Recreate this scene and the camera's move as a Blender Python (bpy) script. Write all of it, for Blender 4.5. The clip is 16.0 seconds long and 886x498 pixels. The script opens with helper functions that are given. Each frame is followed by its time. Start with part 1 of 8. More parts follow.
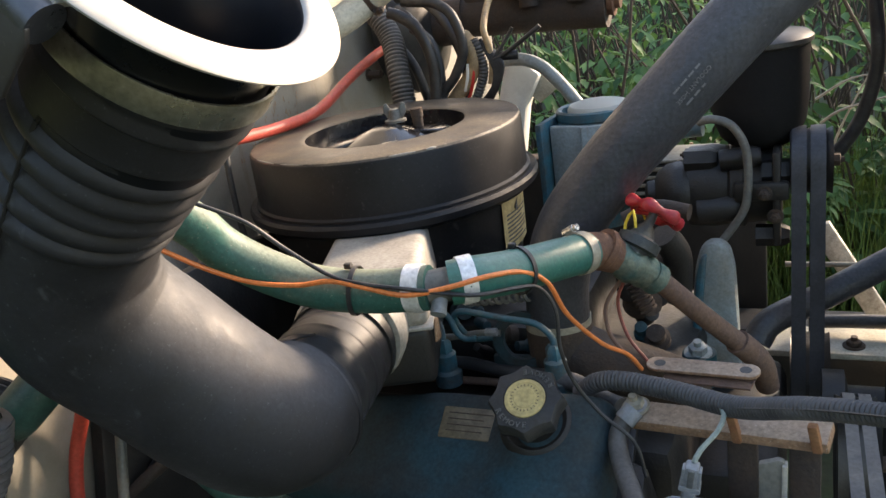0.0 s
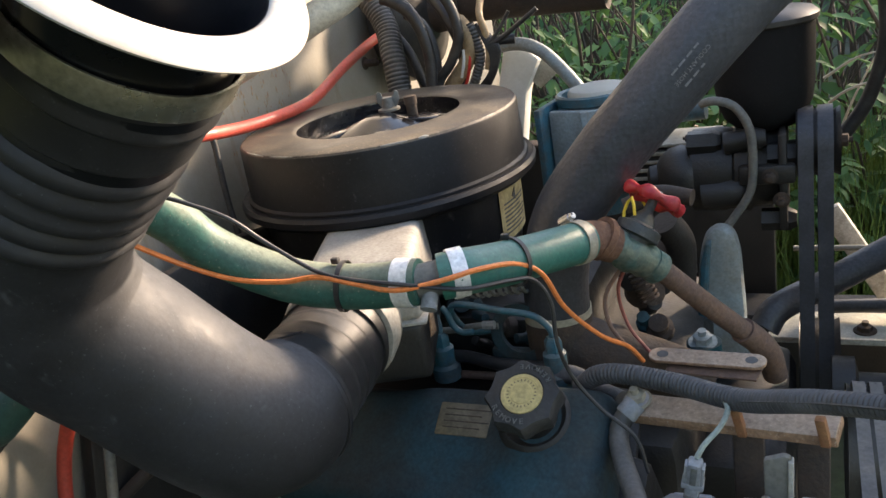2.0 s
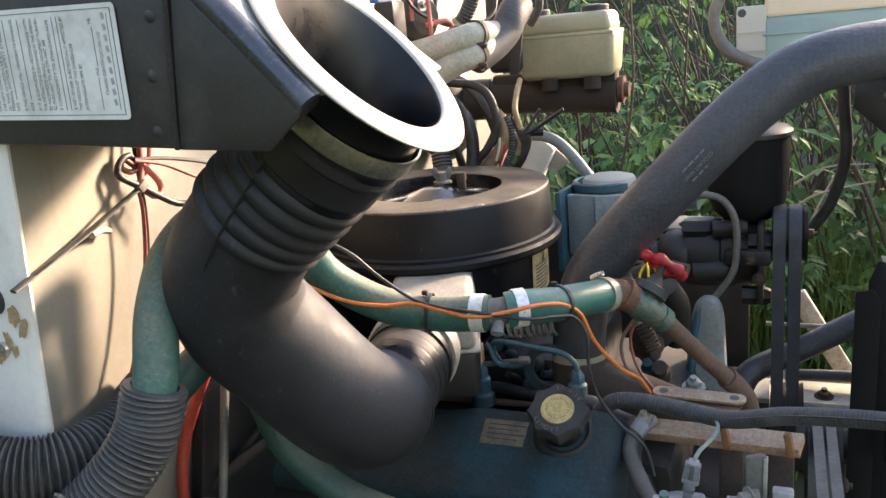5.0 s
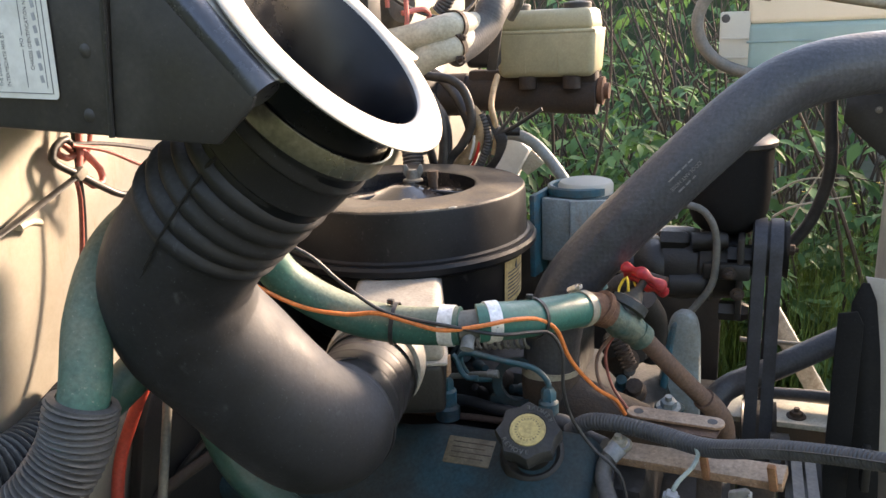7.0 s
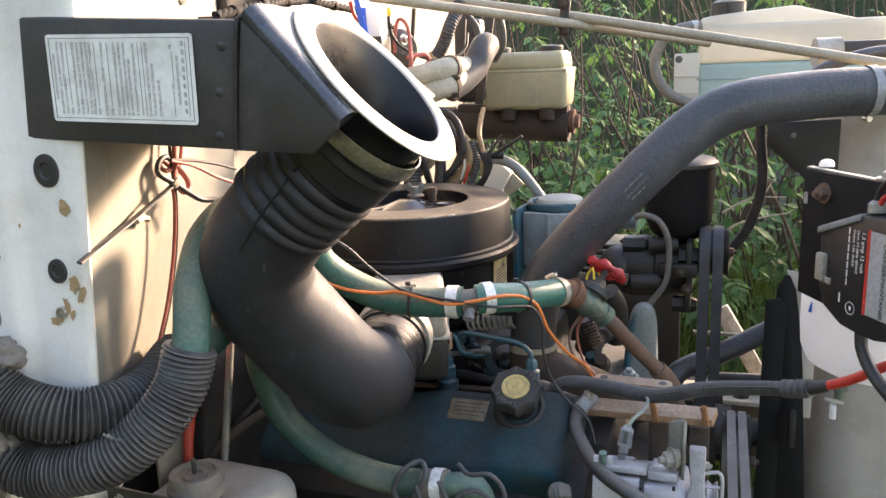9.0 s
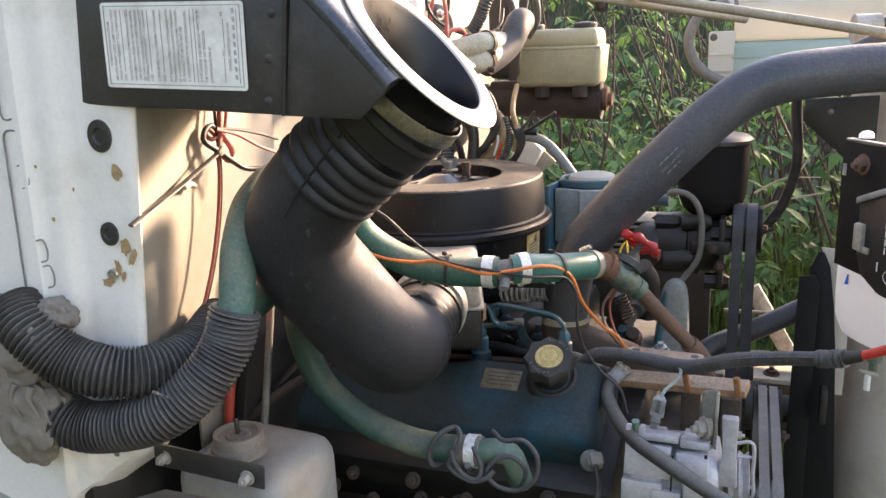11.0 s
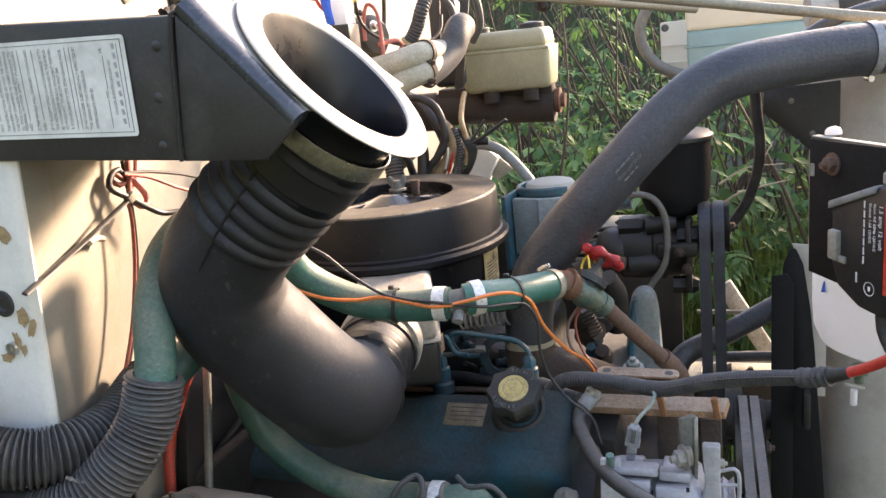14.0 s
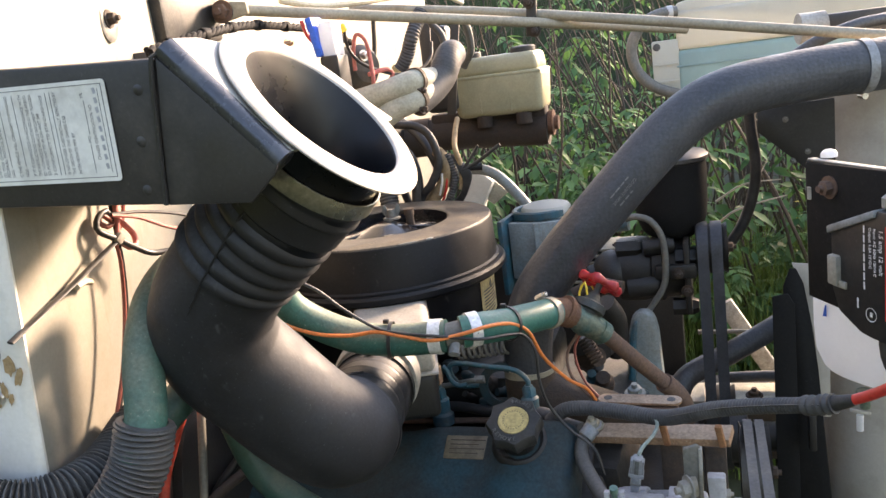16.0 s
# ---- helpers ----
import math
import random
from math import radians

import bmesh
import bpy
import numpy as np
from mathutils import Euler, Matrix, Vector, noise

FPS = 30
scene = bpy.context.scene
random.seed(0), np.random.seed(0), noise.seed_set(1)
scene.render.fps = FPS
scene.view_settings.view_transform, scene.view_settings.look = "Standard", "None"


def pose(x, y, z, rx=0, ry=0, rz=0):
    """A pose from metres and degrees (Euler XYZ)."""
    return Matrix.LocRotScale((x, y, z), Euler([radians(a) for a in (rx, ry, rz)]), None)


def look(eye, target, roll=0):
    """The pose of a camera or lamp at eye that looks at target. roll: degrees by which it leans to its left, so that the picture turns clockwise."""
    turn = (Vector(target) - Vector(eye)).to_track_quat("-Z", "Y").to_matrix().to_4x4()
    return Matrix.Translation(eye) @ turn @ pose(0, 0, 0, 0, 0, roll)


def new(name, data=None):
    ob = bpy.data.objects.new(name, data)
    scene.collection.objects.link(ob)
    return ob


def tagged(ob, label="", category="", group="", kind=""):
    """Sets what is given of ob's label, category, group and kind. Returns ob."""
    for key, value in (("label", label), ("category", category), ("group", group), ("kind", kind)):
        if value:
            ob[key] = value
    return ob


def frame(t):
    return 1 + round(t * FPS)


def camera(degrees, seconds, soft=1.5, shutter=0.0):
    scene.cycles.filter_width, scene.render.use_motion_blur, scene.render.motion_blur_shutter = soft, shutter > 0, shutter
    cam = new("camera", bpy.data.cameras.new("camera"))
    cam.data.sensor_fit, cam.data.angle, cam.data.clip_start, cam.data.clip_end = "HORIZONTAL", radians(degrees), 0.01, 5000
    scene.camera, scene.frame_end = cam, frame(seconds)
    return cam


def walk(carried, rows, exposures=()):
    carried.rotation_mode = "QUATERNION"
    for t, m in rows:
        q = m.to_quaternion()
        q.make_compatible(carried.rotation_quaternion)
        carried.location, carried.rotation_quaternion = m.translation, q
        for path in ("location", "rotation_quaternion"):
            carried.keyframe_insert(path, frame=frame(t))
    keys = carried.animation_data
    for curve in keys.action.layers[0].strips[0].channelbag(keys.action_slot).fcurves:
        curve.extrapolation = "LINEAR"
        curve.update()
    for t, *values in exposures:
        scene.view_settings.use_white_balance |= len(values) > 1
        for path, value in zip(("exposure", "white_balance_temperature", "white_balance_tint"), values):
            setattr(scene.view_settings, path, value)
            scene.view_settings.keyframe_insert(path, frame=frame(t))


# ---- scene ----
cam = camera(58.0, 16.0)
PATH = [
    (0, (0.084, 0.025, 1.459), (-0.731, 1.723, 0.785), -9.0),
    (0.5, (0.084, 0.051, 1.449), (-0.739, 1.734, 0.749), -9.3),
    (1, (0.084, 0.061, 1.446), (-0.743, 1.738, 0.735), -9.9),
    (1.5, (0.085, 0.056, 1.446), (-0.752, 1.73, 0.742), -10.0),
    (2, (0.09, 0.058, 1.45), (-0.748, 1.735, 0.753), -10.4),
    (2.5, (0.091, 0.052, 1.454), (-0.747, 1.734, 0.769), -10.2),
    (3, (0.095, 0.04, 1.459), (-0.731, 1.74, 0.807), -9.4),
    (3.5, (0.094, 0.028, 1.469), (-0.683, 1.765, 0.853), -8.9),
    (4, (0.084, -0.02, 1.478), (-0.726, 1.723, 0.925), -7.8),
    (4.2, (0.081, -0.056, 1.49), (-0.761, 1.678, 0.956), -7.0),
    (6.3, (0.085, -0.339, 1.509), (-0.55, 1.486, 0.992), -2.5),
    (6.5, (0.077, -0.282, 1.51), (-0.583, 1.537, 1.007), -2.6),
    (7, (0.048, -0.137, 1.498), (-0.645, 1.658, 0.953), -2.6),
    (7.5, (0.041, -0.1, 1.501), (-0.732, 1.656, 0.937), -3.7),
    (8, (0.07, -0.248, 1.515), (-0.628, 1.549, 0.982), -3.5),
    (8.2, (0.093, -0.326, 1.517), (-0.568, 1.494, 1.017), -3.1),
    (10.3, (0.107, -0.431, 1.505), (-0.533, 1.407, 1.044), -2.4),
    (10.5, (0.102, -0.433, 1.502), (-0.557, 1.393, 1.019), -2.4),
    (11, (0.094, -0.432, 1.502), (-0.607, 1.371, 0.995), -2.4),
    (11.5, (0.102, -0.425, 1.5), (-0.539, 1.401, 0.996), -2.5),
    (12, (0.088, -0.429, 1.5), (-0.555, 1.4, 1.009), -2.0),
    (12.5, (0.091, -0.419, 1.503), (-0.558, 1.41, 1.022), -2.0),
    (13, (0.094, -0.409, 1.512), (-0.53, 1.432, 1.043), -3.5),
    (13.5, (0.098, -0.371, 1.514), (-0.532, 1.463, 1.025), -5.4),
    (14, (0.098, -0.32, 1.515), (-0.542, 1.506, 1.007), -6.3),
    (14.5, (0.103, -0.261, 1.523), (-0.549, 1.561, 1.02), -8.1),
    (15, (0.106, -0.226, 1.529), (-0.509, 1.614, 1.045), -9.2),
    (15.5, (0.093, -0.244, 1.533), (-0.542, 1.596, 1.071), -8.9),
    (16, (0.101, -0.299, 1.527), (-0.537, 1.54, 1.065), -7.8),
]
walk(cam, [(t, look(eye, target, roll)) for t, eye, target, roll in PATH],
     exposures=[(0, 2.64, 7350, 15), (3, 2.66, 7350, 15), (4.2, 2.75, 7400, 17), (6.5, 2.90, 7600, 19), (7.2, 2.86, 7600, 19), (8.2, 3.03, 7700, 20), (11, 3.07, 7950, 24), (13, 3.06, 7900, 23), (14.5, 3.02, 7700, 21), (16, 2.93, 7650, 20)])

# ---- world and sun ----
SUN_FROM = Vector((0.52, 0.79, 0.33)).normalized()
world = bpy.data.worlds.new("world")
scene.world = world
world.use_nodes = True
wn = world.node_tree
sky = wn.nodes.new("ShaderNodeTexSky")
sky.sky_type = "NISHITA"
sky.sun_disc = False
sky.sun_elevation = math.asin(SUN_FROM.z)
sky.sun_rotation = math.atan2(SUN_FROM.x, SUN_FROM.y)
wn.links.new(sky.outputs[0], wn.nodes["Background"].inputs[0])
wn.nodes["Background"].inputs[1].default_value = 0.115
sun_data = bpy.data.lights.new("sun", "SUN")
sun_data.energy, sun_data.angle, sun_data.color = 2.7, radians(8), (1.0, 0.84, 0.67)
sun = new("sun", sun_data)
sun.matrix_world = look(SUN_FROM * 20, (0, 0, 0))


# ---- materials ----
def mat(name, base, rough=0.6, metal=0.0, dust=None, dusty=0.35, scale=30.0, vary=0.25, bump=0.15, grain=220.0, spec=0.5, coat=0.0, trans=0.0, sss=0.0, film=None, filmed=0.6, speck=0.10, streak=None, weave=0.0, scratch=0.0, thru=None):
    """A surface with a base colour, blotches of a second colour (dust, rust, wear), fine grain and relief."""
    m = bpy.data.materials.new(name)
    m.use_nodes = True
    nt = m.node_tree
    b = nt.nodes["Principled BSDF"]
    co = nt.nodes.new("ShaderNodeTexCoord")
    big = nt.nodes.new("ShaderNodeTexNoise")
    big.inputs["Scale"].default_value, big.inputs["Detail"].default_value, big.inputs["Roughness"].default_value = scale, 6, 0.65
    fine = nt.nodes.new("ShaderNodeTexNoise")
    fine.inputs["Scale"].default_value, fine.inputs["Detail"].default_value = grain, 4
    nt.links.new(co.outputs["Object"], big.inputs["Vector"])
    nt.links.new(co.outputs["Object"], fine.inputs["Vector"])
    ramp = nt.nodes.new("ShaderNodeValToRGB")
    ramp.color_ramp.elements[0].position, ramp.color_ramp.elements[1].position = 0.62 - dusty * 0.6, 0.86 - dusty * 0.35
    nt.links.new(big.outputs["Fac"], ramp.inputs["Fac"])
    mix = nt.nodes.new("ShaderNodeMix")
    mix.data_type = "RGBA"
    mix.inputs["A"].default_value = (*base, 1)
    mix.inputs["B"].default_value = (*(dust or [min(1, c * 1.35 + 0.01) for c in base]), 1)
    nt.links.new(ramp.outputs["Color"], mix.inputs["Factor"])
    last = mix.outputs["Result"]
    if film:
        # film on what faces up, broken by noise: dust, painted sheen on duct, fold
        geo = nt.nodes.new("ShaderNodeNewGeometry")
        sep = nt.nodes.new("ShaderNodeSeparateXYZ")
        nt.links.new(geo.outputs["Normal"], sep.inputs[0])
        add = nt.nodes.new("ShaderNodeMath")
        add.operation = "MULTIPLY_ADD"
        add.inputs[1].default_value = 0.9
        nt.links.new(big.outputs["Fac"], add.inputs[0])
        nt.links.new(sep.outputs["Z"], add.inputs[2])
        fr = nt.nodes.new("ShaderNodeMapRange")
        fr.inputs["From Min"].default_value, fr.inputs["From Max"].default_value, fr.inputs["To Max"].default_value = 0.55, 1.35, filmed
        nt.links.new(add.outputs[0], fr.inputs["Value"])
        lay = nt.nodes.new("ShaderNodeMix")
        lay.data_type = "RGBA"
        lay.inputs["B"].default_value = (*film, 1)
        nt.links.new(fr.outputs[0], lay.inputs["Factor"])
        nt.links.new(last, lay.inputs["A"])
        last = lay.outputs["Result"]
    if streak:
        # runs of rust and dirt, drawn out downwards
        mp = nt.nodes.new("ShaderNodeMapping")
        mp.inputs["Scale"].default_value = (17, 17, 2.6)
        nt.links.new(co.outputs["Object"], mp.inputs["Vector"])
        run = nt.nodes.new("ShaderNodeTexNoise")
        run.inputs["Scale"].default_value, run.inputs["Detail"].default_value, run.inputs["Roughness"].default_value = 1.0, 7, 0.7
        nt.links.new(mp.outputs[0], run.inputs["Vector"])
        rm = nt.nodes.new("ShaderNodeMapRange")
        rm.inputs["From Min"].default_value, rm.inputs["From Max"].default_value, rm.inputs["To Max"].default_value = 0.58, 0.72, 0.7
        nt.links.new(run.outputs["Fac"], rm.inputs["Value"])
        lay2 = nt.nodes.new("ShaderNodeMix")
        lay2.data_type = "RGBA"
        lay2.inputs["B"].default_value = (*streak, 1)
        nt.links.new(rm.outputs[0], lay2.inputs["Factor"])
        nt.links.new(last, lay2.inputs["A"])
        last = lay2.outputs["Result"]
    mid = nt.nodes.new("ShaderNodeTexNoise")
    mid.inputs["Scale"].default_value, mid.inputs["Detail"].default_value, mid.inputs["Roughness"].default_value = 55, 8, 0.75
    nt.links.new(co.outputs["Object"], mid.inputs["Vector"])
    if speck:
        # grit and nicks
        dots = nt.nodes.new("ShaderNodeTexNoise")
        dots.inputs["Scale"].default_value, dots.inputs["Detail"].default_value = 330, 2
        nt.links.new(co.outputs["Object"], dots.inputs["Vector"])
        dm = nt.nodes.new("ShaderNodeMapRange")
        dm.inputs["From Min"].default_value, dm.inputs["From Max"].default_value, dm.inputs["To Max"].default_value = 0.66, 0.74, speck * 2
        nt.links.new(dots.outputs["Fac"], dm.inputs["Value"])
        lay3 = nt.nodes.new("ShaderNodeMix")
        lay3.data_type = "RGBA"
        lay3.inputs["B"].default_value = (*[min(0.8, c * 1.5 + 0.05) for c in (film or dust or base)], 1)
        nt.links.new(dm.outputs[0], lay3.inputs["Factor"])
        nt.links.new(last, lay3.inputs["A"])
        last = lay3.outputs["Result"]
    if scratch:
        # long pale scuffs
        sm = nt.nodes.new("ShaderNodeMapping")
        sm.inputs["Scale"].default_value, sm.inputs["Rotation"].default_value = (90, 6, 40), (0.5, 0.3, 0.8)
        nt.links.new(co.outputs["Object"], sm.inputs["Vector"])
        sn = nt.nodes.new("ShaderNodeTexNoise")
        sn.inputs["Scale"].default_value, sn.inputs["Detail"].default_value = 1.0, 5
        nt.links.new(sm.outputs[0], sn.inputs["Vector"])
        sr = nt.nodes.new("ShaderNodeMapRange")
        sr.inputs["From Min"].default_value, sr.inputs["From Max"].default_value, sr.inputs["To Max"].default_value = 0.66, 0.76, scratch
        nt.links.new(sn.outputs["Fac"], sr.inputs["Value"])
        lay4 = nt.nodes.new("ShaderNodeMix")
        lay4.data_type = "RGBA"
        lay4.inputs["B"].default_value = (*[min(0.8, c + 0.06) for c in (film or dust or base)], 1)
        nt.links.new(sr.outputs[0], lay4.inputs["Factor"])
        nt.links.new(last, lay4.inputs["A"])
        last = lay4.outputs["Result"]
    both = nt.nodes.new("ShaderNodeMath")
    both.operation = "MULTIPLY_ADD"
    both.inputs[1].default_value = 0.5
    half = nt.nodes.new("ShaderNodeMath")
    half.operation = "MULTIPLY"
    half.inputs[1].default_value = 0.5
    nt.links.new(mid.outputs["Fac"], half.inputs[0])
    nt.links.new(fine.outputs["Fac"], both.inputs[0])
    nt.links.new(half.outputs[0], both.inputs[2])
    tone = nt.nodes.new("ShaderNodeMapRange")
    tone.inputs["From Min"].default_value, tone.inputs["From Max"].default_value = 0.3, 0.7
    tone.inputs["To Min"].default_value, tone.inputs["To Max"].default_value = 1 - vary, 1 + vary
    nt.links.new(both.outputs[0], tone.inputs["Value"])
    mul = nt.nodes.new("ShaderNodeVectorMath")
    mul.operation = "SCALE"
    nt.links.new(last, mul.inputs[0])
    nt.links.new(tone.outputs[0], mul.inputs["Scale"])
    nt.links.new(mul.outputs[0], b.inputs["Base Color"])
    rr = nt.nodes.new("ShaderNodeMapRange")
    rr.inputs["From Min"].default_value, rr.inputs["From Max"].default_value = 0.32, 0.68
    rr.inputs["To Min"].default_value, rr.inputs["To Max"].default_value = max(0.03, rough - 0.12), min(1, rough + 0.2)
    nt.links.new(big.outputs["Fac"], rr.inputs["Value"])
    nt.links.new(rr.outputs[0], b.inputs["Roughness"])
    bp = nt.nodes.new("ShaderNodeBump")
    bp.inputs["Strength"].default_value, bp.inputs["Distance"].default_value = bump, 0.002
    nt.links.new(fine.outputs["Fac"], bp.inputs["Height"])
    if weave:
        vo = nt.nodes.new("ShaderNodeTexVoronoi")
        vo.inputs["Scale"].default_value, vo.inputs["Randomness"].default_value = weave, 0.55
        nt.links.new(co.outputs["Object"], vo.inputs["Vector"])
        nt.links.new(vo.outputs["Distance"], bp.inputs["Height"])
    nt.links.new(bp.outputs[0], b.inputs["Normal"])
    b.inputs["Metallic"].default_value = metal
    b.inputs["Specular IOR Level"].default_value = spec
    b.inputs["Coat Weight"].default_value = coat
    b.inputs["Transmission Weight"].default_value = trans
    if sss:
        b.inputs["Subsurface Weight"].default_value = sss
        b.inputs["Subsurface Radius"].default_value = (0.03, 0.03, 0.03)
    if thru:
        # thin plastic that lets daylight through
        tl = nt.nodes.new("ShaderNodeBsdfTranslucent")
        tl.inputs["Color"].default_value = (*thru, 1)
        mx = nt.nodes.new("ShaderNodeMixShader")
        mx.inputs[0].default_value = 0.5
        nt.links.new(b.outputs[0], mx.inputs[1])
        nt.links.new(tl.outputs[0], mx.inputs[2])
        nt.links.new(mx.outputs[0], nt.nodes["Material Output"].inputs["Surface"])
    return m


M_RUBBER = mat("black rubber", (0.022, 0.022, 0.024), 0.42, dust=(0.05, 0.048, 0.045), dusty=0.3, scale=9, bump=0.1)
# film: dust and the broad grey sheen of the duct's upper side, as colour
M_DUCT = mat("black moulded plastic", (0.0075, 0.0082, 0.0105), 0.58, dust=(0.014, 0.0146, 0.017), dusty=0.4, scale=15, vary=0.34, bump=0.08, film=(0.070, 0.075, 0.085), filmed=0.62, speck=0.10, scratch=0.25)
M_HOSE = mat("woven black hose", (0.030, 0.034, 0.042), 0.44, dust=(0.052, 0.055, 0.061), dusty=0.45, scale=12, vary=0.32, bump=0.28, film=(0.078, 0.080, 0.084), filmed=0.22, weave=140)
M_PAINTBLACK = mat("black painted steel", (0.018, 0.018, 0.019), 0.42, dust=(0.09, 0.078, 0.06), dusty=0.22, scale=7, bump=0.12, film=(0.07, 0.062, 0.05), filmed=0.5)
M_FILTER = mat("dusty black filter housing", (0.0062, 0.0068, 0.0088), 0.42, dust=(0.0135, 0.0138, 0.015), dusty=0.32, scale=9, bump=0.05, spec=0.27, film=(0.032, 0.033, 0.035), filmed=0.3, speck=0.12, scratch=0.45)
M_GLOSS = mat("glossy black plastic", (0.012, 0.012, 0.014), 0.14, dust=(0.04, 0.037, 0.03), dusty=0.25, scale=18, bump=0.04)
M_FILTERTOP = mat("dusty worn filter lid", (0.030, 0.026, 0.022), 0.5, dust=(0.20, 0.162, 0.112), dusty=0.33, scale=9, vary=0.4, bump=0.1, spec=0.35, scratch=0.6, speck=0.25)
M_SHEET = mat("black sheet metal", (0.031, 0.029, 0.028), 0.46, dust=(0.085, 0.075, 0.062), dusty=0.18, scale=11, vary=0.18, bump=0.06, speck=0.06)
M_CREAM = mat("cream painted steel", (0.26, 0.247, 0.212), 0.45, dust=(0.22, 0.195, 0.15), dusty=0.36, scale=5, vary=0.07, bump=0.05, speck=0.09, streak=(0.17, 0.115, 0.065))
M_WHITE = mat("white painted steel", (0.74, 0.725, 0.68), 0.45, dust=(0.52, 0.48, 0.40), dusty=0.25, scale=6, vary=0.05, bump=0.05, speck=0.03)
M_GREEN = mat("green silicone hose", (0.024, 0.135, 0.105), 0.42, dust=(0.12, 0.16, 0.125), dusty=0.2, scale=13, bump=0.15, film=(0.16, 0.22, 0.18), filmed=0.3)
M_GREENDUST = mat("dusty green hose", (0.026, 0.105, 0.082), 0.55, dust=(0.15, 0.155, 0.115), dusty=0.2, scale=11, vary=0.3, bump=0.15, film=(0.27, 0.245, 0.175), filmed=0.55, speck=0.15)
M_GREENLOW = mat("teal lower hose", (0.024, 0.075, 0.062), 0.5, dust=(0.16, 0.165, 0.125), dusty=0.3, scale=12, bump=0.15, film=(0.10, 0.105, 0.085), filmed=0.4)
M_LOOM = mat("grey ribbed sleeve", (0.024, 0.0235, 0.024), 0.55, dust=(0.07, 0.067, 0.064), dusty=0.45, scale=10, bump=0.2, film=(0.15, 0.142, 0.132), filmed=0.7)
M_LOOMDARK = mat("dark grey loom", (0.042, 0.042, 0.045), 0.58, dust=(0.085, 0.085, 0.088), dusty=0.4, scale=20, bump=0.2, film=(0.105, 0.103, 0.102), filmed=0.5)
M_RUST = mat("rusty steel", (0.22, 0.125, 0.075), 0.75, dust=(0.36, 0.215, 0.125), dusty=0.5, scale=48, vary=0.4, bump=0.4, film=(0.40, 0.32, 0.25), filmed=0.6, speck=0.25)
M_DARKRUST = mat("dark rusty iron", (0.036, 0.027, 0.022), 0.8, dust=(0.08, 0.052, 0.035), dusty=0.4, scale=25, bump=0.5)
M_TABRUST = mat("orange rust", (0.22, 0.085, 0.035), 0.85, dust=(0.30, 0.15, 0.07), dusty=0.5, scale=60, bump=0.4)
M_SHROUD = mat("matt black shroud plastic", (0.008, 0.008, 0.0085), 0.75, dust=(0.016, 0.0155, 0.015), dusty=0.3, scale=14, bump=0.06, spec=0.2)
M_CASTBROWN = mat("brown-black casting", (0.032, 0.024, 0.02), 0.8, dust=(0.06, 0.04, 0.028), dusty=0.35, scale=30, bump=0.5)
M_BUSH = mat("red-brown rusted bushing", (0.13, 0.06, 0.036), 0.85, dust=(0.20, 0.10, 0.055), dusty=0.4, scale=70, bump=0.6)
M_PIPERUST = mat("brown rusted pipe", (0.12, 0.072, 0.055), 0.8, dust=(0.17, 0.10, 0.065), dusty=0.45, scale=40, bump=0.5)
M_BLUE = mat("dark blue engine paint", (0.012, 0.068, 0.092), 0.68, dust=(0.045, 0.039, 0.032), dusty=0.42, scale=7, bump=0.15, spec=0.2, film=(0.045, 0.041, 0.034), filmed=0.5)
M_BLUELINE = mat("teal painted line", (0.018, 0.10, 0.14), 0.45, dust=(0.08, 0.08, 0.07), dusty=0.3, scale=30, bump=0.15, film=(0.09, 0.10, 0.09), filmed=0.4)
M_BLUEGREY = mat("blue-grey painted casting", (0.24, 0.30, 0.32), 0.5, dust=(0.22, 0.21, 0.18), dusty=0.45, scale=14, bump=0.2, streak=(0.20, 0.13, 0.08))
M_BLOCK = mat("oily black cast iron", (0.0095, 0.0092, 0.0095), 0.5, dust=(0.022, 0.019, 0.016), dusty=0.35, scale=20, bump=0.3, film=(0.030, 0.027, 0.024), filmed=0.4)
M_ALU = mat("cast aluminium", (0.45, 0.445, 0.475), 0.5, metal=0.35, dust=(0.27, 0.26, 0.25), dusty=0.3, scale=18, vary=0.12, bump=0.25)
M_STEEL = mat("bright steel", (0.62, 0.61, 0.59), 0.3, metal=1.0, dust=(0.40, 0.37, 0.33), dusty=0.3, scale=60, bump=0.1)
M_CLAMP = mat("stainless band", (0.80, 0.79, 0.77), 0.4, metal=0.35, dust=(0.5, 0.48, 0.44), dusty=0.2, scale=60, bump=0.05)
M_OLIVE = mat("yellowed zinc band", (0.34, 0.335, 0.28), 0.26, metal=0.8, dust=(0.17, 0.165, 0.12), dusty=0.3, scale=22, bump=0.05)
M_RED = mat("red painted handwheel", (0.40, 0.016, 0.024), 0.4, dust=(0.35, 0.06, 0.05), dusty=0.25, scale=60, bump=0.1)
M_REDCABLE = mat("red cable", (0.55, 0.04, 0.03), 0.4, dusty=0.2, bump=0.05)
M_ORANGE = mat("orange wire", (0.72, 0.20, 0.05), 0.45, dusty=0.2, bump=0.05)
M_REDHOSE = mat("faded red hose", (0.42, 0.055, 0.035), 0.45, dusty=0.2, bump=0.05)
M_WIRE = mat("black wire", (0.015, 0.015, 0.016), 0.45, dust=(0.06, 0.055, 0.05), dusty=0.3, bump=0.05)
M_WIRERED = mat("brown-red wire", (0.22, 0.06, 0.045), 0.5, dusty=0.3, bump=0.05)
M_WIREGREY = mat("grey-green wire", (0.22, 0.26, 0.23), 0.5, dusty=0.3, bump=0.05)
M_YELLOW = mat("yellow plastic", (0.75, 0.55, 0.05), 0.4, dusty=0.2, bump=0.05)
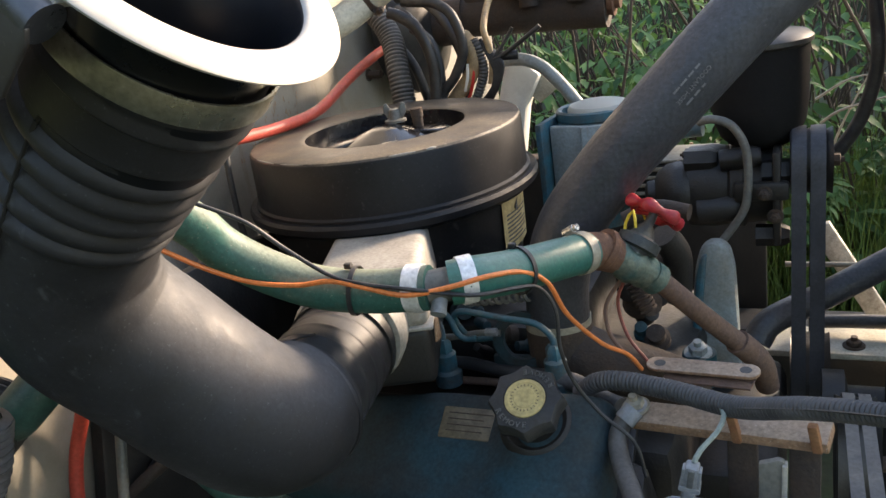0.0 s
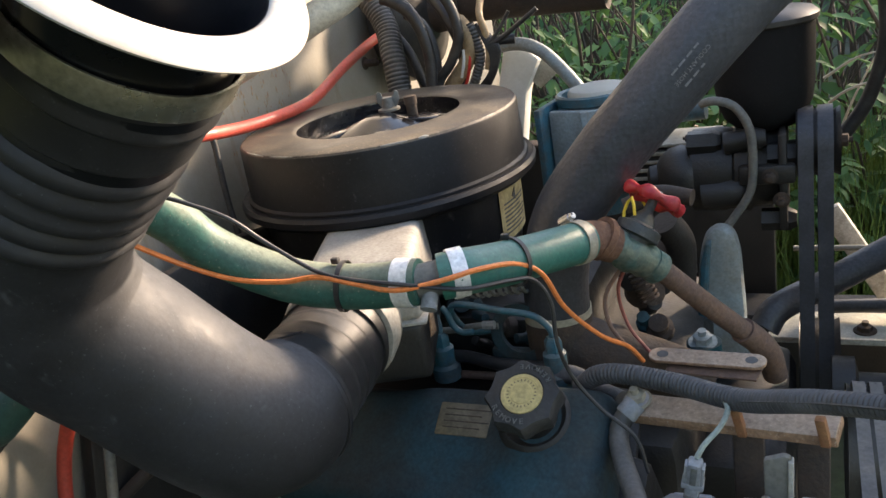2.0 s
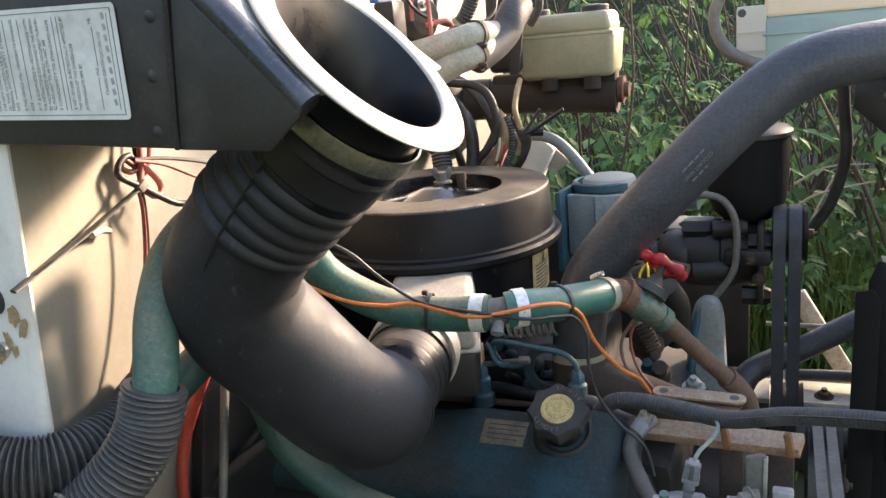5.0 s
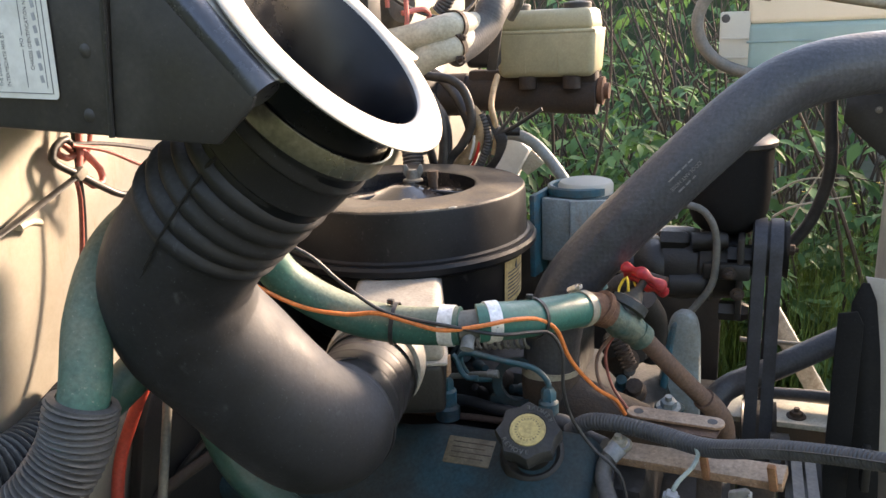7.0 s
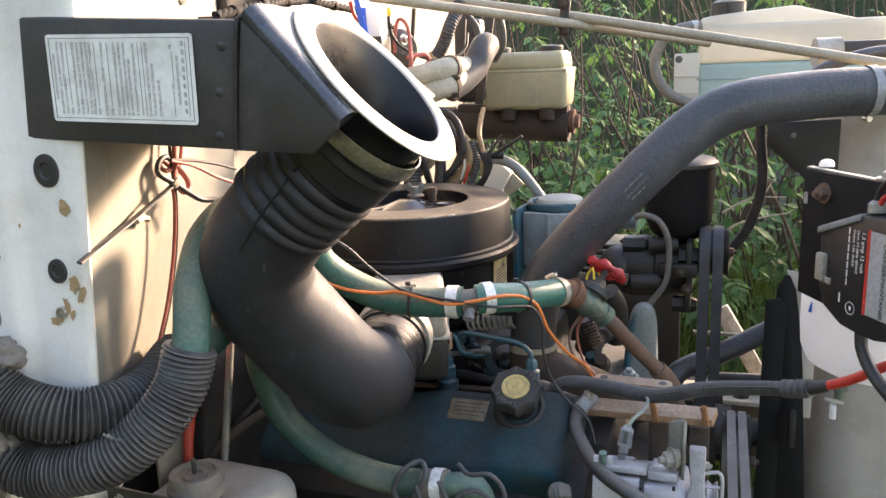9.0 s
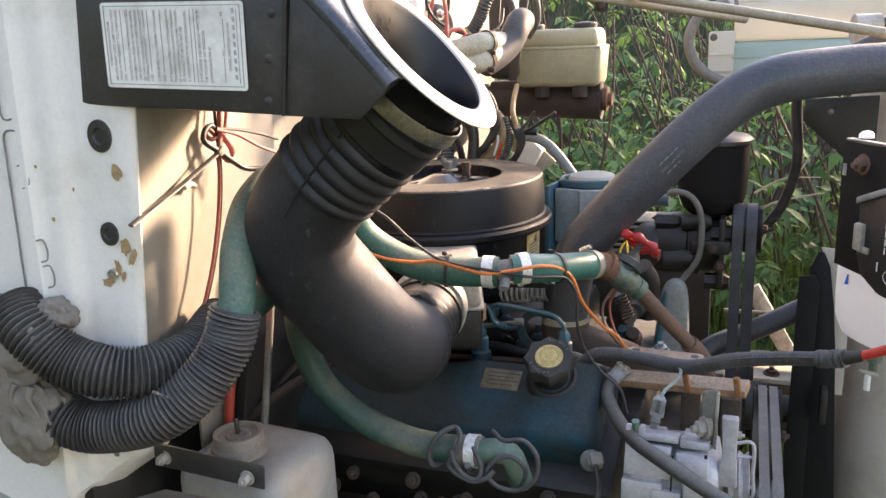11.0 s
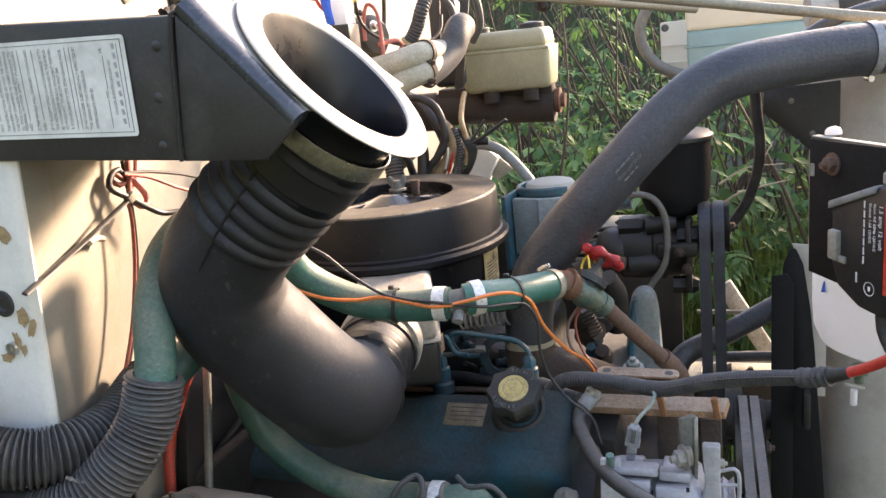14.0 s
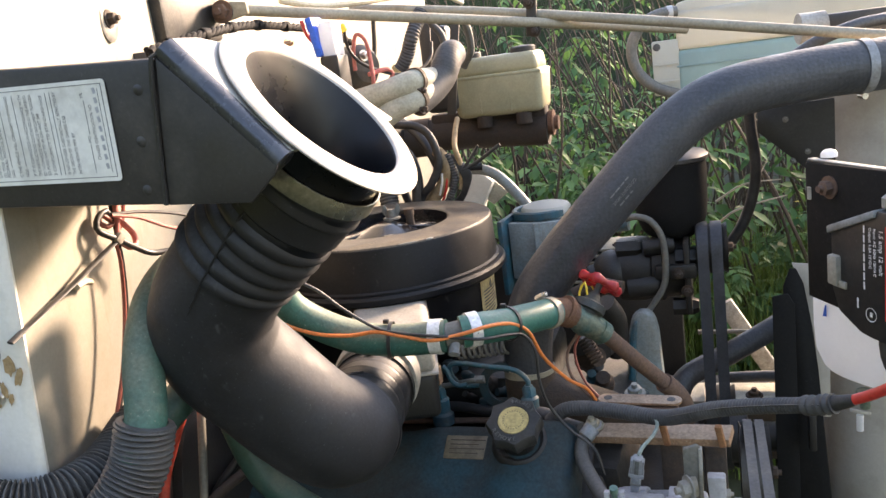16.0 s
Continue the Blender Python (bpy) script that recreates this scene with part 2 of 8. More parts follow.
M_BRASS = mat("worn brass", (0.20, 0.21, 0.16), 0.5, metal=0.5, dust=(0.05, 0.13, 0.12), dusty=0.5, scale=45, bump=0.4)
M_GOLD = mat("faded yellow disc", (0.56, 0.43, 0.18), 0.5, dust=(0.36, 0.27, 0.12), dusty=0.3, scale=70, bump=0.2)
M_CAP = mat("matt black cap", (0.028, 0.028, 0.028), 0.6, dust=(0.05, 0.046, 0.04), dusty=0.35, scale=40, bump=0.2)
M_RESIN = mat("yellowed translucent plastic", (0.40, 0.355, 0.225), 0.4, dust=(0.29, 0.285, 0.185), dusty=0.4, scale=9, vary=0.12, bump=0.05, sss=0.3, streak=(0.24, 0.19, 0.10))
M_MILK = mat("milky white plastic", (0.72, 0.71, 0.65), 0.38, dust=(0.62, 0.61, 0.53), dusty=0.3, scale=6, vary=0.05, bump=0.03, thru=(0.70, 0.70, 0.64))
M_FLUID = mat("milky plastic over blue fluid", (0.40, 0.54, 0.54), 0.38, dusty=0.2, scale=6, vary=0.05, bump=0.03, thru=(0.34, 0.50, 0.52))
M_BOTTLE = mat("white plastic bottle", (0.76, 0.78, 0.80), 0.35, dust=(0.66, 0.67, 0.67), dusty=0.2, scale=6, vary=0.04, bump=0.03, thru=(0.78, 0.80, 0.82))
M_GREYPANEL = mat("grey-beige painted panel", (0.40, 0.37, 0.325), 0.48, dust=(0.28, 0.25, 0.21), dusty=0.3, scale=8, vary=0.06, bump=0.06)
M_BOXGREY = mat("dusty light grey casting", (0.36, 0.34, 0.30), 0.55, dust=(0.22, 0.20, 0.17), dusty=0.35, scale=14, bump=0.15)
M_PAPER = mat("silvered paper label", (0.80, 0.79, 0.74), 0.5, dust=(0.50, 0.48, 0.42), dusty=0.3, scale=18, vary=0.05, bump=0.03)
M_OLDLABEL = mat("yellowed label", (0.46, 0.37, 0.18), 0.55, dust=(0.30, 0.23, 0.11), dusty=0.4, scale=60, bump=0.05)
M_TAN = mat("dark brass plate", (0.16, 0.12, 0.068), 0.5, dust=(0.07, 0.056, 0.036), dusty=0.4, scale=50, bump=0.15)
M_INK = mat("dark print", (0.06, 0.06, 0.06), 0.6, bump=0.0)
M_FADEDINK = mat("faded grey print", (0.165, 0.165, 0.16), 0.6, bump=0.0)
M_WHITEINK = mat("white print", (0.70, 0.70, 0.70), 0.6, bump=0.0)
M_CHARGER = mat("black charger case", (0.016, 0.016, 0.017), 0.4, dust=(0.035, 0.034, 0.033), dusty=0.2, scale=20, bump=0.08)
M_LABELGREY = mat("silver charger label", (0.38, 0.39, 0.40), 0.4, dusty=0.1, bump=0.03)
M_GUM = mat("dried grey sealant", (0.15, 0.13, 0.11), 0.8, dust=(0.22, 0.195, 0.165), dusty=0.5, scale=24, vary=0.12, bump=0.3)
M_WOOD = mat("weathered board", (0.52, 0.47, 0.38), 0.8, dust=(0.24, 0.20, 0.15), dusty=0.4, scale=40, bump=0.4)
M_BEIGEHOSE = mat("dusty beige hose", (0.50, 0.475, 0.39), 0.55, dust=(0.32, 0.30, 0.23), dusty=0.35, scale=14, bump=0.15)
M_ROD = mat("dull beige rod", (0.32, 0.29, 0.22), 0.5, dust=(0.25, 0.215, 0.165), dusty=0.3, scale=14, bump=0.1)
M_BLUEPLASTIC = mat("bright blue plastic", (0.02, 0.12, 0.60), 0.4, dusty=0.1, bump=0.03)
M_GROUND = mat("earth and leaf litter", (0.045, 0.040, 0.025), 0.9, dust=(0.03, 0.045, 0.015), dusty=0.5, scale=3, bump=0.6, grain=40)
M_RUSTCHIP = mat("rusty chip", (0.42, 0.29, 0.155), 0.8, dust=(0.30, 0.19, 0.09), dusty=0.5, scale=120, bump=0.3)
M_MOUTH = mat("smooth grey-black funnel", (0.0045, 0.005, 0.007), 0.30, dust=(0.010, 0.009, 0.0075), dusty=0.08, scale=12, vary=0.15, bump=0.03, spec=0.34, speck=0.03)
# film paints the fold's sunlit upper side paler than its front
M_FOLD = mat("worn folded sheet edge, sunlit top painted in", (0.050, 0.054, 0.066), 0.27, metal=0.5, dust=(0.075, 0.077, 0.085), dusty=0.25, scale=25, vary=0.12, bump=0.04, film=(0.20, 0.20, 0.205), filmed=0.6)
M_SEAM = mat("dark open seam", (0.004, 0.004, 0.004), 0.8, bump=0.2)
# pale base stands in for sun glare on dark glossy sheet
M_TOPPLATE = mat("worn sheet painted pale with sun glare", (0.36, 0.345, 0.315), 0.45, dust=(0.27, 0.215, 0.14), dusty=0.2, scale=15, vary=0.10, bump=0.05, scratch=0.2)
M_BRASSTAN = mat("tan taped cable", (0.36, 0.25, 0.13), 0.6, dust=(0.22, 0.15, 0.09), dusty=0.4, scale=40, bump=0.2)
M_FADEDPRINT = mat("faded hose print", (0.15, 0.15, 0.15), 0.7, bump=0.05)
M_BRASSDARK = mat("blackened brass", (0.055, 0.06, 0.06), 0.6, metal=0.3, dust=(0.12, 0.12, 0.10), dusty=0.3, scale=45, bump=0.3)
M_BRASSGREEN = mat("green painted fitting", (0.07, 0.15, 0.12), 0.45, dust=(0.15, 0.18, 0.14), dusty=0.4, scale=30, bump=0.2)
M_ALUGREY = mat("grey plastic connector", (0.24, 0.25, 0.26), 0.5, dust=(0.16, 0.15, 0.14), dusty=0.3, scale=40, bump=0.1)
M_BELT = mat("worn rubber belt", (0.034, 0.037, 0.046), 0.45, dust=(0.06, 0.062, 0.07), dusty=0.3, scale=25, bump=0.15)
M_BELTGREY = mat("dusty rubber belt", (0.115, 0.11, 0.108), 0.65, dust=(0.19, 0.175, 0.155), dusty=0.4, scale=25, bump=0.2)
M_TUBE = mat("grey painted tube", (0.10, 0.105, 0.10), 0.5, dust=(0.20, 0.18, 0.15), dusty=0.4, scale=20, bump=0.15)
M_BOTTLEDUST = mat("dusty white plastic", (0.29, 0.295, 0.29), 0.5, dust=(0.22, 0.20, 0.165), dusty=0.5, scale=9, vary=0.06, bump=0.1)
M_WIREPINK = mat("faded pink wire", (0.42, 0.12, 0.10), 0.5, dusty=0.3, bump=0.05)


def leaf_mat(name, a, b2, back):
    m = bpy.data.materials.new(name)
    m.use_nodes = True
    nt = m.node_tree
    p = nt.nodes["Principled BSDF"]
    geo = nt.nodes.new("ShaderNodeNewGeometry")
    ramp = nt.nodes.new("ShaderNodeValToRGB")
    ramp.color_ramp.elements[0].color, ramp.color_ramp.elements[1].color = (*a, 1), (*b2, 1)
    nt.links.new(geo.outputs["Random Per Island"], ramp.inputs["Fac"])
    nt.links.new(ramp.outputs["Color"], p.inputs["Base Color"])
    p.inputs["Roughness"].default_value = 0.62
    p.inputs["Specular IOR Level"].default_value = 0.18
    tr = nt.nodes.new("ShaderNodeBsdfTranslucent")
    tr.inputs["Color"].default_value = (*back, 1)
    mx = nt.nodes.new("ShaderNodeMixShader")
    mx.inputs[0].default_value = 0.26
    nt.links.new(p.outputs[0], mx.inputs[1])
    nt.links.new(tr.outputs[0], mx.inputs[2])
    nt.links.new(mx.outputs[0], nt.nodes["Material Output"].inputs["Surface"])
    return m


M_LEAF = leaf_mat("shrub leaves", (0.024, 0.070, 0.028), (0.135, 0.255, 0.10), (0.11, 0.23, 0.07))
M_GRASS = leaf_mat("tall grass", (0.06, 0.11, 0.03), (0.17, 0.25, 0.07), (0.12, 0.20, 0.04))
M_TWIG = mat("grey-brown twigs", (0.05, 0.037, 0.029), 0.85, dusty=0.4, bump=0.3)


# ---- building helpers ----
def link(name, bm, material, smooth=True):
    me = bpy.data.meshes.new(name)
    bm.normal_update()
    bm.to_mesh(me)
    bm.free()
    me.materials.append(material)
    for f in me.polygons:
        f.use_smooth = smooth
    if smooth:
        me.set_sharp_from_angle(angle=radians(38))
    return new(name, me)


def part(name, bm, material, parent, label="", smooth=True):
    ob = link(name, bm, material, smooth)
    ob.parent = parent
    ob.matrix_parent_inverse = parent_world(parent).inverted()
    return tagged(ob, label)


def parent_world(ob):
    m = ob.matrix_parent_inverse @ ob.matrix_basis
    return (parent_world(ob.parent) @ m) if ob.parent else ob.matrix_basis.copy()


def thing(name, at, label, category, group="", kind=""):
    e = new(name)
    e.empty_display_size = 0.02
    e.location = at
    e.matrix_basis = Matrix.Translation(at)
    return tagged(e, label, category, group, kind)


def spline(pts, step=0.012):
    """A smooth line through the points (centripetal Catmull-Rom), evenly stepped."""
    P = [np.array(p, float) for p in pts]
    if len(P) == 2:
        n = max(2, int(np.linalg.norm(P[1] - P[0]) / step))
        return [P[0] + (P[1] - P[0]) * i / n for i in range(n + 1)]
    P = [2 * P[0] - P[1]] + P + [2 * P[-1] - P[-2]]
    out = []
    for i in range(1, len(P) - 2):
        a, b, c, d = P[i - 1:i + 3]
        n = max(2, int(np.linalg.norm(c - b) / step) + 1)
        for k in range(n):
            t = k / n
            out.append(0.5 * (2 * b + (c - a) * t + (2 * a - 5 * b + 4 * c - d) * t * t + (3 * b - a - 3 * c + d) * t ** 3))
    out.append(P[-2])
    return out


def sweep(pts, r, seg=14, step=0.012, ring=None, cap=True, bm=None, flat=1.0):
    """A tube of radius r (a number or a function of length and share) along the points. ring(s): relief added to the radius."""
    bm = bm or bmesh.new()
    L = spline(pts, step)
    up = np.array([0.3, 0.2, 1.0])
    s, total = 0.0, sum(np.linalg.norm(L[i + 1] - L[i]) for i in range(len(L) - 1))
    rings = []
    nrm = None
    for i, p in enumerate(L):
        d = L[min(i + 1, len(L) - 1)] - L[max(i - 1, 0)]
        d = d / (np.linalg.norm(d) + 1e-9)
        if nrm is None:
            nrm = np.cross(d, up)
        nrm = nrm - d * np.dot(nrm, d)
        nrm = nrm / np.linalg.norm(nrm)
        bi = np.cross(d, nrm)
        if i:
            s += np.linalg.norm(p - L[i - 1])
        rad = (r(s, s / total) if callable(r) else r) + (ring(s) if ring else 0)
        rings.append([bm.verts.new(p + rad * (math.cos(a) * nrm + flat * math.sin(a) * bi)) for a in [2 * math.pi * k / seg for k in range(seg)]])
    for a, b in zip(rings, rings[1:]):
        for k in range(seg):
            bm.faces.new((a[k], a[(k + 1) % seg], b[(k + 1) % seg], b[k]))
    if cap:
        bm.faces.new(rings[0][::-1])
        bm.faces.new(rings[-1])
    return bm


def axis_pose(at, way, roll=0.0):
    """A pose at a place with its z axis along way."""
    return Matrix.Translation(at) @ Vector(way).to_track_quat("Z", "Y").to_matrix().to_4x4() @ Matrix.Rotation(radians(roll), 4, "Z")


def lathe(profile, seg=48, m=Matrix(), bm=None, closed=False, arc=None):
    """Turns a profile of (radius, height) round the z axis of m."""
    bm = bm or bmesh.new()
    rings = []
    for r, z in profile:
        if r < 1e-5:
            rings.append([bm.verts.new(m @ Vector((0, 0, z)))])
        else:
            rings.append([bm.verts.new(m @ Vector((r * math.cos(2 * math.pi * k / seg), r * math.sin(2 * math.pi * k / seg), z))) for k in range(seg)])
    if closed:
        rings.append(rings[0])
    for a, b in zip(rings, rings[1:]):
        for k in range(seg):
            q = (k + 1) % seg
            if len(a) == 1 and len(b) == 1:
                continue
            if len(a) == 1:
                bm.faces.new((a[0], b[q], b[k]))
            elif len(b) == 1:
                bm.faces.new((a[k], a[q], b[0]))
            else:
                bm.faces.new((a[k], a[q], b[q], b[k]))
    bmesh.ops.recalc_face_normals(bm, faces=bm.faces)
    return bm


def box(size, m=Matrix(), bevel=0.003, bm=None, segs=2, taper=1.0):
    """A box of that size about the origin of m, its edges rounded; taper shrinks its top."""
    tmp = bmesh.new()
    bmesh.ops.create_cube(tmp, size=1.0)
    for v in tmp.verts:
        k = taper if v.co.z > 0 else 1.0
        v.co = Vector((v.co.x * size[0] * k, v.co.y * size[1] * k, v.co.z * size[2]))
    if bevel:
        bmesh.ops.bevel(tmp, geom=tmp.edges[:], offset=bevel, segments=segs, affect="EDGES", profile=0.5)
    bmesh.ops.transform(tmp, matrix=m, verts=tmp.verts)
    if bm is None:
        return tmp
    me = bpy.data.meshes.new("tmp")
    tmp.to_mesh(me)
    tmp.free()
    bm.from_mesh(me)
    bpy.data.meshes.remove(me)
    return bm


def slab(poly, thick, m=Matrix(), bevel=0.002, bm=None):
    """A plate: a flat outline in m's xy plane, thick along its z."""
    tmp = bmesh.new()
    vs = [tmp.verts.new((x, y, 0)) for x, y in poly]
    f = tmp.faces.new(vs)
    got = bmesh.ops.extrude_face_region(tmp, geom=[f])
    bmesh.ops.translate(tmp, vec=(0, 0, thick), verts=[v for v in got["geom"] if isinstance(v, bmesh.types.BMVert)])
    bmesh.ops.recalc_face_normals(tmp, faces=tmp.faces)
    if bevel:
        bmesh.ops.bevel(tmp, geom=tmp.edges[:], offset=bevel, segments=2, affect="EDGES", profile=0.5)
    bmesh.ops.transform(tmp, matrix=m, verts=tmp.verts)
    if bm is None:
        return tmp
    me = bpy.data.meshes.new("tmp")
    tmp.to_mesh(me)
    tmp.free()
    bm.from_mesh(me)
    bpy.data.meshes.remove(me)
    return bm


def round_poly(w, h, r, n=5):
    out = []
    for cx, cy, a0 in ((w / 2 - r, h / 2 - r, 0), (-w / 2 + r, h / 2 - r, 90), (-w / 2 + r, -h / 2 + r, 180), (w / 2 - r, -h / 2 + r, 270)):
        out += [(cx + r * math.cos(radians(a0 + 90 * k / n)), cy + r * math.sin(radians(a0 + 90 * k / n))) for k in range(n + 1)]
    return out


def hexbolt(at, way, r=0.008, h=0.007, bm=None):
    m = axis_pose(at, way)
    bm = lathe([(0, 0), (r * 1.5, 0), (r * 1.5, r * 0.2), (0, r * 0.2)], 20, m, bm)
    bm = lathe([(0, r * 0.2), (r, r * 0.2), (r, h), (r * 0.8, h + r * 0.12), (0, h + r * 0.12)], 6, m, bm)
    return lathe([(0, h), (r * 0.45, h), (r * 0.45, h + r * 0.7), (0, h + r * 0.7)], 12, m, bm)


def text_bm(words, size, m, deep=0.0004, align="CENTER"):
    """Raised lettering in Blender's own font, as mesh."""
    cu = bpy.data.curves.new("words", "FONT")
    cu.body, cu.size, cu.extrude, cu.align_x, cu.align_y, cu.resolution_u = words, size, deep, align, "CENTER", 2
    ob = new("words", cu)
    me = bpy.data.meshes.new_from_object(ob)
    bm = bmesh.new()
    bm.from_mesh(me)
    bmesh.ops.transform(bm, matrix=m, verts=bm.verts)
    bpy.data.objects.remove(ob)
    bpy.data.curves.remove(cu)
    bpy.data.meshes.remove(me)
    return bm


def hose_clamp(at, way, r, width, parent, label="stainless worm-drive hose clamp", screw=(0, 0, 1)):
    """A band round a hose with its slotted strip and worm screw."""
    m = axis_pose(at, way)
    band = part("clamp", lathe([(r, -width / 2), (r + 0.0014, -width / 2), (r + 0.0014, width / 2), (r, width / 2)], 36, m, closed=True), M_CLAMP, parent, label)
    s = (m.to_3x3().inverted() @ Vector(screw))
    s.z = 0
    s.normalize()
    t = Vector((-s.y, s.x, 0))
    c = m @ (s * (r + 0.005))
    d = m.to_3x3() @ t
    part("screw", lathe([(0, -0.009), (0.005, -0.009), (0.005, 0.006), (0.0038, 0.006), (0.0038, 0.011), (0, 0.011)], 12, axis_pose(c, d)), M_STEEL, band)
    return band


def ribs(pitch, deep):
    """Corrugation: relief that repeats along a hose."""
    return lambda s: deep * (0.5 + 0.5 * math.cos(2 * math.pi * s / pitch)) ** 0.7 - deep * 0.5


def wire(name, pts, r, material, label, category="wire", seg=8):
    ob = link(name, sweep(pts, r, seg, 0.008), material)
    return tagged(ob, label, category)


# ---- the setting ----
def ground():
    bm = bmesh.new()
    n = 40
    grid = [[bm.verts.new((x, y, 0.0 if abs(x) + abs(y) > 60 else 0.05 * noise.noise(Vector((x, y, 0))))) for x in [(-1 + 2 * i / n) ** 3 * 300 for i in range(n + 1)]]
            for y in [(-1 + 2 * j / n) ** 3 * 300 for j in range(n + 1)]]
    for j in range(n):
        for i in range(n):
            bm.faces.new((grid[j][i], grid[j][i + 1], grid[j + 1][i + 1], grid[j + 1][i]))
    return tagged(link("ground", bm, M_GROUND), "bare earth with leaf litter under the shrubs", "ground", kind="structure")


ground()


def wall_x(y, z):
    """How far forward the cab's front sheet stands; its outer part leans."""
    ys = (0.30, 0.34, 0.45, 0.60, 0.75, 0.80, 0.86, 1.0, 1.3, 2.4)
    xs = (-0.588, -0.594, -0.616, -0.648, -0.682, -0.70, -0.745, -0.76, -0.765, -0.78)
    return float(np.interp(y, ys, xs)) + 0.107 * (z - 1.30) * max(0.0, min(1.0, (0.8 - y) / 0.3))


def firewall():
    """The cab's front sheet, its side flange and what is fixed in them."""
    e = thing("wall_firewall", (-0.66, 0.9, 0.45), "cream painted steel firewall of a truck cab, stained and chipped", "firewall", kind="structure")
    # the sheet faces forward; near its outer edge it ends above the sleeves
    bm = bmesh.new()
    ys = [0.317, 0.321, 0.335, 0.37, 0.41, 0.45, 0.50, 0.55, 0.60, 0.68, 0.75, 0.80, 0.86, 1.0, 1.3, 1.7, 2.4]
    rows = []
    for k in range(15):
        row = []
        for y in ys:
            z = 2.0 - (2.0 - (1.03 if y < 0.48 else 0.62)) * k / 14
            swell = 0.0012 * math.exp(-((y - 0.40) / 0.025) ** 2) * (1 if z > 1.2 else 0.6)
            row.append(bm.verts.new((wall_x(y, z) + swell, y, z)))
        rows.append(row)
    quads(bm, rows[::-1])
    solid(bm, 0.004, (-1, 0, 0))
    part("sheet", bm, M_CREAM, e)
    # the outer flange faces the side of the road, with shallow pressed folds, and curls under at its foot
    bm = bmesh.new()
    plan = [(0.0, 0.3045), (-0.003, 0.300), (-0.010, 0.2975), (-0.040, 0.2945), (-0.072, 0.291), (-0.082, 0.287), (-0.088, 0.279), (-0.096, 0.275), (-0.110, 0.2745), (-0.119, 0.271), (-0.126, 0.263), (-0.142, 0.261), (-0.165, 0.259), (-0.215, 0.257), (-0.36, 0.25), (-0.72, 0.24)]
    rows = []
    for k in range(14):
        row = []
        for x, y in plan:
            foot = float(np.interp(x, (-0.72, -0.21, -0.125, -0.03, 0.0), (0.86, 0.90, 0.928, 0.985, 1.03)))
            f = min(1.0, k / 11)
            z = 2.0 - (2.0 - foot) * f
            if k > 11:
                z, y = foot - 0.012 * (k - 11), y + 0.022 * (k - 11) ** 1.5
            lean = 0.107 * (z - 1.30) * max(0.0, 1 + x / 0.2)
            row.append(bm.verts.new((-0.588 + x + lean, y + 0.013 + 0.008 * max(0, (1.12 - z) / 0.2) * math.sin(-x * 40), z)))
        rows.append(row)
    quads(bm, rows[::-1])
    solid(bm, 0.004, (-0.3, 0.95, 0))
    part("flange", bm, M_WHITE, e, "white painted outer flange of the cab")
    for x, z, r in ((-0.6205, 1.4084, 0.0165), (-0.6275, 1.2896, 0.0125)):
        part("grommet", lathe([(0, 0.002), (r * 0.45, 0.002), (r * 0.55, 0.004), (r, 0.004), (r * 1.05, 0.0), (0, 0)], 28, axis_pose((x, 0.3085, z), (0.05, -1, 0)) @ Matrix.Diagonal((0.95, 1.15, 1, 1))), M_RUBBER, e, "black rubber plug")
    part("rivet_nut", lathe([(0.003, 0.001), (0.003, 0.004), (0.007, 0.004), (0.008, 0)], 16, axis_pose((-0.631, 0.308, 1.238), (0, -1, 0))), M_STEEL, e)
    # chips: bare tan primer with a rusty heart
    for x, z, w, h, turn in ((-0.604, 1.366, 0.008, 0.013, 10), (-0.6075, 1.274, 0.010, 0.014, -15), (-0.5985, 1.262, 0.005, 0.016, -25), (-0.622, 1.247, 0.005, 0.013, 12), (-0.640, 1.228, 0.013, 0.007, 25), (-0.616, 1.236, 0.004, 0.009, -20), (-0.69, 1.31, 0.003, 0.004, 0), (-0.665, 1.345, 0.002, 0.003, 0), (-0.70, 1.375, 0.0025, 0.003, 0), (-0.685, 1.19, 0.004, 0.006, 0)):
        poly = [(w * (0.5 + 0.5 * random.random()) * math.cos(a), h * (0.5 + 0.5 * random.random()) * math.sin(a)) for a in [2 * math.pi * k / 15 for k in range(15)]]
        at = (x, float(np.interp(x + 0.588 - 0.107 * (z - 1.3), (-0.126, -0.119, -0.096, -0.082, -0.072, -0.010), (0.263, 0.271, 0.275, 0.287, 0.291, 0.2975))) + 0.0118, z)
        part("chip", slab(poly, 0.0006, axis_pose(at, (0.08, -1, 0), turn), 0), M_RUSTCHIP, e, "chipped paint with rust-brown edge")
    part("bolt_hole", lathe([(0, 0.001), (0.010, 0.001), (0.020, 0.002), (0.023, 0.0)], 24, axis_pose((wall_x(0.60, 1.632) + 0.002, 0.60, 1.632), (1, 0.2, 0)) @ Matrix.Diagonal((1, 1.3, 1, 1))), M_TUBE, e, "grey-edged hole")
    part("hole_bolt", hexbolt((wall_x(0.60, 1.632) + 0.003, 0.60, 1.632), (1, 0.2, 0), 0.008, 0.010), M_DARKRUST, e)
    # rust that has bled down from a seam behind the filter, and a stud beside it
    rng = random.Random(21)
    lines = [rng.uniform(1.08, 1.32) for k in range(12)]
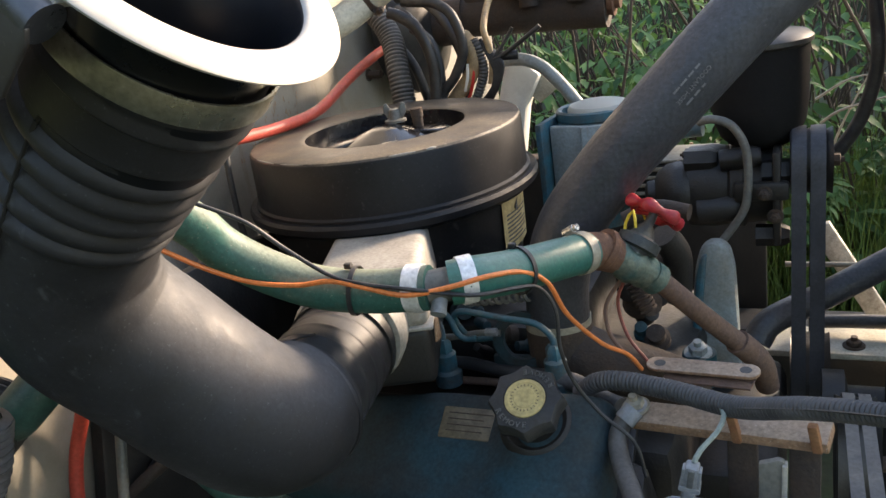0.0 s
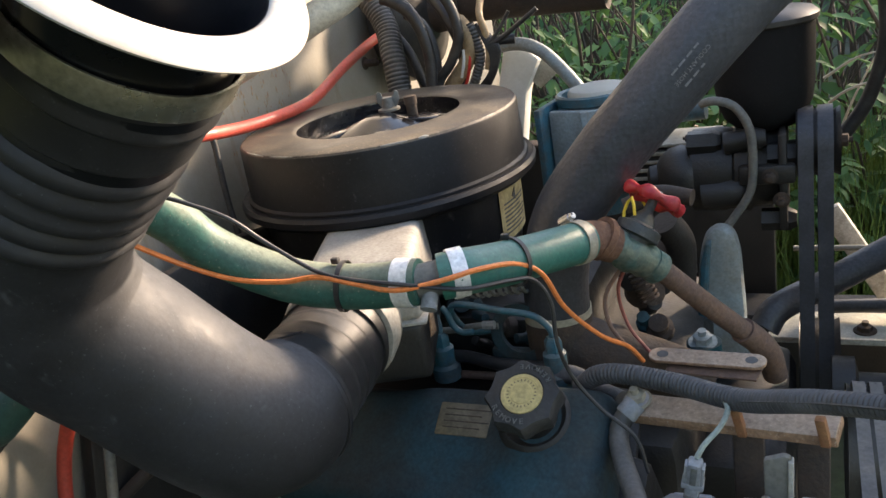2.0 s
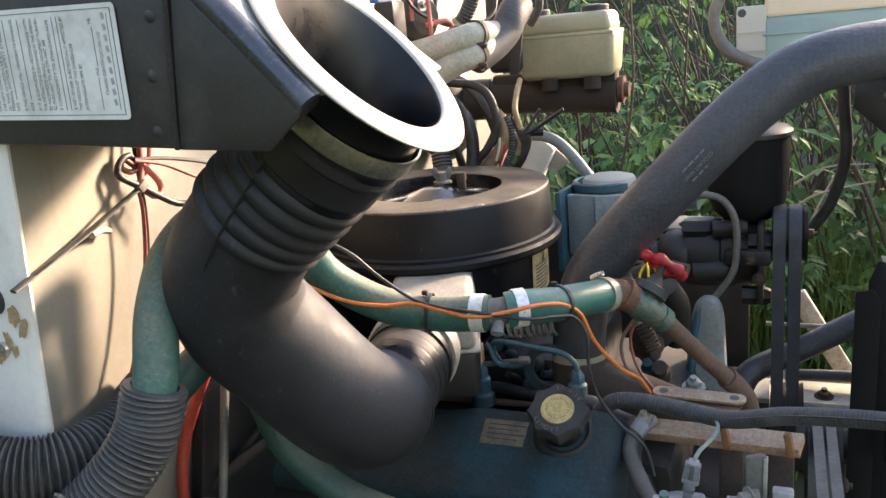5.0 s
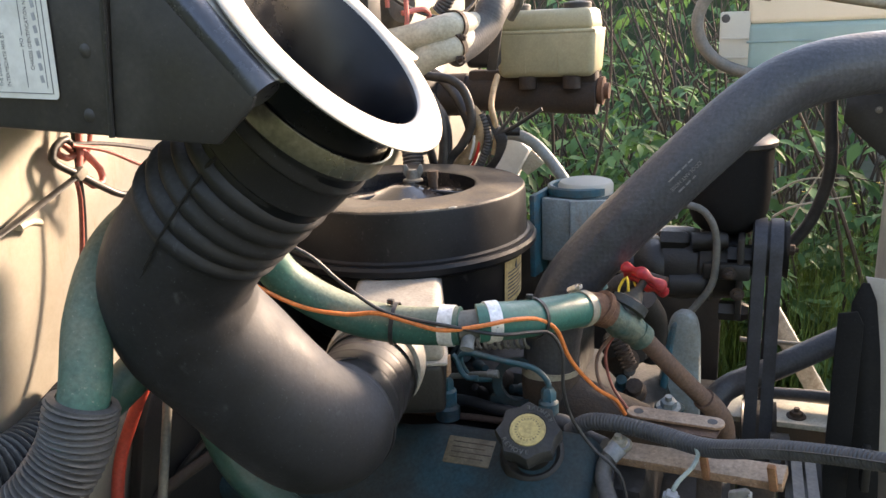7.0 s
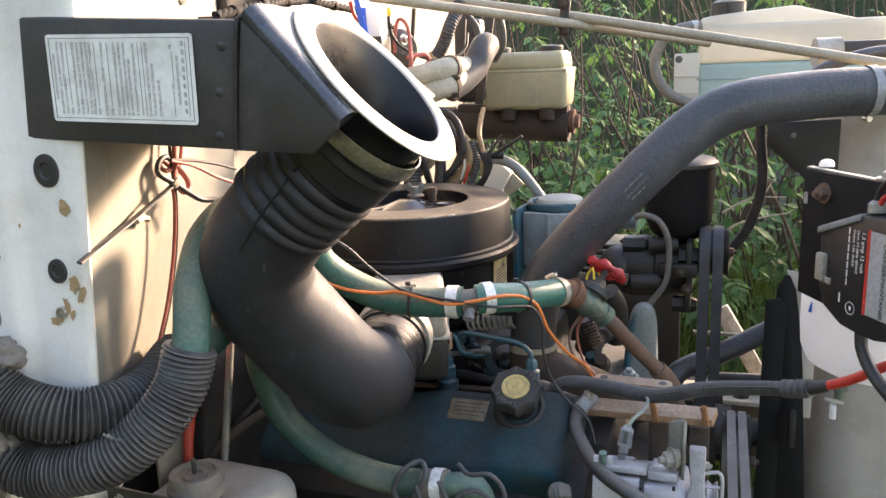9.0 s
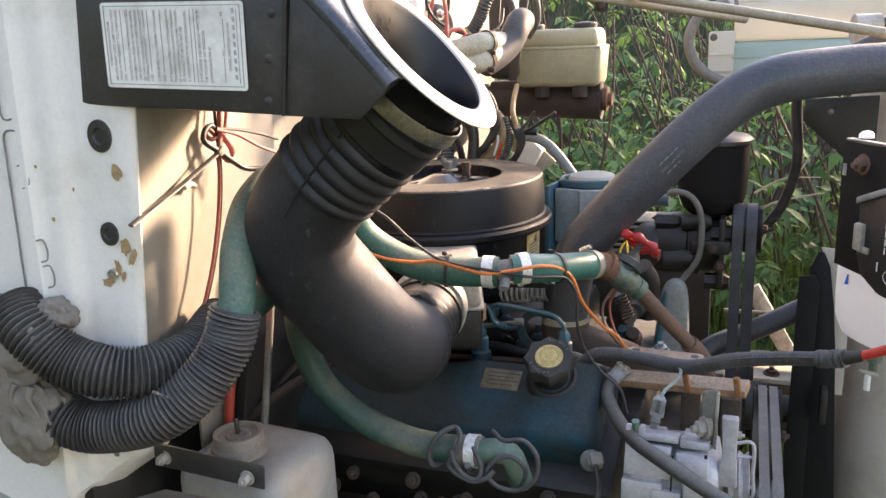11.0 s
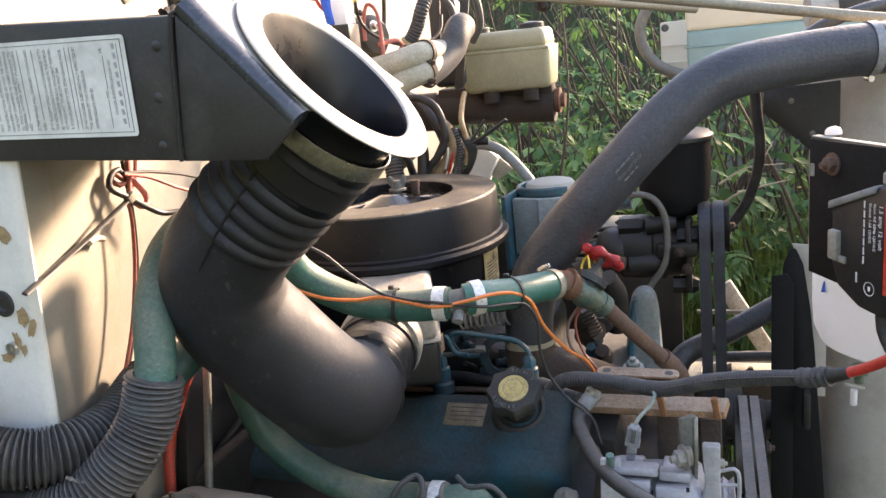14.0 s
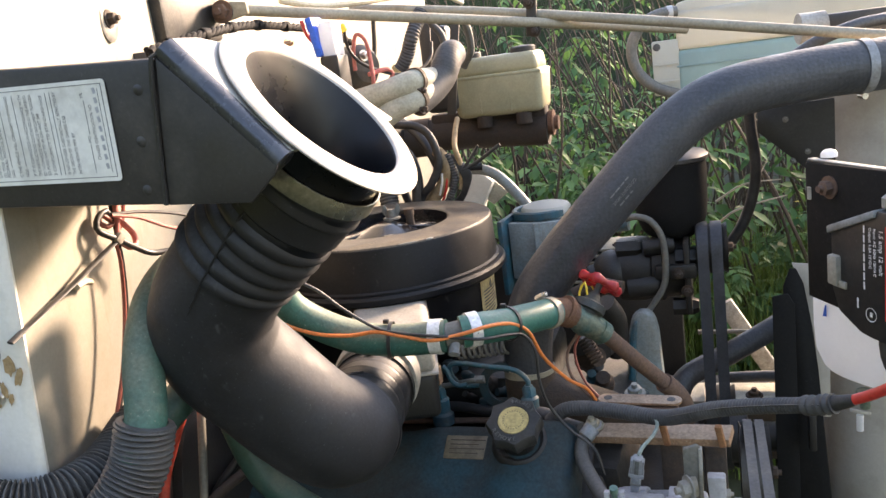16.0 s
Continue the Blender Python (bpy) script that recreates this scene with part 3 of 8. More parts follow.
    for k in range(150):
        y, z = rng.choice(lines) + rng.gauss(0, 0.0035), rng.uniform(1.19, 1.315)
        w, h = rng.uniform(0.0006, 0.0019), rng.uniform(0.001, 0.0065)
        poly = [(w * rng.uniform(0.5, 1) * math.cos(a), h * rng.uniform(0.5, 1) * math.sin(a)) for a in [2 * math.pi * j / 7 for j in range(7)]]
        part("rust_stain", slab(poly, 0.0003, Matrix(((0, 0, 1, wall_x(y, z) + 0.0002), (1, 0, 0, y), (0, 1, 0, z), (0, 0, 0, 1))), 0), (M_RUST, M_BRASSTAN)[k % 2], e)
    part("stud", hexbolt((wall_x(1.57, 1.25), 1.57, 1.25), (1, 0, 0), 0.009, 0.030), M_DARKRUST, e, "rusty threaded stud")
    # lap seam in the flange, with hooked notches
    part("seam", sweep([(-0.722, 0.2715, 1.62), (-0.724, 0.2715, 1.50), (-0.729, 0.2715, 1.436), (-0.710, 0.2790, 1.434), (-0.707, 0.2810, 1.425), (-0.712, 0.2780, 1.418), (-0.729, 0.2715, 1.416), (-0.733, 0.2715, 1.38), (-0.736, 0.2715, 1.30), (-0.738, 0.2715, 1.26), (-0.740, 0.2715, 1.19), (-0.742, 0.2715, 1.12)], 0.0013, 6, 0.004), M_FADEDINK, e, "dark sheet-metal seam")
    for x, z, y in ((-0.714, 1.362, 0.2775), (-0.706, 1.270, 0.2790), (-0.703, 1.237, 0.280)):
        part("hook_slot", sweep([(x - 0.008, y - 0.003, z + 0.014), (x - 0.001, y, z + 0.015), (x + 0.003, y + 0.001, z + 0.004), (x + 0.002, y, z - 0.010), (x - 0.006, y - 0.002, z - 0.013)], 0.0011, 6, 0.004), M_FADEDINK, e)
    part("slot", slab(round_poly(0.008, 0.026, 0.003), 0.0012, axis_pose((-0.664, 0.300, 1.0), (0, -1, 0)), 0), M_GUM, e, "dirty drain slot")
    # black sheets stand in for the unlit void behind the sleeves
    part("void_sheet", slab([(0.50, 0.3), (1.9, 0.3), (1.9, 1.02), (1.3, 1.05), (0.86, 1.13), (0.70, 1.13), (0.62, 1.10), (0.575, 1.02), (0.54, 0.9)], 0.02, Matrix(((0, 0, 1, -0.662), (1, 0, 0, 0), (0, 1, 0, 0), (0, 0, 0, 1))), 0.006), M_BLOCK, e, "black sheet standing in for the unlit lower recess")
    part("footwell", box((0.02, 0.62, 0.78), Matrix.Translation((-0.715, 0.60, 0.67)), 0.004), M_BLOCK, e, "black backing sheet for the unlit gap")
    part("sill_panel", sweep([(-0.90, 0.30, 0.88), (-0.80, 0.305, 0.845), (-0.72, 0.315, 0.80), (-0.66, 0.33, 0.72)], 0.06, 24, 0.02, flat=0.8), M_CREAM, e, "rounded cream lower corner panel")
    return e





def quads(bm, rows):
    for a, b in zip(rows, rows[1:]):
        for k in range(len(a) - 1):
            bm.faces.new((a[k], a[k + 1], b[k + 1], b[k]))


def solid(bm, thick, inward=None):
    """Gives a sheet its thickness; inward names the way in which it grows."""
    bmesh.ops.recalc_face_normals(bm, faces=bm.faces)
    if inward is None:
        bmesh.ops.solidify(bm, geom=bm.faces[:], thickness=thick)
        return
    got = bmesh.ops.extrude_face_region(bm, geom=bm.faces[:])
    bmesh.ops.translate(bm, vec=Vector(inward) * thick, verts=[v for v in got["geom"] if isinstance(v, bmesh.types.BMVert)])
    bmesh.ops.recalc_face_normals(bm, faces=bm.faces)


firewall()


# ---- engine ----
def engine():
    e = thing("engine_block", (-0.3, 1.1, 0.30), "oily black and rust-stained V8 diesel engine block", "engine block")
    part("block", box((0.62, 0.50, 0.42), Matrix.Translation((-0.36, 1.10, 0.66)), 0.03), M_BLOCK, e)
    part("cylinder_head", box((0.62, 0.16, 0.22), pose(-0.38, 0.79, 0.76, 32), 0.02), M_BLOCK, e)
    part("exhaust_manifold", box((0.62, 0.20, 0.12), pose(-0.36, 0.72, 0.62, 20), 0.02), M_DARKRUST, e)
    part("timing_cover", box((0.13, 0.36, 0.30), Matrix.Translation((0.0, 1.16, 0.60)), 0.03), M_BLOCK, e)
    bm = box((0.46, 0.30, 0.10), Matrix.Translation((-0.42, 1.10, 0.93)), 0.025)
    part("intake_manifold", bm, M_BLOCK, e)
    for i in range(7):
        x = -0.62 + i * 0.075
        part("flange_bolt", hexbolt((x, 0.655 - 0.01 * (i % 2), 0.800 - 0.035 * (i % 3)), (0, -1, 0.5), 0.009, 0.010), M_DARKRUST, e)
    for i in range(5):
        x = -0.60 + i * 0.11
        part("exhaust_port", lathe([(0, 0), (0.034, 0), (0.036, 0.02), (0.025, 0.035), (0, 0.04)], 20, axis_pose((x, 0.66, 0.70), (0, -1, 0.1))), M_DARKRUST, e)
    part("thermostat_housing", sweep([(-0.20, 0.93, 0.90), (-0.20, 0.927, 0.95), (-0.202, 0.93, 0.995)], 0.043, 24), M_DARKRUST, e, "rusty thermostat neck")
    part("water_neck", sweep([(-0.19, 0.93, 0.955), (-0.14, 0.925, 0.945), (-0.09, 0.93, 0.93), (-0.03, 0.95, 0.90)], lambda s, f: 0.042 - 0.012 * f, 20), M_DARKRUST, e)
    return e


engine()

SL = radians(32)
COVER = Matrix(((1, 0, 0, 0), (0, math.cos(SL), -math.sin(SL), 0), (0, math.sin(SL), math.cos(SL), 0), (0, 0, 0, 1)))


def on_cover(x, v, h):
    """A place on the sloping valve cover: along it, up its slope, and off its face."""
    return Vector((x, 0.765 + v * math.cos(SL) - h * math.sin(SL), 0.902 + v * math.sin(SL) + h * math.cos(SL)))


HUMP = 0.058


def valve_cover():
    e = thing("valve_cover", (-0.4, 0.76, 0.80), "dusty dark blue painted valve cover with brass data plate", "valve cover")
    m = Matrix.Translation(on_cover(-0.40, 0, -0.035)) @ COVER
    bm = box((0.59, 0.150, 0.075), m, 0.022, segs=4)
    part("inner_cover", bm, M_BLOCK, e, "black oily side below the painted cover")
    bm = bmesh.new()
    rows = []
    for x, h, k in ((-0.695, -0.012, 0.8), (-0.68, 0.003, 0.97), (-0.46, 0.008, 1), (-0.38, 0.018, 1), (-0.335, 0.032, 1), (-0.31, 0.0355, 1), (-0.245, 0.0355, 1), (-0.225, 0.046, 1), (-0.20, 0.056, 1), (-0.18, HUMP, 1), (-0.138, HUMP, 1), (-0.121, HUMP - 0.003, 1), (-0.110, HUMP - 0.012, 0.97), (-0.104, HUMP - 0.030, 0.93), (-0.102, -0.02, 0.92), (-0.106, -0.045, 0.90)):
        rows.append([bm.verts.new(on_cover(x, v * k, max(-0.045, q))) for v, q in ((-0.080, -0.034), (-0.0865, min(-0.022, h - 0.030)), (-0.0875, h - 0.030), (-0.083, h - 0.013), (-0.076, h - 0.004), (-0.064, h), (0, h + 0.001), (0.046, h), (0.058, h - 0.004), (0.065, h - 0.013), (0.068, h - 0.030), (0.068, -0.05))])
    quads(bm, rows)
    bmesh.ops.recalc_face_normals(bm, faces=bm.faces)
    part("raised_end", bm, M_BLUE, e)
    # black lip: the dark of the recess under the cap, put into its colour
    part("filler_lip", lathe([(0.020, -0.004), (0.030, 0.0), (0.036, 0.004), (0.040, 0.002), (0.044, -0.006)], 36, axis_pose(on_cover(-0.185, 0.022, HUMP), (0, -math.sin(SL), math.cos(SL)))), M_BLOCK, e)
    bm = box((0.61, 0.19, 0.012), Matrix.Translation(on_cover(-0.40, 0, -0.060)) @ COVER, 0.004)
    part("gasket_flange", bm, M_BLOCK, e)
    part("data_plate", slab(round_poly(0.072, 0.040, 0.002), 0.0015, Matrix.Translation(on_cover(-0.272, 0.0205, 0.0358)) @ COVER, 0.0005), M_TAN, e, "tarnished brass data plate")
    for i in range(4):
        part("plate_line", slab([(-0.028, 0), (0.028 - 0.01 * (i % 2), 0), (0.028 - 0.01 * (i % 2), 0.0012), (-0.028, 0.0012)], 0.0003, Matrix.Translation(on_cover(-0.272, 0.032 - i * 0.0075, 0.0374)) @ COVER, 0), M_DARKRUST, e)
    for x in (-0.66, -0.50, -0.13):
        part("cover_bolt", hexbolt(on_cover(x, -0.090, -0.054), (0, -0.53, 0.85), 0.007, 0.008), M_DARKRUST, e)
    part("filler_neck", lathe([(0.026, -0.01), (0.026, 0.02), (0, 0.02)], 28, axis_pose(on_cover(-0.185, 0.022, HUMP), (0, -math.sin(SL), math.cos(SL)))), M_BLOCK, e)
    return e


valve_cover()


def oil_cap():
    way = Vector((0.02, -math.sin(SL), math.cos(SL)))
    top = Vector((-0.183, 0.722, 1.012))
    e = thing("oil_filler_cap", top - way * 0.03, "black eight-sided oil filler cap with a worn yellow disc", "oil cap")
    m = axis_pose(top, way, 8)
    seg = 64
    prof = [(0.030, -0.034), (0.037, -0.030), (0.0415, -0.022), (0.0415, -0.004), (0.0395, -0.001), (0.024, 0.0), (0.023, -0.001), (0, -0.001)]
    bm = lathe(prof, seg, m)
    inv = m.inverted()
    for v in bm.verts:
        q = inv @ v.co
        r = math.hypot(q.x, q.y)
        if r > 0.0335:
            a = math.atan2(q.y, q.x)
            k = 0.95 * math.cos(math.pi / 8) / math.cos((a % (math.pi / 4)) - math.pi / 8) + 0.055 * (abs(math.cos(4 * a)) ** 3)
            v.co = m @ Vector((q.x * k, q.y * k, q.z))
    part("grip", bm, M_CAP, e)
    part("disc", lathe([(0.0225, -0.001), (0.022, 0.0005), (0.018, 0.0008), (0.0175, 0.0004), (0.012, 0.0004), (0.0115, 0.001), (0, 0.001)], 40, m), M_GOLD, e, "faded yellow centre disc")
    for a in range(0, 360, 15):
        q = m @ Matrix.Rotation(radians(a), 4, "Z") @ Vector((0.0148, 0, 0.0005))
        part("dash", box((0.0022, 0.0010, 0.0006), Matrix.Translation(q) @ m.to_3x3().to_4x4() @ Matrix.Rotation(radians(a), 4, "Z"), 0), M_TAN, e)
    # raised word round the rim, twice
    for k, ch in enumerate("REMOVE"):
        for start in (205, 25):
            a = radians(start + k * 13)
            q = Matrix.Rotation(a, 4, "Z") @ Matrix.Translation((0.0312, 0, 0.0)) @ Matrix.Rotation(radians(90), 4, "Z")
            part("letter", text_bm(ch, 0.0085, m @ q, 0.0008), M_TUBE, e)
    return e


oil_cap()


def air_filter():
    cx, cy = -0.492, 1.09
    e = thing("air_filter_housing", (cx, cy, 1.0), "large round black air filter housing with a dusty lid", "air filter")
    m = Matrix.Translation((cx, cy, 0))
    part("lid", lathe([(0.2049, 1.2324), (0.2060, 1.2290), (0.208, 1.16), (0.212, 1.157), (0.212, 1.150), (0.2, 1.150)], 96, m), M_FILTER, e)
    part("lid_top", lathe([(0.1225, 1.2345), (0.1245, 1.2358), (0.130, 1.2362), (0.199, 1.236), (0.2030, 1.2350), (0.2049, 1.2322)], 96, m), M_FILTERTOP, e, "dusty brown-filmed lid top")
    part("rim", lathe([(0.205, 1.152), (0.220, 1.154), (0.2235, 1.149), (0.2225, 1.140), (0.214, 1.133), (0.195, 1.130)], 96, m), M_FILTER, e)
    part("pan", lathe([(0.196, 1.135), (0.193, 1.06), (0.186, 1.02), (0.15, 0.99), (0.05, 0.985), (0, 0.985)], 96, m), M_FILTER, e)
    part("opening_wall", lathe([(0.1226, 1.2346), (0.1220, 1.230), (0.1220, 1.204), (0.1235, 1.204), (0.1238, 1.233)], 96, m, closed=True), M_GLOSS, e, "glossy black edge of the lid opening")
    part("inner_lip", lathe([(0.1215, 1.206), (0.1185, 1.2065), (0.1175, 1.214), (0.1195, 1.2145), (0.1215, 1.212)], 72, m, closed=True), M_GLOSS, e, "glossy inner lip of the lid")
    part("inner_well", lathe([(0.1225, 1.204), (0.112, 1.202), (0.092, 1.209), (0.066, 1.2195), (0.042, 1.228), (0.026, 1.2335), (0.018, 1.2365), (0, 1.2365)], 64, m), M_GLOSS, e, "glossy black domed well")
    for a, long, wide, lift in ((28, 0.070, 0.052, 0.0), (208, 0.066, 0.050, -0.002), (-58, 0.040, 0.030, -0.003), (118, 0.044, 0.034, -0.003)):
        turn = Matrix.Translation((cx, cy, 1.2240 + lift)) @ Matrix.Rotation(radians(a), 4, "Z") @ Matrix.Rotation(radians(7), 4, "Y")
        part("raised_rib", slab([(0.030, -wide * 0.30), (0.030 + long * 0.75, -wide / 2), (0.030 + long, -wide * 0.42), (0.030 + long, wide * 0.42), (0.030 + long * 0.75, wide / 2), (0.030, wide * 0.30)], 0.009, turn, 0.003), M_GLOSS, e, "glossy raised rib of the dome")
    rng = random.Random(4)
    for k in range(26):
        a, r = radians(rng.uniform(150, 260)), rng.uniform(0.085, 0.114)
        part("leaf_scrap", slab([(0, 0), (0.004, 0.002), (0.009, 0), (0.004, -0.002)], 0.0008, pose(cx + r * math.cos(a), cy + r * math.sin(a), 1.2065, rng.uniform(-30, 30), rng.uniform(-30, 30), rng.uniform(0, 360)), 0), (M_DARKRUST, M_RUSTCHIP, M_CASTBROWN)[k % 3], e)
    for a0, a1, r in ((-128, -112, 0.0011), (-108, -96, 0.0008), (-62, -52, 0.0012), (-48, -44, 0.0016), (-20, -12, 0.0009)):
        part("scuff", sweep([(cx + 0.2032 * math.cos(radians(a)), cy + 0.2032 * math.sin(radians(a)), 1.2345) for a in np.linspace(a0, a1, 5)], lambda s, f, r=r: r * (0.35 + math.sin(math.pi * f)), 6, 0.004), M_BOXGREY, e, "pale scuff on the lid's edge")
    # wing nut and stud
    w = part("wing_nut", lathe([(0, 1.2365), (0.017, 1.2365), (0.017, 1.2395), (0.010, 1.241), (0.008, 1.256), (0, 1.256)], 20, Matrix.Translation((cx + 0.005, cy + 0.03, 0))), M_TUBE, e, "steel wing nut")
    for s in (-1, 1):
        part("wing", slab([(0, 0), (0.005, -0.001), (0.014, 0.014), (0.013, 0.025), (0.008, 0.028), (0.003, 0.019)], 0.004, pose(cx + 0.005 + s * 0.004, cy + 0.0315, 1.238, 90, 0, 30 if s > 0 else 210), 0.0008), M_TUBE, w)
    part("sensor_stud", lathe([(0, 1.210), (0.008, 1.222), (0.008, 1.240), (0.0095, 1.241), (0.0095, 1.254), (0, 1.256)], 14, Matrix.Translation((cx + 0.040, cy + 0.035, 0))), M_DARKRUST, e, "brown threaded stud")
    # paper label on the pan, curved
    bm = bmesh.new()
    a0, a1 = radians(-15), radians(11)
    lo = [bm.verts.new((cx + 0.1955 * math.cos(a0 + (a1 - a0) * k / 8), cy + 0.1955 * math.sin(a0 + (a1 - a0) * k / 8), 1.050)) for k in range(9)]
    hi = [bm.verts.new((cx + 0.1975 * math.cos(a0 + (a1 - a0) * k / 8), cy + 0.1975 * math.sin(a0 + (a1 - a0) * k / 8), 1.127)) for k in range(9)]
    quads(bm, [lo, hi])
    solid(bm, 0.0006)
    part("label", bm, M_OLDLABEL, e, "yellowed paper warning label")
    part("warning_icon", slab([(-0.009, 0), (0.009, 0), (0, 0.013)], 0.0005, axis_pose((cx + 0.1986 * math.cos(radians(-2)), cy + 0.1986 * math.sin(radians(-2)), 1.110), (1, -0.03, 0), 90), 0), M_INK, e, "small dark triangle on the label")
    for i in range(8):
        bm = bmesh.new()
        z = 1.102 - i * 0.0062
        f1 = (0.93, 0.88, 0.70, 0.91)[i % 4]
        r = 0.1964 + 0.002 * (z - 1.05) / 0.077
        lo = [bm.verts.new((cx + r * math.cos(a0 + (a1 - a0) * (0.1 + (f1 - 0.1) * k / 6)), cy + r * math.sin(a0 + (a1 - a0) * (0.1 + (f1 - 0.1) * k / 6)), z)) for k in range(7)]
        hi = [bm.verts.new((v.co.x, v.co.y, z + 0.0026)) for v in lo]
        quads(bm, [lo, hi])
        part("text_bar", bm, M_INK, e)
    part("wire_leaf", sweep([(cx - 0.070, cy - 0.070, 1.2065), (cx - 0.05, cy - 0.078, 1.2105), (cx - 0.032, cy - 0.085, 1.2055)], 0.0025, 8), M_ORANGE, e, "orange scrap caught in the mesh")
    return e


air_filter()


def intake_box():
    e = thing("intake_snorkel_box", (-0.40, 0.86, 1.0), "dusty light grey intake box under the air filter", "intake box")
    m = Matrix.Translation((-0.405, 0.845, 1.062)) @ Matrix.Rotation(radians(20), 4, "Z")
    part("upper_half", box((0.135, 0.19, 0.075), m @ Matrix.Translation((0, 0, 0.037)), 0.012, segs=3, taper=0.93), M_BOXGREY, e)
    part("lower_half", box((0.130, 0.185, 0.075), m @ Matrix.Translation((0, 0, -0.040)), 0.010, segs=3), M_BLOCK, e, "black lower half of the box")
    part("joint_lip", box((0.140, 0.196, 0.005), m @ Matrix.Translation((0, 0, -0.001)), 0.002), M_BOXGREY, e)
    part("snorkel_collar", lathe([(0.056, -0.03), (0.0625, -0.03), (0.0655, -0.022), (0.0655, 0.0), (0.060, 0.05), (0.056, 0.05)], 40, axis_pose((-0.393, 0.745, 1.072), (-0.25, 1, 0)), closed=True), M_BOXGREY, e, "beige rounded snorkel lip")
    part("spring_clip", slab([(0, 0), (0.012, 0.002), (0.012, 0.03), (0.004, 0.03)], 0.002, pose(-0.318, 0.80, 1.03, 90, 0, 80), 0.0005), M_RUST, e, "rusty spring clip")
    return e


intake_box()

FUN_N = Vector((0.745, 0.02, 0.665)).normalized()
FUN_C = Vector((-0.256, 0.431, 1.491))


def intake_duct():
    e = thing("intake_duct", (-0.40, 0.55, 1.02), "black moulded air intake duct with bellows and an elbow", "intake duct")
    m = axis_pose(FUN_C, FUN_N)
    bm = lathe([(0.0893, 0.0004), (0.0880, -0.0010), (0.0862, -0.0042), (0.083, -0.0095), (0.078, -0.018), (0.073, -0.031), (0.068, -0.048), (0.064, -0.068), (0.060, -0.12), (0.062, -0.12), (0.066, -0.068), (0.070, -0.049), (0.075, -0.032), (0.080, -0.020), (0.086, -0.010), (0.090, -0.004)], 96, m, closed=True)
    lean = Vector((FUN_N.z, 0, -FUN_N.x)) * 0.030
    inv = m.inverted()
    for v in bm.verts:
        v.co += lean * min(1, max(0, -(inv @ v.co).z / 0.06))
    part("mouth", bm, M_MOUTH, e, "smooth flared funnel mouth")
    part("rim", lathe([(0.0891, 0.0002), (0.0903, 0.0018), (0.0925, 0.0033), (0.096, 0.0042), (0.101, 0.0042), (0.110, 0.0030), (0.1150, 0.0016), (0.1165, 0.0002), (0.1160, -0.0012), (0.0895, -0.0022)], 120, m, closed=True), M_TOPPLATE, e, "pale rim of the funnel, sun glare in its colour")
    axis = [(-0.2745, 0.431, 1.444), (-0.294, 0.431, 1.424), (-0.336, 0.431, 1.388), (-0.395, 0.432, 1.338), (-0.437, 0.436, 1.285), (-0.443, 0.451, 1.233), (-0.422, 0.480, 1.180), (-0.394, 0.505, 1.128), (-0.374, 0.527, 1.094), (-0.3635, 0.553, 1.078), (-0.362, 0.580, 1.073)]

    def rad(s, f):
        if s < 0.062:
            return 0.071
        if s < 0.165:
            return 0.068
        return 0.068 + 0.003 * min(1, (s - 0.165) / 0.10) - 0.004 * max(0, (f - 0.88) / 0.12) ** 2

    def bellow(s):
        if 0.068 < s < 0.16:
            return 0.0068 * abs(math.sin(math.pi * (s - 0.068) / 0.0184)) ** 0.7 - 0.003
        if s < 0.018:
            return 0.003
        if 0.026 < s < 0.031:
            return 0.0022
        return 0.0
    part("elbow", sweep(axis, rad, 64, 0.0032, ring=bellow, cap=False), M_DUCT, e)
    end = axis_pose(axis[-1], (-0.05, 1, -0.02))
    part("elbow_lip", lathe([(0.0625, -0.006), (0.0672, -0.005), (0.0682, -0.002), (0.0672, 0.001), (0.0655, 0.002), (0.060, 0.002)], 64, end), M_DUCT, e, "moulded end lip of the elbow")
    d = (Vector(axis[0]) - Vector(axis[1])).normalized()
    part("band_clamp", lathe([(0.0735, -0.0095), (0.0752, -0.0095), (0.0758, -0.008), (0.0752, 0.0), (0.0758, 0.008), (0.0752, 0.0095), (0.0735, 0.0095)], 56, axis_pose(Vector(axis[0]) - d * 0.006, d), closed=True), M_OLIVE, e, "yellowed zinc band clamp")
    # the parting seam that zigzags over the bellows and dies out on the elbow
    seam = []
    line = [Vector(q) for q in spline([(-0.318, 0.3655, 1.414), (-0.334, 0.3625, 1.400), (-0.361, 0.3605, 1.371), (-0.388, 0.3615, 1.341), (-0.414, 0.3655, 1.308), (-0.438, 0.374, 1.276), (-0.452, 0.388, 1.248)], 0.0046)]
    for k, q in enumerate(line):
        wob = (0.0024 if k % 4 < 2 else -0.0024) * (1 if k < len(line) * 0.72 else 0.2)
        seam.append(q + Vector((0.7, 0, 0.7)) * wob + Vector((0, -0.0005, 0)))
    part("seam", sweep(seam, lambda s, f: 0.0017 * (1.05 - 0.6 * f), 6, 0.003), M_SEAM, e, "dark open parting seam")
    boot = part("boot", sweep([(-0.362, 0.577, 1.073), (-0.370, 0.628, 1.072), (-0.378, 0.68, 1.071), (-0.386, 0.715, 1.072)], lambda s, f: 0.0605 - 0.003 * f, 56, 0.002, ring=lambda s: 0.0011 * math.exp(-((s % 0.026 - 0.013) / 0.0022) ** 2)), M_RUBBER, e, "smooth black rubber boot with raised rings")
    part("boot_band", lathe([(0.059, -0.006), (0.0612, -0.006), (0.0612, 0.006), (0.059, 0.006)], 48, axis_pose((-0.381, 0.696, 1.0715), (-0.2, 1, 0)), closed=True), M_CHARGER, boot)
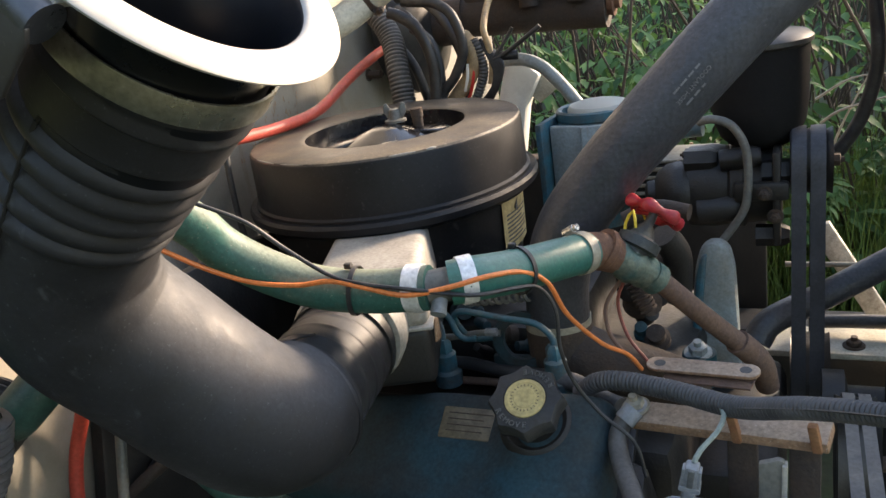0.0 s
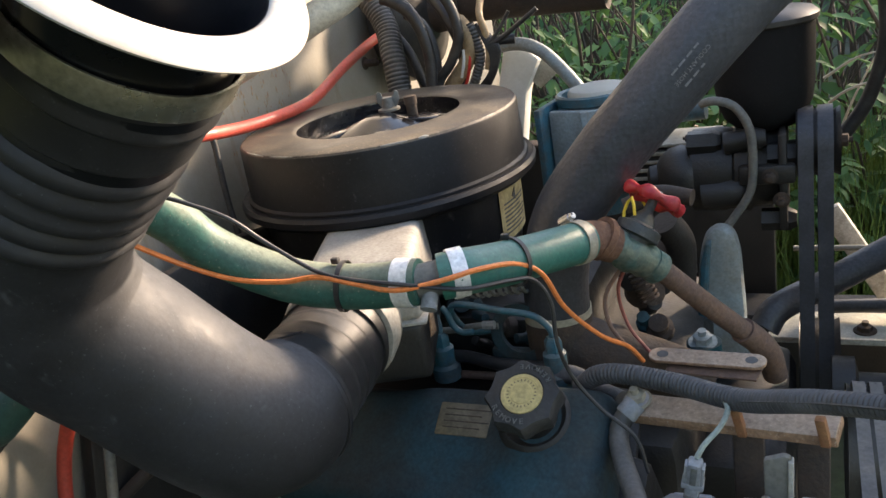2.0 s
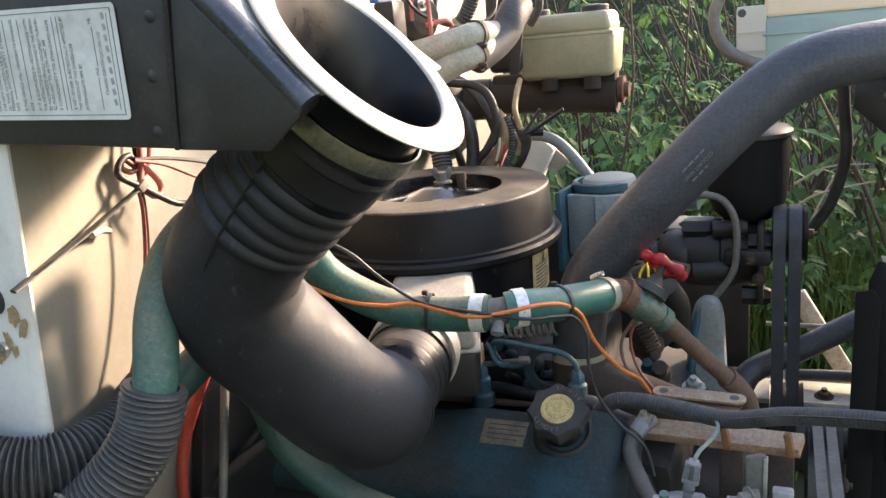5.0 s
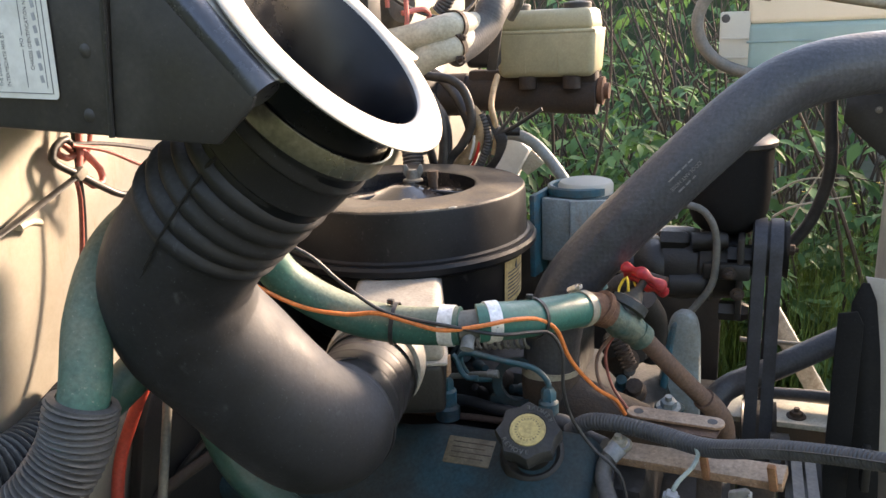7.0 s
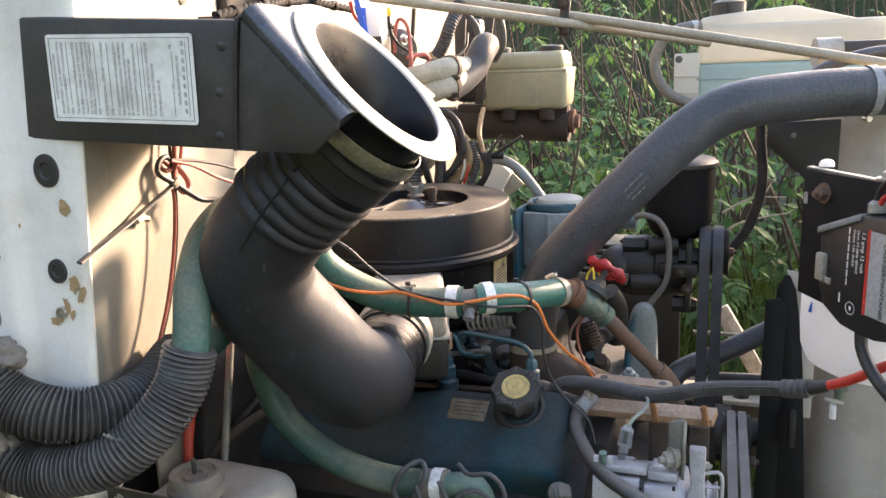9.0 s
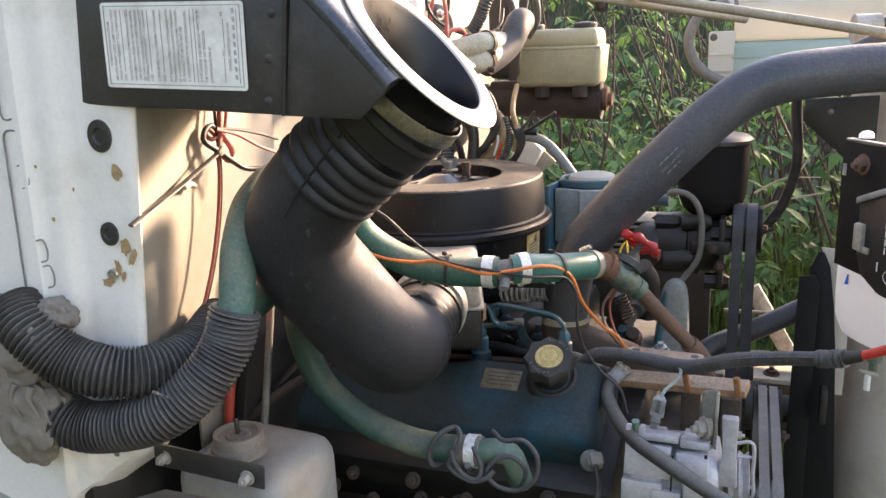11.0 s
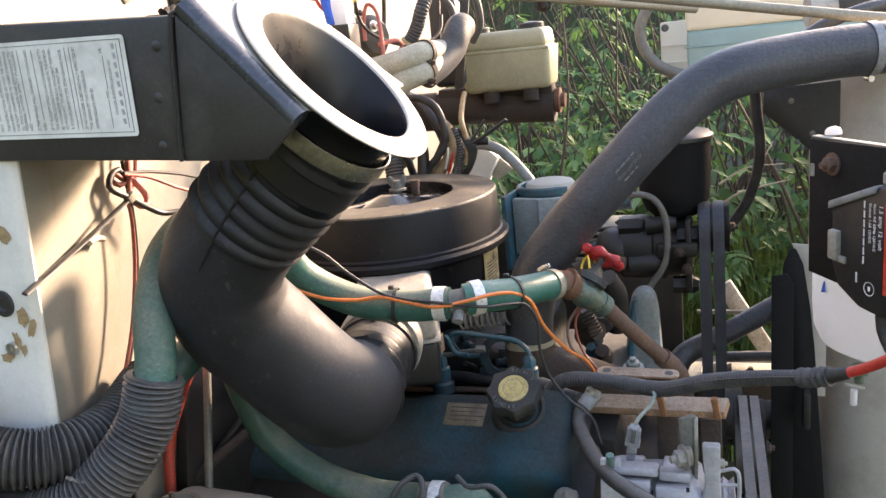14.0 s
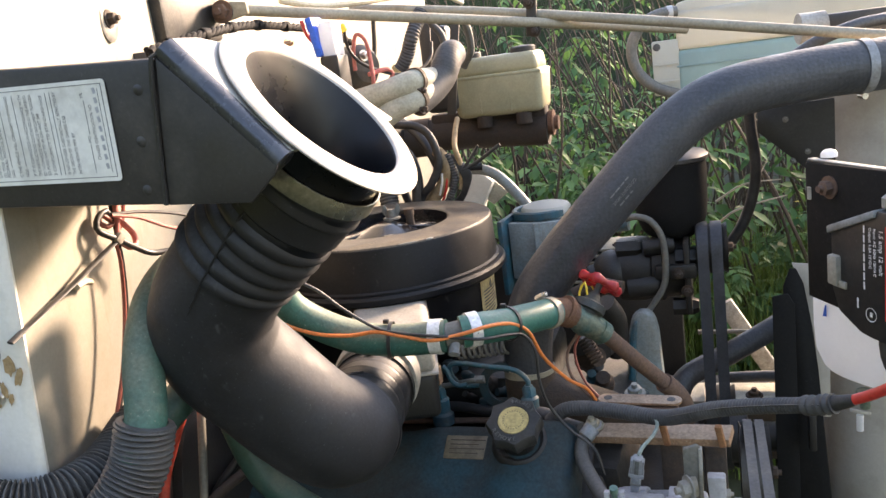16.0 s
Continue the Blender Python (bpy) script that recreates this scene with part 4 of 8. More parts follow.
    part("boot_crease", sweep([(-0.408, 0.584, 1.119), (-0.392, 0.587, 1.128), (-0.376, 0.592, 1.1335), (-0.364, 0.604, 1.1345), (-0.354, 0.618, 1.1325)], 0.0011, 6, 0.004), M_SEAM, boot)
    part("boot_clip", box((0.012, 0.016, 0.005), Matrix.Translation((-0.372, 0.690, 1.1335)), 0.001), M_BOXGREY, boot)
    return e


intake_duct()


def label_box():
    """The sheet-metal air duct over the cowl, with its sloping cheek and paper label."""
    e = thing("cowl_air_box", (-0.45, 0.38, 1.43), "black sheet metal cowl air box with a certification label", "air box")
    m = Matrix(((1, 0, 0, 0), (0, 0, 1, 0.305), (0, 1, 0, 0), (0, 0, 0, 1)))
    body = [(-0.640, 1.445), (-0.3655, 1.431), (-0.3495, 1.560), (-0.625, 1.578)]
    part("side_plate", slab([(x, z) for x, z in body][::-1], 0.03, m, 0.004), M_SHEET, e)
    part("duct_body", slab([(-0.6395, 1.446), (-0.412, 1.4345), (-0.402, 1.562), (-0.625, 1.577)][::-1], 0.21, Matrix.Translation((0, 0.0305, 0)) @ m, 0.004), M_SHEET, e)
    # cheek: side plate beyond the seam, cut off along the funnel's plane
    cheek = [(-0.3645, 1.4305), (-0.278, 1.4265), (-0.250, 1.450), (-0.2465, 1.4575), (-0.346, 1.560)]
    part("cheek_plate", slab([(x, z) for x, z in cheek][::-1], 0.004, m, 0.0015), M_SHEET, e)
    # sloping top that carries the funnel, sun glare painted into its pale colour
    u = Vector((0.0, 1.0, 0.0))
    v = u.cross(FUN_N).normalized()
    t = Matrix((( *v, 0), (*u, 0), (*FUN_N, 0), (0, 0, 0, 1))).transposed()
    t.translation = FUN_C - FUN_N * 0.0052
    lo = (t.inverted() @ Vector((-0.25, 0.31, 1.455)))
    hi = (t.inverted() @ Vector((-0.349, 0.31, 1.56)))
    a, b = min(lo.x, hi.x), max(lo.x, hi.x)
    out = [(a, -0.1135), (a, -0.075), (a + 0.012, -0.03), (a + 0.012, 0.03), (a + 0.02, 0.09), (0.0, 0.12), (b, 0.135), (b, -0.1135)]
    bm = bmesh.new()
    n = 240
    rings = []
    for z in (0.0, 0.003):
        edge = []
        for k in range(n):
            w = Vector((math.cos(2 * math.pi * k / n), math.sin(2 * math.pi * k / n)))
            best = 9.0
            for p, q in zip(out, out[1:] + out[:1]):
                p, q = Vector(p), Vector(q)
                e2 = q - p
                det = w.x * -e2.y + w.y * e2.x
                if abs(det) > 1e-9:
                    r = (p.x * -e2.y + p.y * e2.x) / det
                    f = (w.x * p.y - w.y * p.x) / det
                    if r > 0 and -0.001 <= f <= 1.001:
                        best = min(best, r)
            best = max(best, 0.0985)
            edge.append(bm.verts.new(t @ Vector((w.x * best, w.y * best, z))))
        hole = [bm.verts.new(t @ Vector((0.098 * math.cos(2 * math.pi * k / n), 0.098 * math.sin(2 * math.pi * k / n), z))) for k in range(n)]
        rings.append((edge, hole))
    for k in range(n):
        j = (k + 1) % n
        (e0, h0), (e1, h1) = rings
        bm.faces.new((e0[k], h0[k], h0[j], e0[j]))
        bm.faces.new((e1[k], e1[j], h1[j], h1[k]))
        bm.faces.new((e0[k], e0[j], e1[j], e1[k]))
    bmesh.ops.recalc_face_normals(bm, faces=bm.faces)
    part("top_plate", bm, M_TOPPLATE, e, "sloping top plate, sun glare in its pale colour")
    roll = 0.0125
    # the roll's lit top is colour, set by how far it faces up
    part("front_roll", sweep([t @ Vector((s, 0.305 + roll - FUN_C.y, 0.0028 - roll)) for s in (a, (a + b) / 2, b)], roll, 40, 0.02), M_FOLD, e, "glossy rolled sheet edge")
    part("back_plate", slab([(-0.36, 1.44), (-0.26, 1.44), (-0.26, 1.46), (-0.35, 1.56)], 0.003, Matrix(((1, 0, 0, 0), (0, 0, 1, 0.548), (0, 1, 0, 0), (0, 0, 0, 1))), 0), M_SHEET, e)
    part("seam_lip", sweep([(-0.365, 0.3035, 1.431), (-0.352, 0.3035, 1.545), (-0.346, 0.306, 1.562), (-0.330, 0.312, 1.565)], 0.0022, 8), M_PAINTBLACK, e)
    for x, z in ((-0.383, 1.446), (-0.378, 1.490), (-0.370, 1.535)):
        part("rivet", lathe([(0.0, 0.0016), (0.0025, 0.0016), (0.005, 0), (0, 0)], 16, axis_pose((x, 0.3045, z), (0, -1, 0))), M_SHEET, e)
    # the label
    lab = Matrix.Translation((-0.4975, 0.3035, 1.507)) @ Matrix.Rotation(radians(90), 4, "X") @ Matrix.Rotation(radians(-2.3), 4, "Z")
    paper = part("label", slab(round_poly(0.187, 0.092, 0.004), 0.0006, lab @ Matrix.Translation((0, 0, 0.0)), 0), M_PAPER, e, "worn paper certification label with sideways print")
    for w, h, x, y in ((0.178, 0.0006, 0, 0.042), (0.178, 0.0006, 0, -0.042), (0.0006, 0.084, -0.089, 0), (0.0006, 0.084, 0.089, 0)):
        part("border", box((w, h, 0.0004), lab @ Matrix.Translation((x, y, 0.0008)), 0), M_FADEDINK, paper)
    turn = Matrix.Rotation(radians(90), 4, "Z")

    def words_at(words, u, start, stop, size=0.0046):
        """A line of print turned on its side, drawn out to the length that it has on the label."""
        bm = text_bm(words, size, Matrix(), 0.0001, "LEFT")
        wide = max(v.co.x for v in bm.verts)
        bmesh.ops.transform(bm, matrix=lab @ Matrix.Translation((u, start, 0.0008)) @ turn @ Matrix.Diagonal(((stop - start) / wide, 1, 1, 1)), verts=bm.verts)
        part("print", bm, M_FADEDINK, paper)

    def rule(u, start, stop, w=0.0005):
        part("rule", box((w, stop - start, 0.0002), lab @ Matrix.Translation((u, (start + stop) / 2, 0.0008)), 0), M_FADEDINK, paper)
    lo, hi = -0.038, 0.038
    for words, u, start, stop in (("INTERMEDIATE MANUFACTURER", -0.0845, -0.022, 0.026), ("49 CFR PART 567.5 CERTIFICATION", -0.0785, lo, hi), ("TION WITH RESPECT TO STANDARD", -0.0725, lo, hi), ("NOS", -0.0665, lo, -0.031),
                                  ("THE INSTRUCTIONS OF PRIOR MANUFACTURERS", -0.058, lo, hi), ("HAVE BEEN FOLLOWED SO THAT THE CHASSIS-", -0.052, lo, hi), ("CAB NOW CONFORMS TO THESE STANDARDS", -0.046, lo, hi),
                                  ("(2) THIS CHASSIS-CAB CONFORMS TO", -0.040, lo, hi), ("FEDERAL MOTOR SAFETY STANDARD", -0.0355, lo, hi), ("NOS", -0.030, lo, -0.031), ("C THIS VEHICLE WILL CONFORM TO STANDARD", -0.0205, lo, hi), ("NOS", -0.013, lo, -0.031),
                                  ("IF IT IS COMPLETED IN ACCORDANCE WITH", -0.004, lo, hi), ("THE INSTRUCTIONS CONTAINED IN THE AMEND-", 0.002, lo, hi), ("ED INCOMPLETE VEHICLE DOCUMENT FURNISH-", 0.008, lo, hi), ("ED PURSUANT TO 49 CFR PART 568", 0.013, lo, 0.020), ("3 CONFORMITY TO STANDARD NOS", 0.020, lo, 0.036),
                                  ("IS NO LONGER SUBSTANTIALLY AFFECTED BY", 0.036, lo, hi), ("THE DESIGN OF THIS CHASSIS-CAB", 0.042, lo, 0.016), ("INTERMEDIATE MFR BY", 0.049, lo, 0.0), ("MO", 0.0665, -0.010, -0.004), ("YR", 0.0665, 0.030, 0.035), ("CHASSIS IDENTIFICATION NO", 0.0735, -0.026, 0.024)):
        words_at(words, u, start, stop)
    for u, start, stop in ((-0.0665, -0.028, hi), (-0.030, -0.028, hi), (-0.013, -0.028, hi), (0.026, lo, hi), (0.031, lo, hi), (0.0665, lo, -0.012), (0.0675, -0.002, 0.028), (0.0845, lo, hi)):
        rule(u, start, stop)
    for k in range(9):
        part("text_bar", box((0.0030, 0.0052, 0.0002), lab @ Matrix.Translation((0.0805, -0.032 + 0.0085 * k, 0.0008)) @ Matrix.Rotation(radians(12), 4, "Z"), 0), M_LABELGREY, paper)
    return e


label_box()


# ---- hoses ----
def radiator_hose():
    e = thing("radiator_hose", (-0.19, 0.93, 0.97), "thick black rubber radiator hose with faded white print", "radiator hose")
    pts = [(-0.203, 0.93, 0.985), (-0.197, 0.93, 1.06), (-0.176, 0.935, 1.128), (-0.121, 0.95, 1.199), (-0.062, 0.965, 1.261), (-0.006, 0.98, 1.318), (0.046, 1.0, 1.366), (0.096, 1.02, 1.400), (0.149, 1.04, 1.417), (0.225, 1.075, 1.424), (0.289, 1.10, 1.427), (0.345, 1.12, 1.427), (0.42, 1.15, 1.428)]
    part("tube", sweep(pts, 0.0405, 40, 0.006, ring=lambda s: 0.00012 * math.sin(2 * math.pi * s / 0.009)), M_HOSE, e)
    end = hose_clamp((0.338, 1.117, 1.4275), (0.95, 0.3, 0.0), 0.041, 0.014, e, screw=(0, 0, -1))
    end.data.materials[0] = M_ALUGREY
    dull = hose_clamp((-0.202, 0.93, 1.000), (0.05, 0, 1), 0.041, 0.018, e, "tan stained hose clamp", screw=(-1, 0.3, 0))
    dull.data.materials[0] = M_ROD
    d = Vector((0.054, 0.015, 0.057)).normalized()
    side = Vector((0.25, -0.95, 0.02))
    side = (side - d * side.dot(d)).normalized()
    up = side.cross(d)
    m = Matrix(((*-d, 0), (*-up, 0), (*side, 0), (0, 0, 0, 1))).transposed()
    m.translation = Vector((-0.032, 0.9725, 1.291)) + side * 0.0412
    part("print", text_bm("COOLANT HOSE", 0.0068, m, 0.0002), M_FADEDPRINT, e, "faded white print")
    for k, off in enumerate((0.010, -0.009)):
        y = 0
        for j in range(4 - k):
            w = 0.005 + 0.005 * random.random()
            q = m.copy()
            q.translation = Vector((-0.036, 0.9715, 1.287)) + side * math.sqrt(0.0409 ** 2 - off * off) + up * off + d * (y - 0.01)
            part("print_bar", box((w, 0.0022, 0.0003), q, 0), M_FADEDPRINT, e)
            y += w + 0.002
    return e


radiator_hose()

UPPER = [(-0.499, 0.336, 1.150), (-0.489, 0.354, 1.194), (-0.501, 0.387, 1.256), (-0.510, 0.439, 1.307), (-0.505, 0.51, 1.330), (-0.478, 0.56, 1.302), (-0.455, 0.60, 1.256), (-0.442, 0.62, 1.222), (-0.411, 0.64, 1.190), (-0.366, 0.655, 1.167), (-0.309, 0.665, 1.159), (-0.247, 0.673, 1.161)]
UPPER2 = [(-0.229, 0.680, 1.163), (-0.210, 0.692, 1.163), (-0.183, 0.738, 1.152), (-0.157, 0.793, 1.141), (-0.133, 0.842, 1.132)]


def heater_hose_upper():
    e = thing("heater_hose", (-0.55, 0.44, 1.12), "green silicone heater hose, dusty, joined with steel clamps", "heater hose")
    part("dusty_length", sweep(UPPER, 0.0225, 26, 0.006), M_GREENDUST, e, "dust-covered length of green hose")
    part("clean_length", sweep(UPPER2, 0.0225, 26, 0.006), M_GREEN, e, "cleaner bright green length")
    part("joiner", sweep([(-0.25, 0.672, 1.161), (-0.225, 0.682, 1.163)], 0.017, 20), M_TUBE, e, "grey cast joiner")
    part("bleed_nipple", sweep([(-0.236, 0.668, 1.152), (-0.235, 0.656, 1.140)], 0.008, 16), M_ALUGREY, e)
    hose_clamp((-0.262, 0.6715, 1.1605), (1, 0.12, 0), 0.0228, 0.017, e, screw=(0, 0.6, -0.8))
    hose_clamp((-0.215, 0.689, 1.1635), (0.8, 0.55, 0), 0.0228, 0.015, e, screw=(0, 0.6, -0.8))
    tanned = hose_clamp((-0.138, 0.832, 1.134), (0.42, 0.88, -0.16), 0.0228, 0.013, e, "rust-tinged hose clamp", screw=(-0.5, 0.1, 0.85))
    tanned.data.materials[0] = M_ROD
    for p, d in (((-0.325, 0.6625, 1.1605), (1, 0.18, -0.1)), ((-0.180, 0.745, 1.150), (0.45, 0.88, -0.15))):
        t = part("cable_tie", lathe([(0.0242, -0.0025), (0.0256, -0.0025), (0.0256, 0.0025), (0.0242, 0.0025)], 32, axis_pose(p, d), closed=True), M_WIRE, e, "black cable tie")
        part("tie_head", box((0.008, 0.006, 0.006), Matrix.Translation(Vector(p) + Vector((-0.004, 0.0, 0.027))), 0.001), M_WIRE, t)
    return e


heater_hose_upper()

wire("orange_wire", [(-0.475, 0.56, 1.25), (-0.448, 0.594, 1.212), (-0.411, 0.612, 1.190), (-0.369, 0.627, 1.181), (-0.335, 0.634, 1.183), (-0.302, 0.639, 1.175), (-0.261, 0.645, 1.165), (-0.217, 0.656, 1.170), (-0.187, 0.678, 1.172), (-0.168, 0.722, 1.158), (-0.151, 0.745, 1.137), (-0.137, 0.76, 1.093), (-0.112, 0.79, 1.046), (-0.091, 0.82, 1.017), (-0.081, 0.84, 0.988)], 0.0026, M_ORANGE, "thin orange wire tied along the green hose")
wire("brown_wire", [(-0.081, 0.84, 0.986), (-0.103, 0.85, 1.004), (-0.120, 0.86, 1.024), (-0.123, 0.87, 1.054), (-0.103, 0.88, 1.086)], 0.0026, M_PIPERUST, "thin brown wire joined to the orange one")
wire("black_wire", [(-0.445, 0.58, 1.288), (-0.426, 0.593, 1.275), (-0.399, 0.612, 1.252), (-0.374, 0.627, 1.220), (-0.334, 0.636, 1.188), (-0.302, 0.640, 1.178), (-0.259, 0.646, 1.171), (-0.200, 0.660, 1.160), (-0.170, 0.70, 1.150), (-0.154, 0.725, 1.140), (-0.141, 0.73, 1.114), (-0.140, 0.73, 1.07), (-0.131, 0.735, 1.029), (-0.105, 0.735, 0.992), (-0.072, 0.73, 0.965), (-0.060, 0.72, 0.93)], 0.0022, M_WIRE, "thin black wire tied along the green hose")


def gate_valve():
    e = thing("gate_valve", (-0.09, 0.885, 1.09), "worn brass gate valve with a red handwheel", "gate valve")
    a, d = Vector((-0.121, 0.86, 1.129)), Vector((0.035, 0.03, -0.037)).normalized()
    part("bushing", sweep([(-0.136, 0.838, 1.133), (-0.124, 0.856, 1.128), a + d * 0.020], 0.0215, 12), M_BUSH, e, "rusted hex bushing")
    part("bushing_ring", lathe([(0.019, -0.004), (0.0245, -0.004), (0.0250, 0.003), (0.0235, 0.005), (0.019, 0.005)], 24, axis_pose(a + d * 0.004, d), closed=True), M_BUSH, e, "flaking rusty ring")
    part("body", lathe([(0, 0), (0.019, 0), (0.021, 0.006), (0.019, 0.014), (0.022, 0.022), (0.023, 0.032), (0.019, 0.042), (0.021, 0.050), (0.019, 0.058), (0, 0.058)], 28, axis_pose(a + d * 0.016, d)), M_BRASS, e)
    b = a + d * 0.042
    up = Vector((0.025, 0.03, 0.045)).normalized()
    part("bonnet", lathe([(0, 0.0), (0.0175, 0.0), (0.0175, 0.018), (0.0255, 0.020), (0.0255, 0.031), (0.015, 0.035), (0.010, 0.045), (0.006, 0.05), (0.005, 0.072), (0, 0.072)], 24, axis_pose(b, up)), M_BRASSDARK, e)
    w = axis_pose(b + up * 0.066, up)
    bm = lathe([(0.028 + 0.0055 * math.cos(t), 0.0055 * math.sin(t)) for t in [2 * math.pi * k / 10 for k in range(10)]], 60, w, closed=True)
    for v in bm.verts:
        q = w.inverted() @ v.co
        c6 = abs(math.cos(3 * math.atan2(q.y, q.x)))
        k = 0.92 + 0.20 * c6 ** 2
        v.co = w @ Vector((q.x * k, q.y * k, q.z * (0.8 + 0.7 * c6 ** 2)))
    for t in range(4):
        r = Matrix.Rotation(radians(90 * t), 4, "Z")
        box((0.028, 0.008, 0.006), w @ r @ Matrix.Translation((0.014, 0, 0.001)), 0.0015, bm)
    part("handwheel", bm, M_RED, e, "red painted handwheel")
    part("wheel_nut", lathe([(0, 0.003), (0.007, 0.003), (0.007, 0.009), (0, 0.009)], 6, w), M_STEEL, e)
    part("tag_wire", sweep([b + up * 0.05 + Vector((-0.012, -0.012, 0)), b + up * 0.066 + Vector((-0.022, -0.012, 0.006)), b + up * 0.062 + Vector((-0.030, -0.01, -0.006)), b + up * 0.045 + Vector((-0.022, -0.012, -0.010)), b + up * 0.04 + Vector((-0.005, -0.018, -0.008))], 0.0018, 8), M_YELLOW, e, "loop of yellow wire")
    return e


gate_valve()


def rusty_pipe():
    e = thing("coolant_pipe", (0.03, 1.0, 0.90), "rusted brown steel pipe with a threaded elbow", "pipe")
    part("pipe", sweep([(-0.079, 0.896, 1.086), (-0.061, 0.91, 1.063), (-0.022, 0.95, 1.003), (0.018, 0.99, 0.945)], 0.0128, 22), M_PIPERUST, e)
    part("elbow", sweep([(0.012, 0.985, 0.953), (0.028, 1.0, 0.930), (0.040, 1.02, 0.90), (0.045, 1.04, 0.86)], lambda s, f: 0.0165 - 0.001 * f, 22), M_PIPERUST, e)
    part("collar", lathe([(0.0125, -0.010), (0.0185, -0.010), (0.0195, 0.006), (0.0125, 0.010)], 24, axis_pose((-0.072, 0.90, 1.077), (0.039, 0.04, -0.06))), M_BRASS, e)
    return e


rusty_pipe()


def sleeve(pts, r, label, split):
    e = thing("corrugated_sleeve", pts[0], label, "sleeve", group="corrugated sleeves")
    part("tube", sweep(pts, r, 26, 0.0009, ring=ribs(0.0062, 0.0062)), M_LOOM, e)
    d = Vector(pts[-1]) - Vector(pts[-2])
    part("cut_end", lathe([(r - 0.006, -0.002), (r + 0.001, -0.003), (r + 0.001, 0.002), (r - 0.006, 0.003)], 30, axis_pose(pts[-1], d), closed=True), M_LOOMDARK, e)
    if split:
        part("frayed_tie", sweep([(-0.566, 0.275, 1.103), (-0.542, 0.279, 1.096), (-0.515, 0.294, 1.094), (-0.492, 0.321, 1.100), (-0.484, 0.335, 1.113)], 0.0022, 8, 0.002, ring=lambda s: 0.0008 * math.sin(s * 2400)), M_GUM, e, "frayed twine in the split")
        part("twine_end", sweep([(-0.484, 0.335, 1.113), (-0.481, 0.329, 1.128), (-0.487, 0.317, 1.136)], 0.0014, 6, 0.003), M_WIRE, e)
    return e


sleeve([(-0.742, 0.252, 1.205), (-0.705, 0.240, 1.178), (-0.667, 0.25, 1.143), (-0.619, 0.27, 1.124), (-0.584, 0.31, 1.116), (-0.575, 0.37, 1.118), (-0.588, 0.45, 1.135)], 0.0305, "grey corrugated plastic sleeve, dusty, behind its twin", False)
sleeve([(-0.748, 0.262, 1.078), (-0.700, 0.258, 1.060), (-0.654, 0.265, 1.048), (-0.575, 0.284, 1.063), (-0.527, 0.313, 1.099), (-0.501, 0.340, 1.143), (-0.490, 0.352, 1.187)], 0.0300, "grey corrugated plastic sleeve with a frayed split", True)


def sealant():
    e = thing("sealant_lump", (-0.742, 0.24, 1.02), "lumpy dried grey sealant where the sleeves enter the cab", "sealant")
    for name, at, size, shift in (("upper_lump", (-0.738, 0.246, 1.165), (0.056, 0.030, 0.056), 0), ("lower_lump", (-0.742, 0.248, 1.062), (0.058, 0.032, 0.060), 3), ("side_lump", (-0.765, 0.244, 1.115), (0.045, 0.030, 0.075), 6), ("corner_lump", (-0.688, 0.262, 1.196), (0.030, 0.020, 0.022), 9)):
        bm = bmesh.new()
        bmesh.ops.create_icosphere(bm, subdivisions=5, radius=1.0)
        for v in bm.verts:
            q = v.co + Vector((shift, 0, 0))
            k = 1 + 0.26 * noise.noise(q * 1.4) + 0.13 * noise.noise(q * 3.6) + 0.05 * noise.noise(q * 8)
            v.co = Vector(at) + Vector((v.co.x * size[0], v.co.y * size[1], v.co.z * size[2])) * k
        part(name, bm, M_GUM, e)
    rng = random.Random(21)
    for k in range(7):
        x, z = -0.768 + 0.013 * k, 1.185 - 0.075 * (k % 2) + 0.01 * rng.random()
        pts = [(x, 0.224, z)]
        for j in range(3):
            pts.append((pts[-1][0] + rng.uniform(-0.006, 0.009), 0.2185 + 0.003 * rng.random(), pts[-1][2] - 0.014))
        part("strand", sweep(pts, lambda s, f: 0.0042 * (1.2 - f), 8), M_GUM, e, "stringy drip of sealant")
    return e


sealant()


def heater_hose_lower():
    e = thing("heater_hose", (-0.21, 0.60, 0.87), "lower green heater hose with a clamp and cast elbow", "heater hose")
    part("tube", sweep([(-0.590, 0.45, 1.120), (-0.555, 0.432, 1.136), (-0.530, 0.455, 1.162), (-0.520, 0.49, 1.178), (-0.522, 0.53, 1.165), (-0.535, 0.565, 1.120), (-0.545, 0.585, 1.062), (-0.516, 0.588, 0.984), (-0.450, 0.590, 0.930), (-0.376, 0.594, 0.903), (-0.318, 0.60, 0.895), (-0.262, 0.60, 0.899)], 0.0215, 26, 0.006), M_GREENLOW, e)
    part("hose_end", sweep([(-0.295, 0.60, 0.895), (-0.258, 0.60, 0.898)], 0.0235, 26), M_GUM, e, "grey split hose end")
    part("elbow", sweep([(-0.262, 0.60, 0.898), (-0.235, 0.602, 0.902), (-0.216, 0.606, 0.896), (-0.208, 0.612, 0.872), (-0.206, 0.63, 0.84)], 0.0185, 22), M_BRASSGREEN, e, "green-painted cast elbow")
    hose_clamp((-0.272, 0.60, 0.897), (1, 0, 0.05), 0.0238, 0.016, e, screw=(-0.1, -0.8, -0.55))
    return e


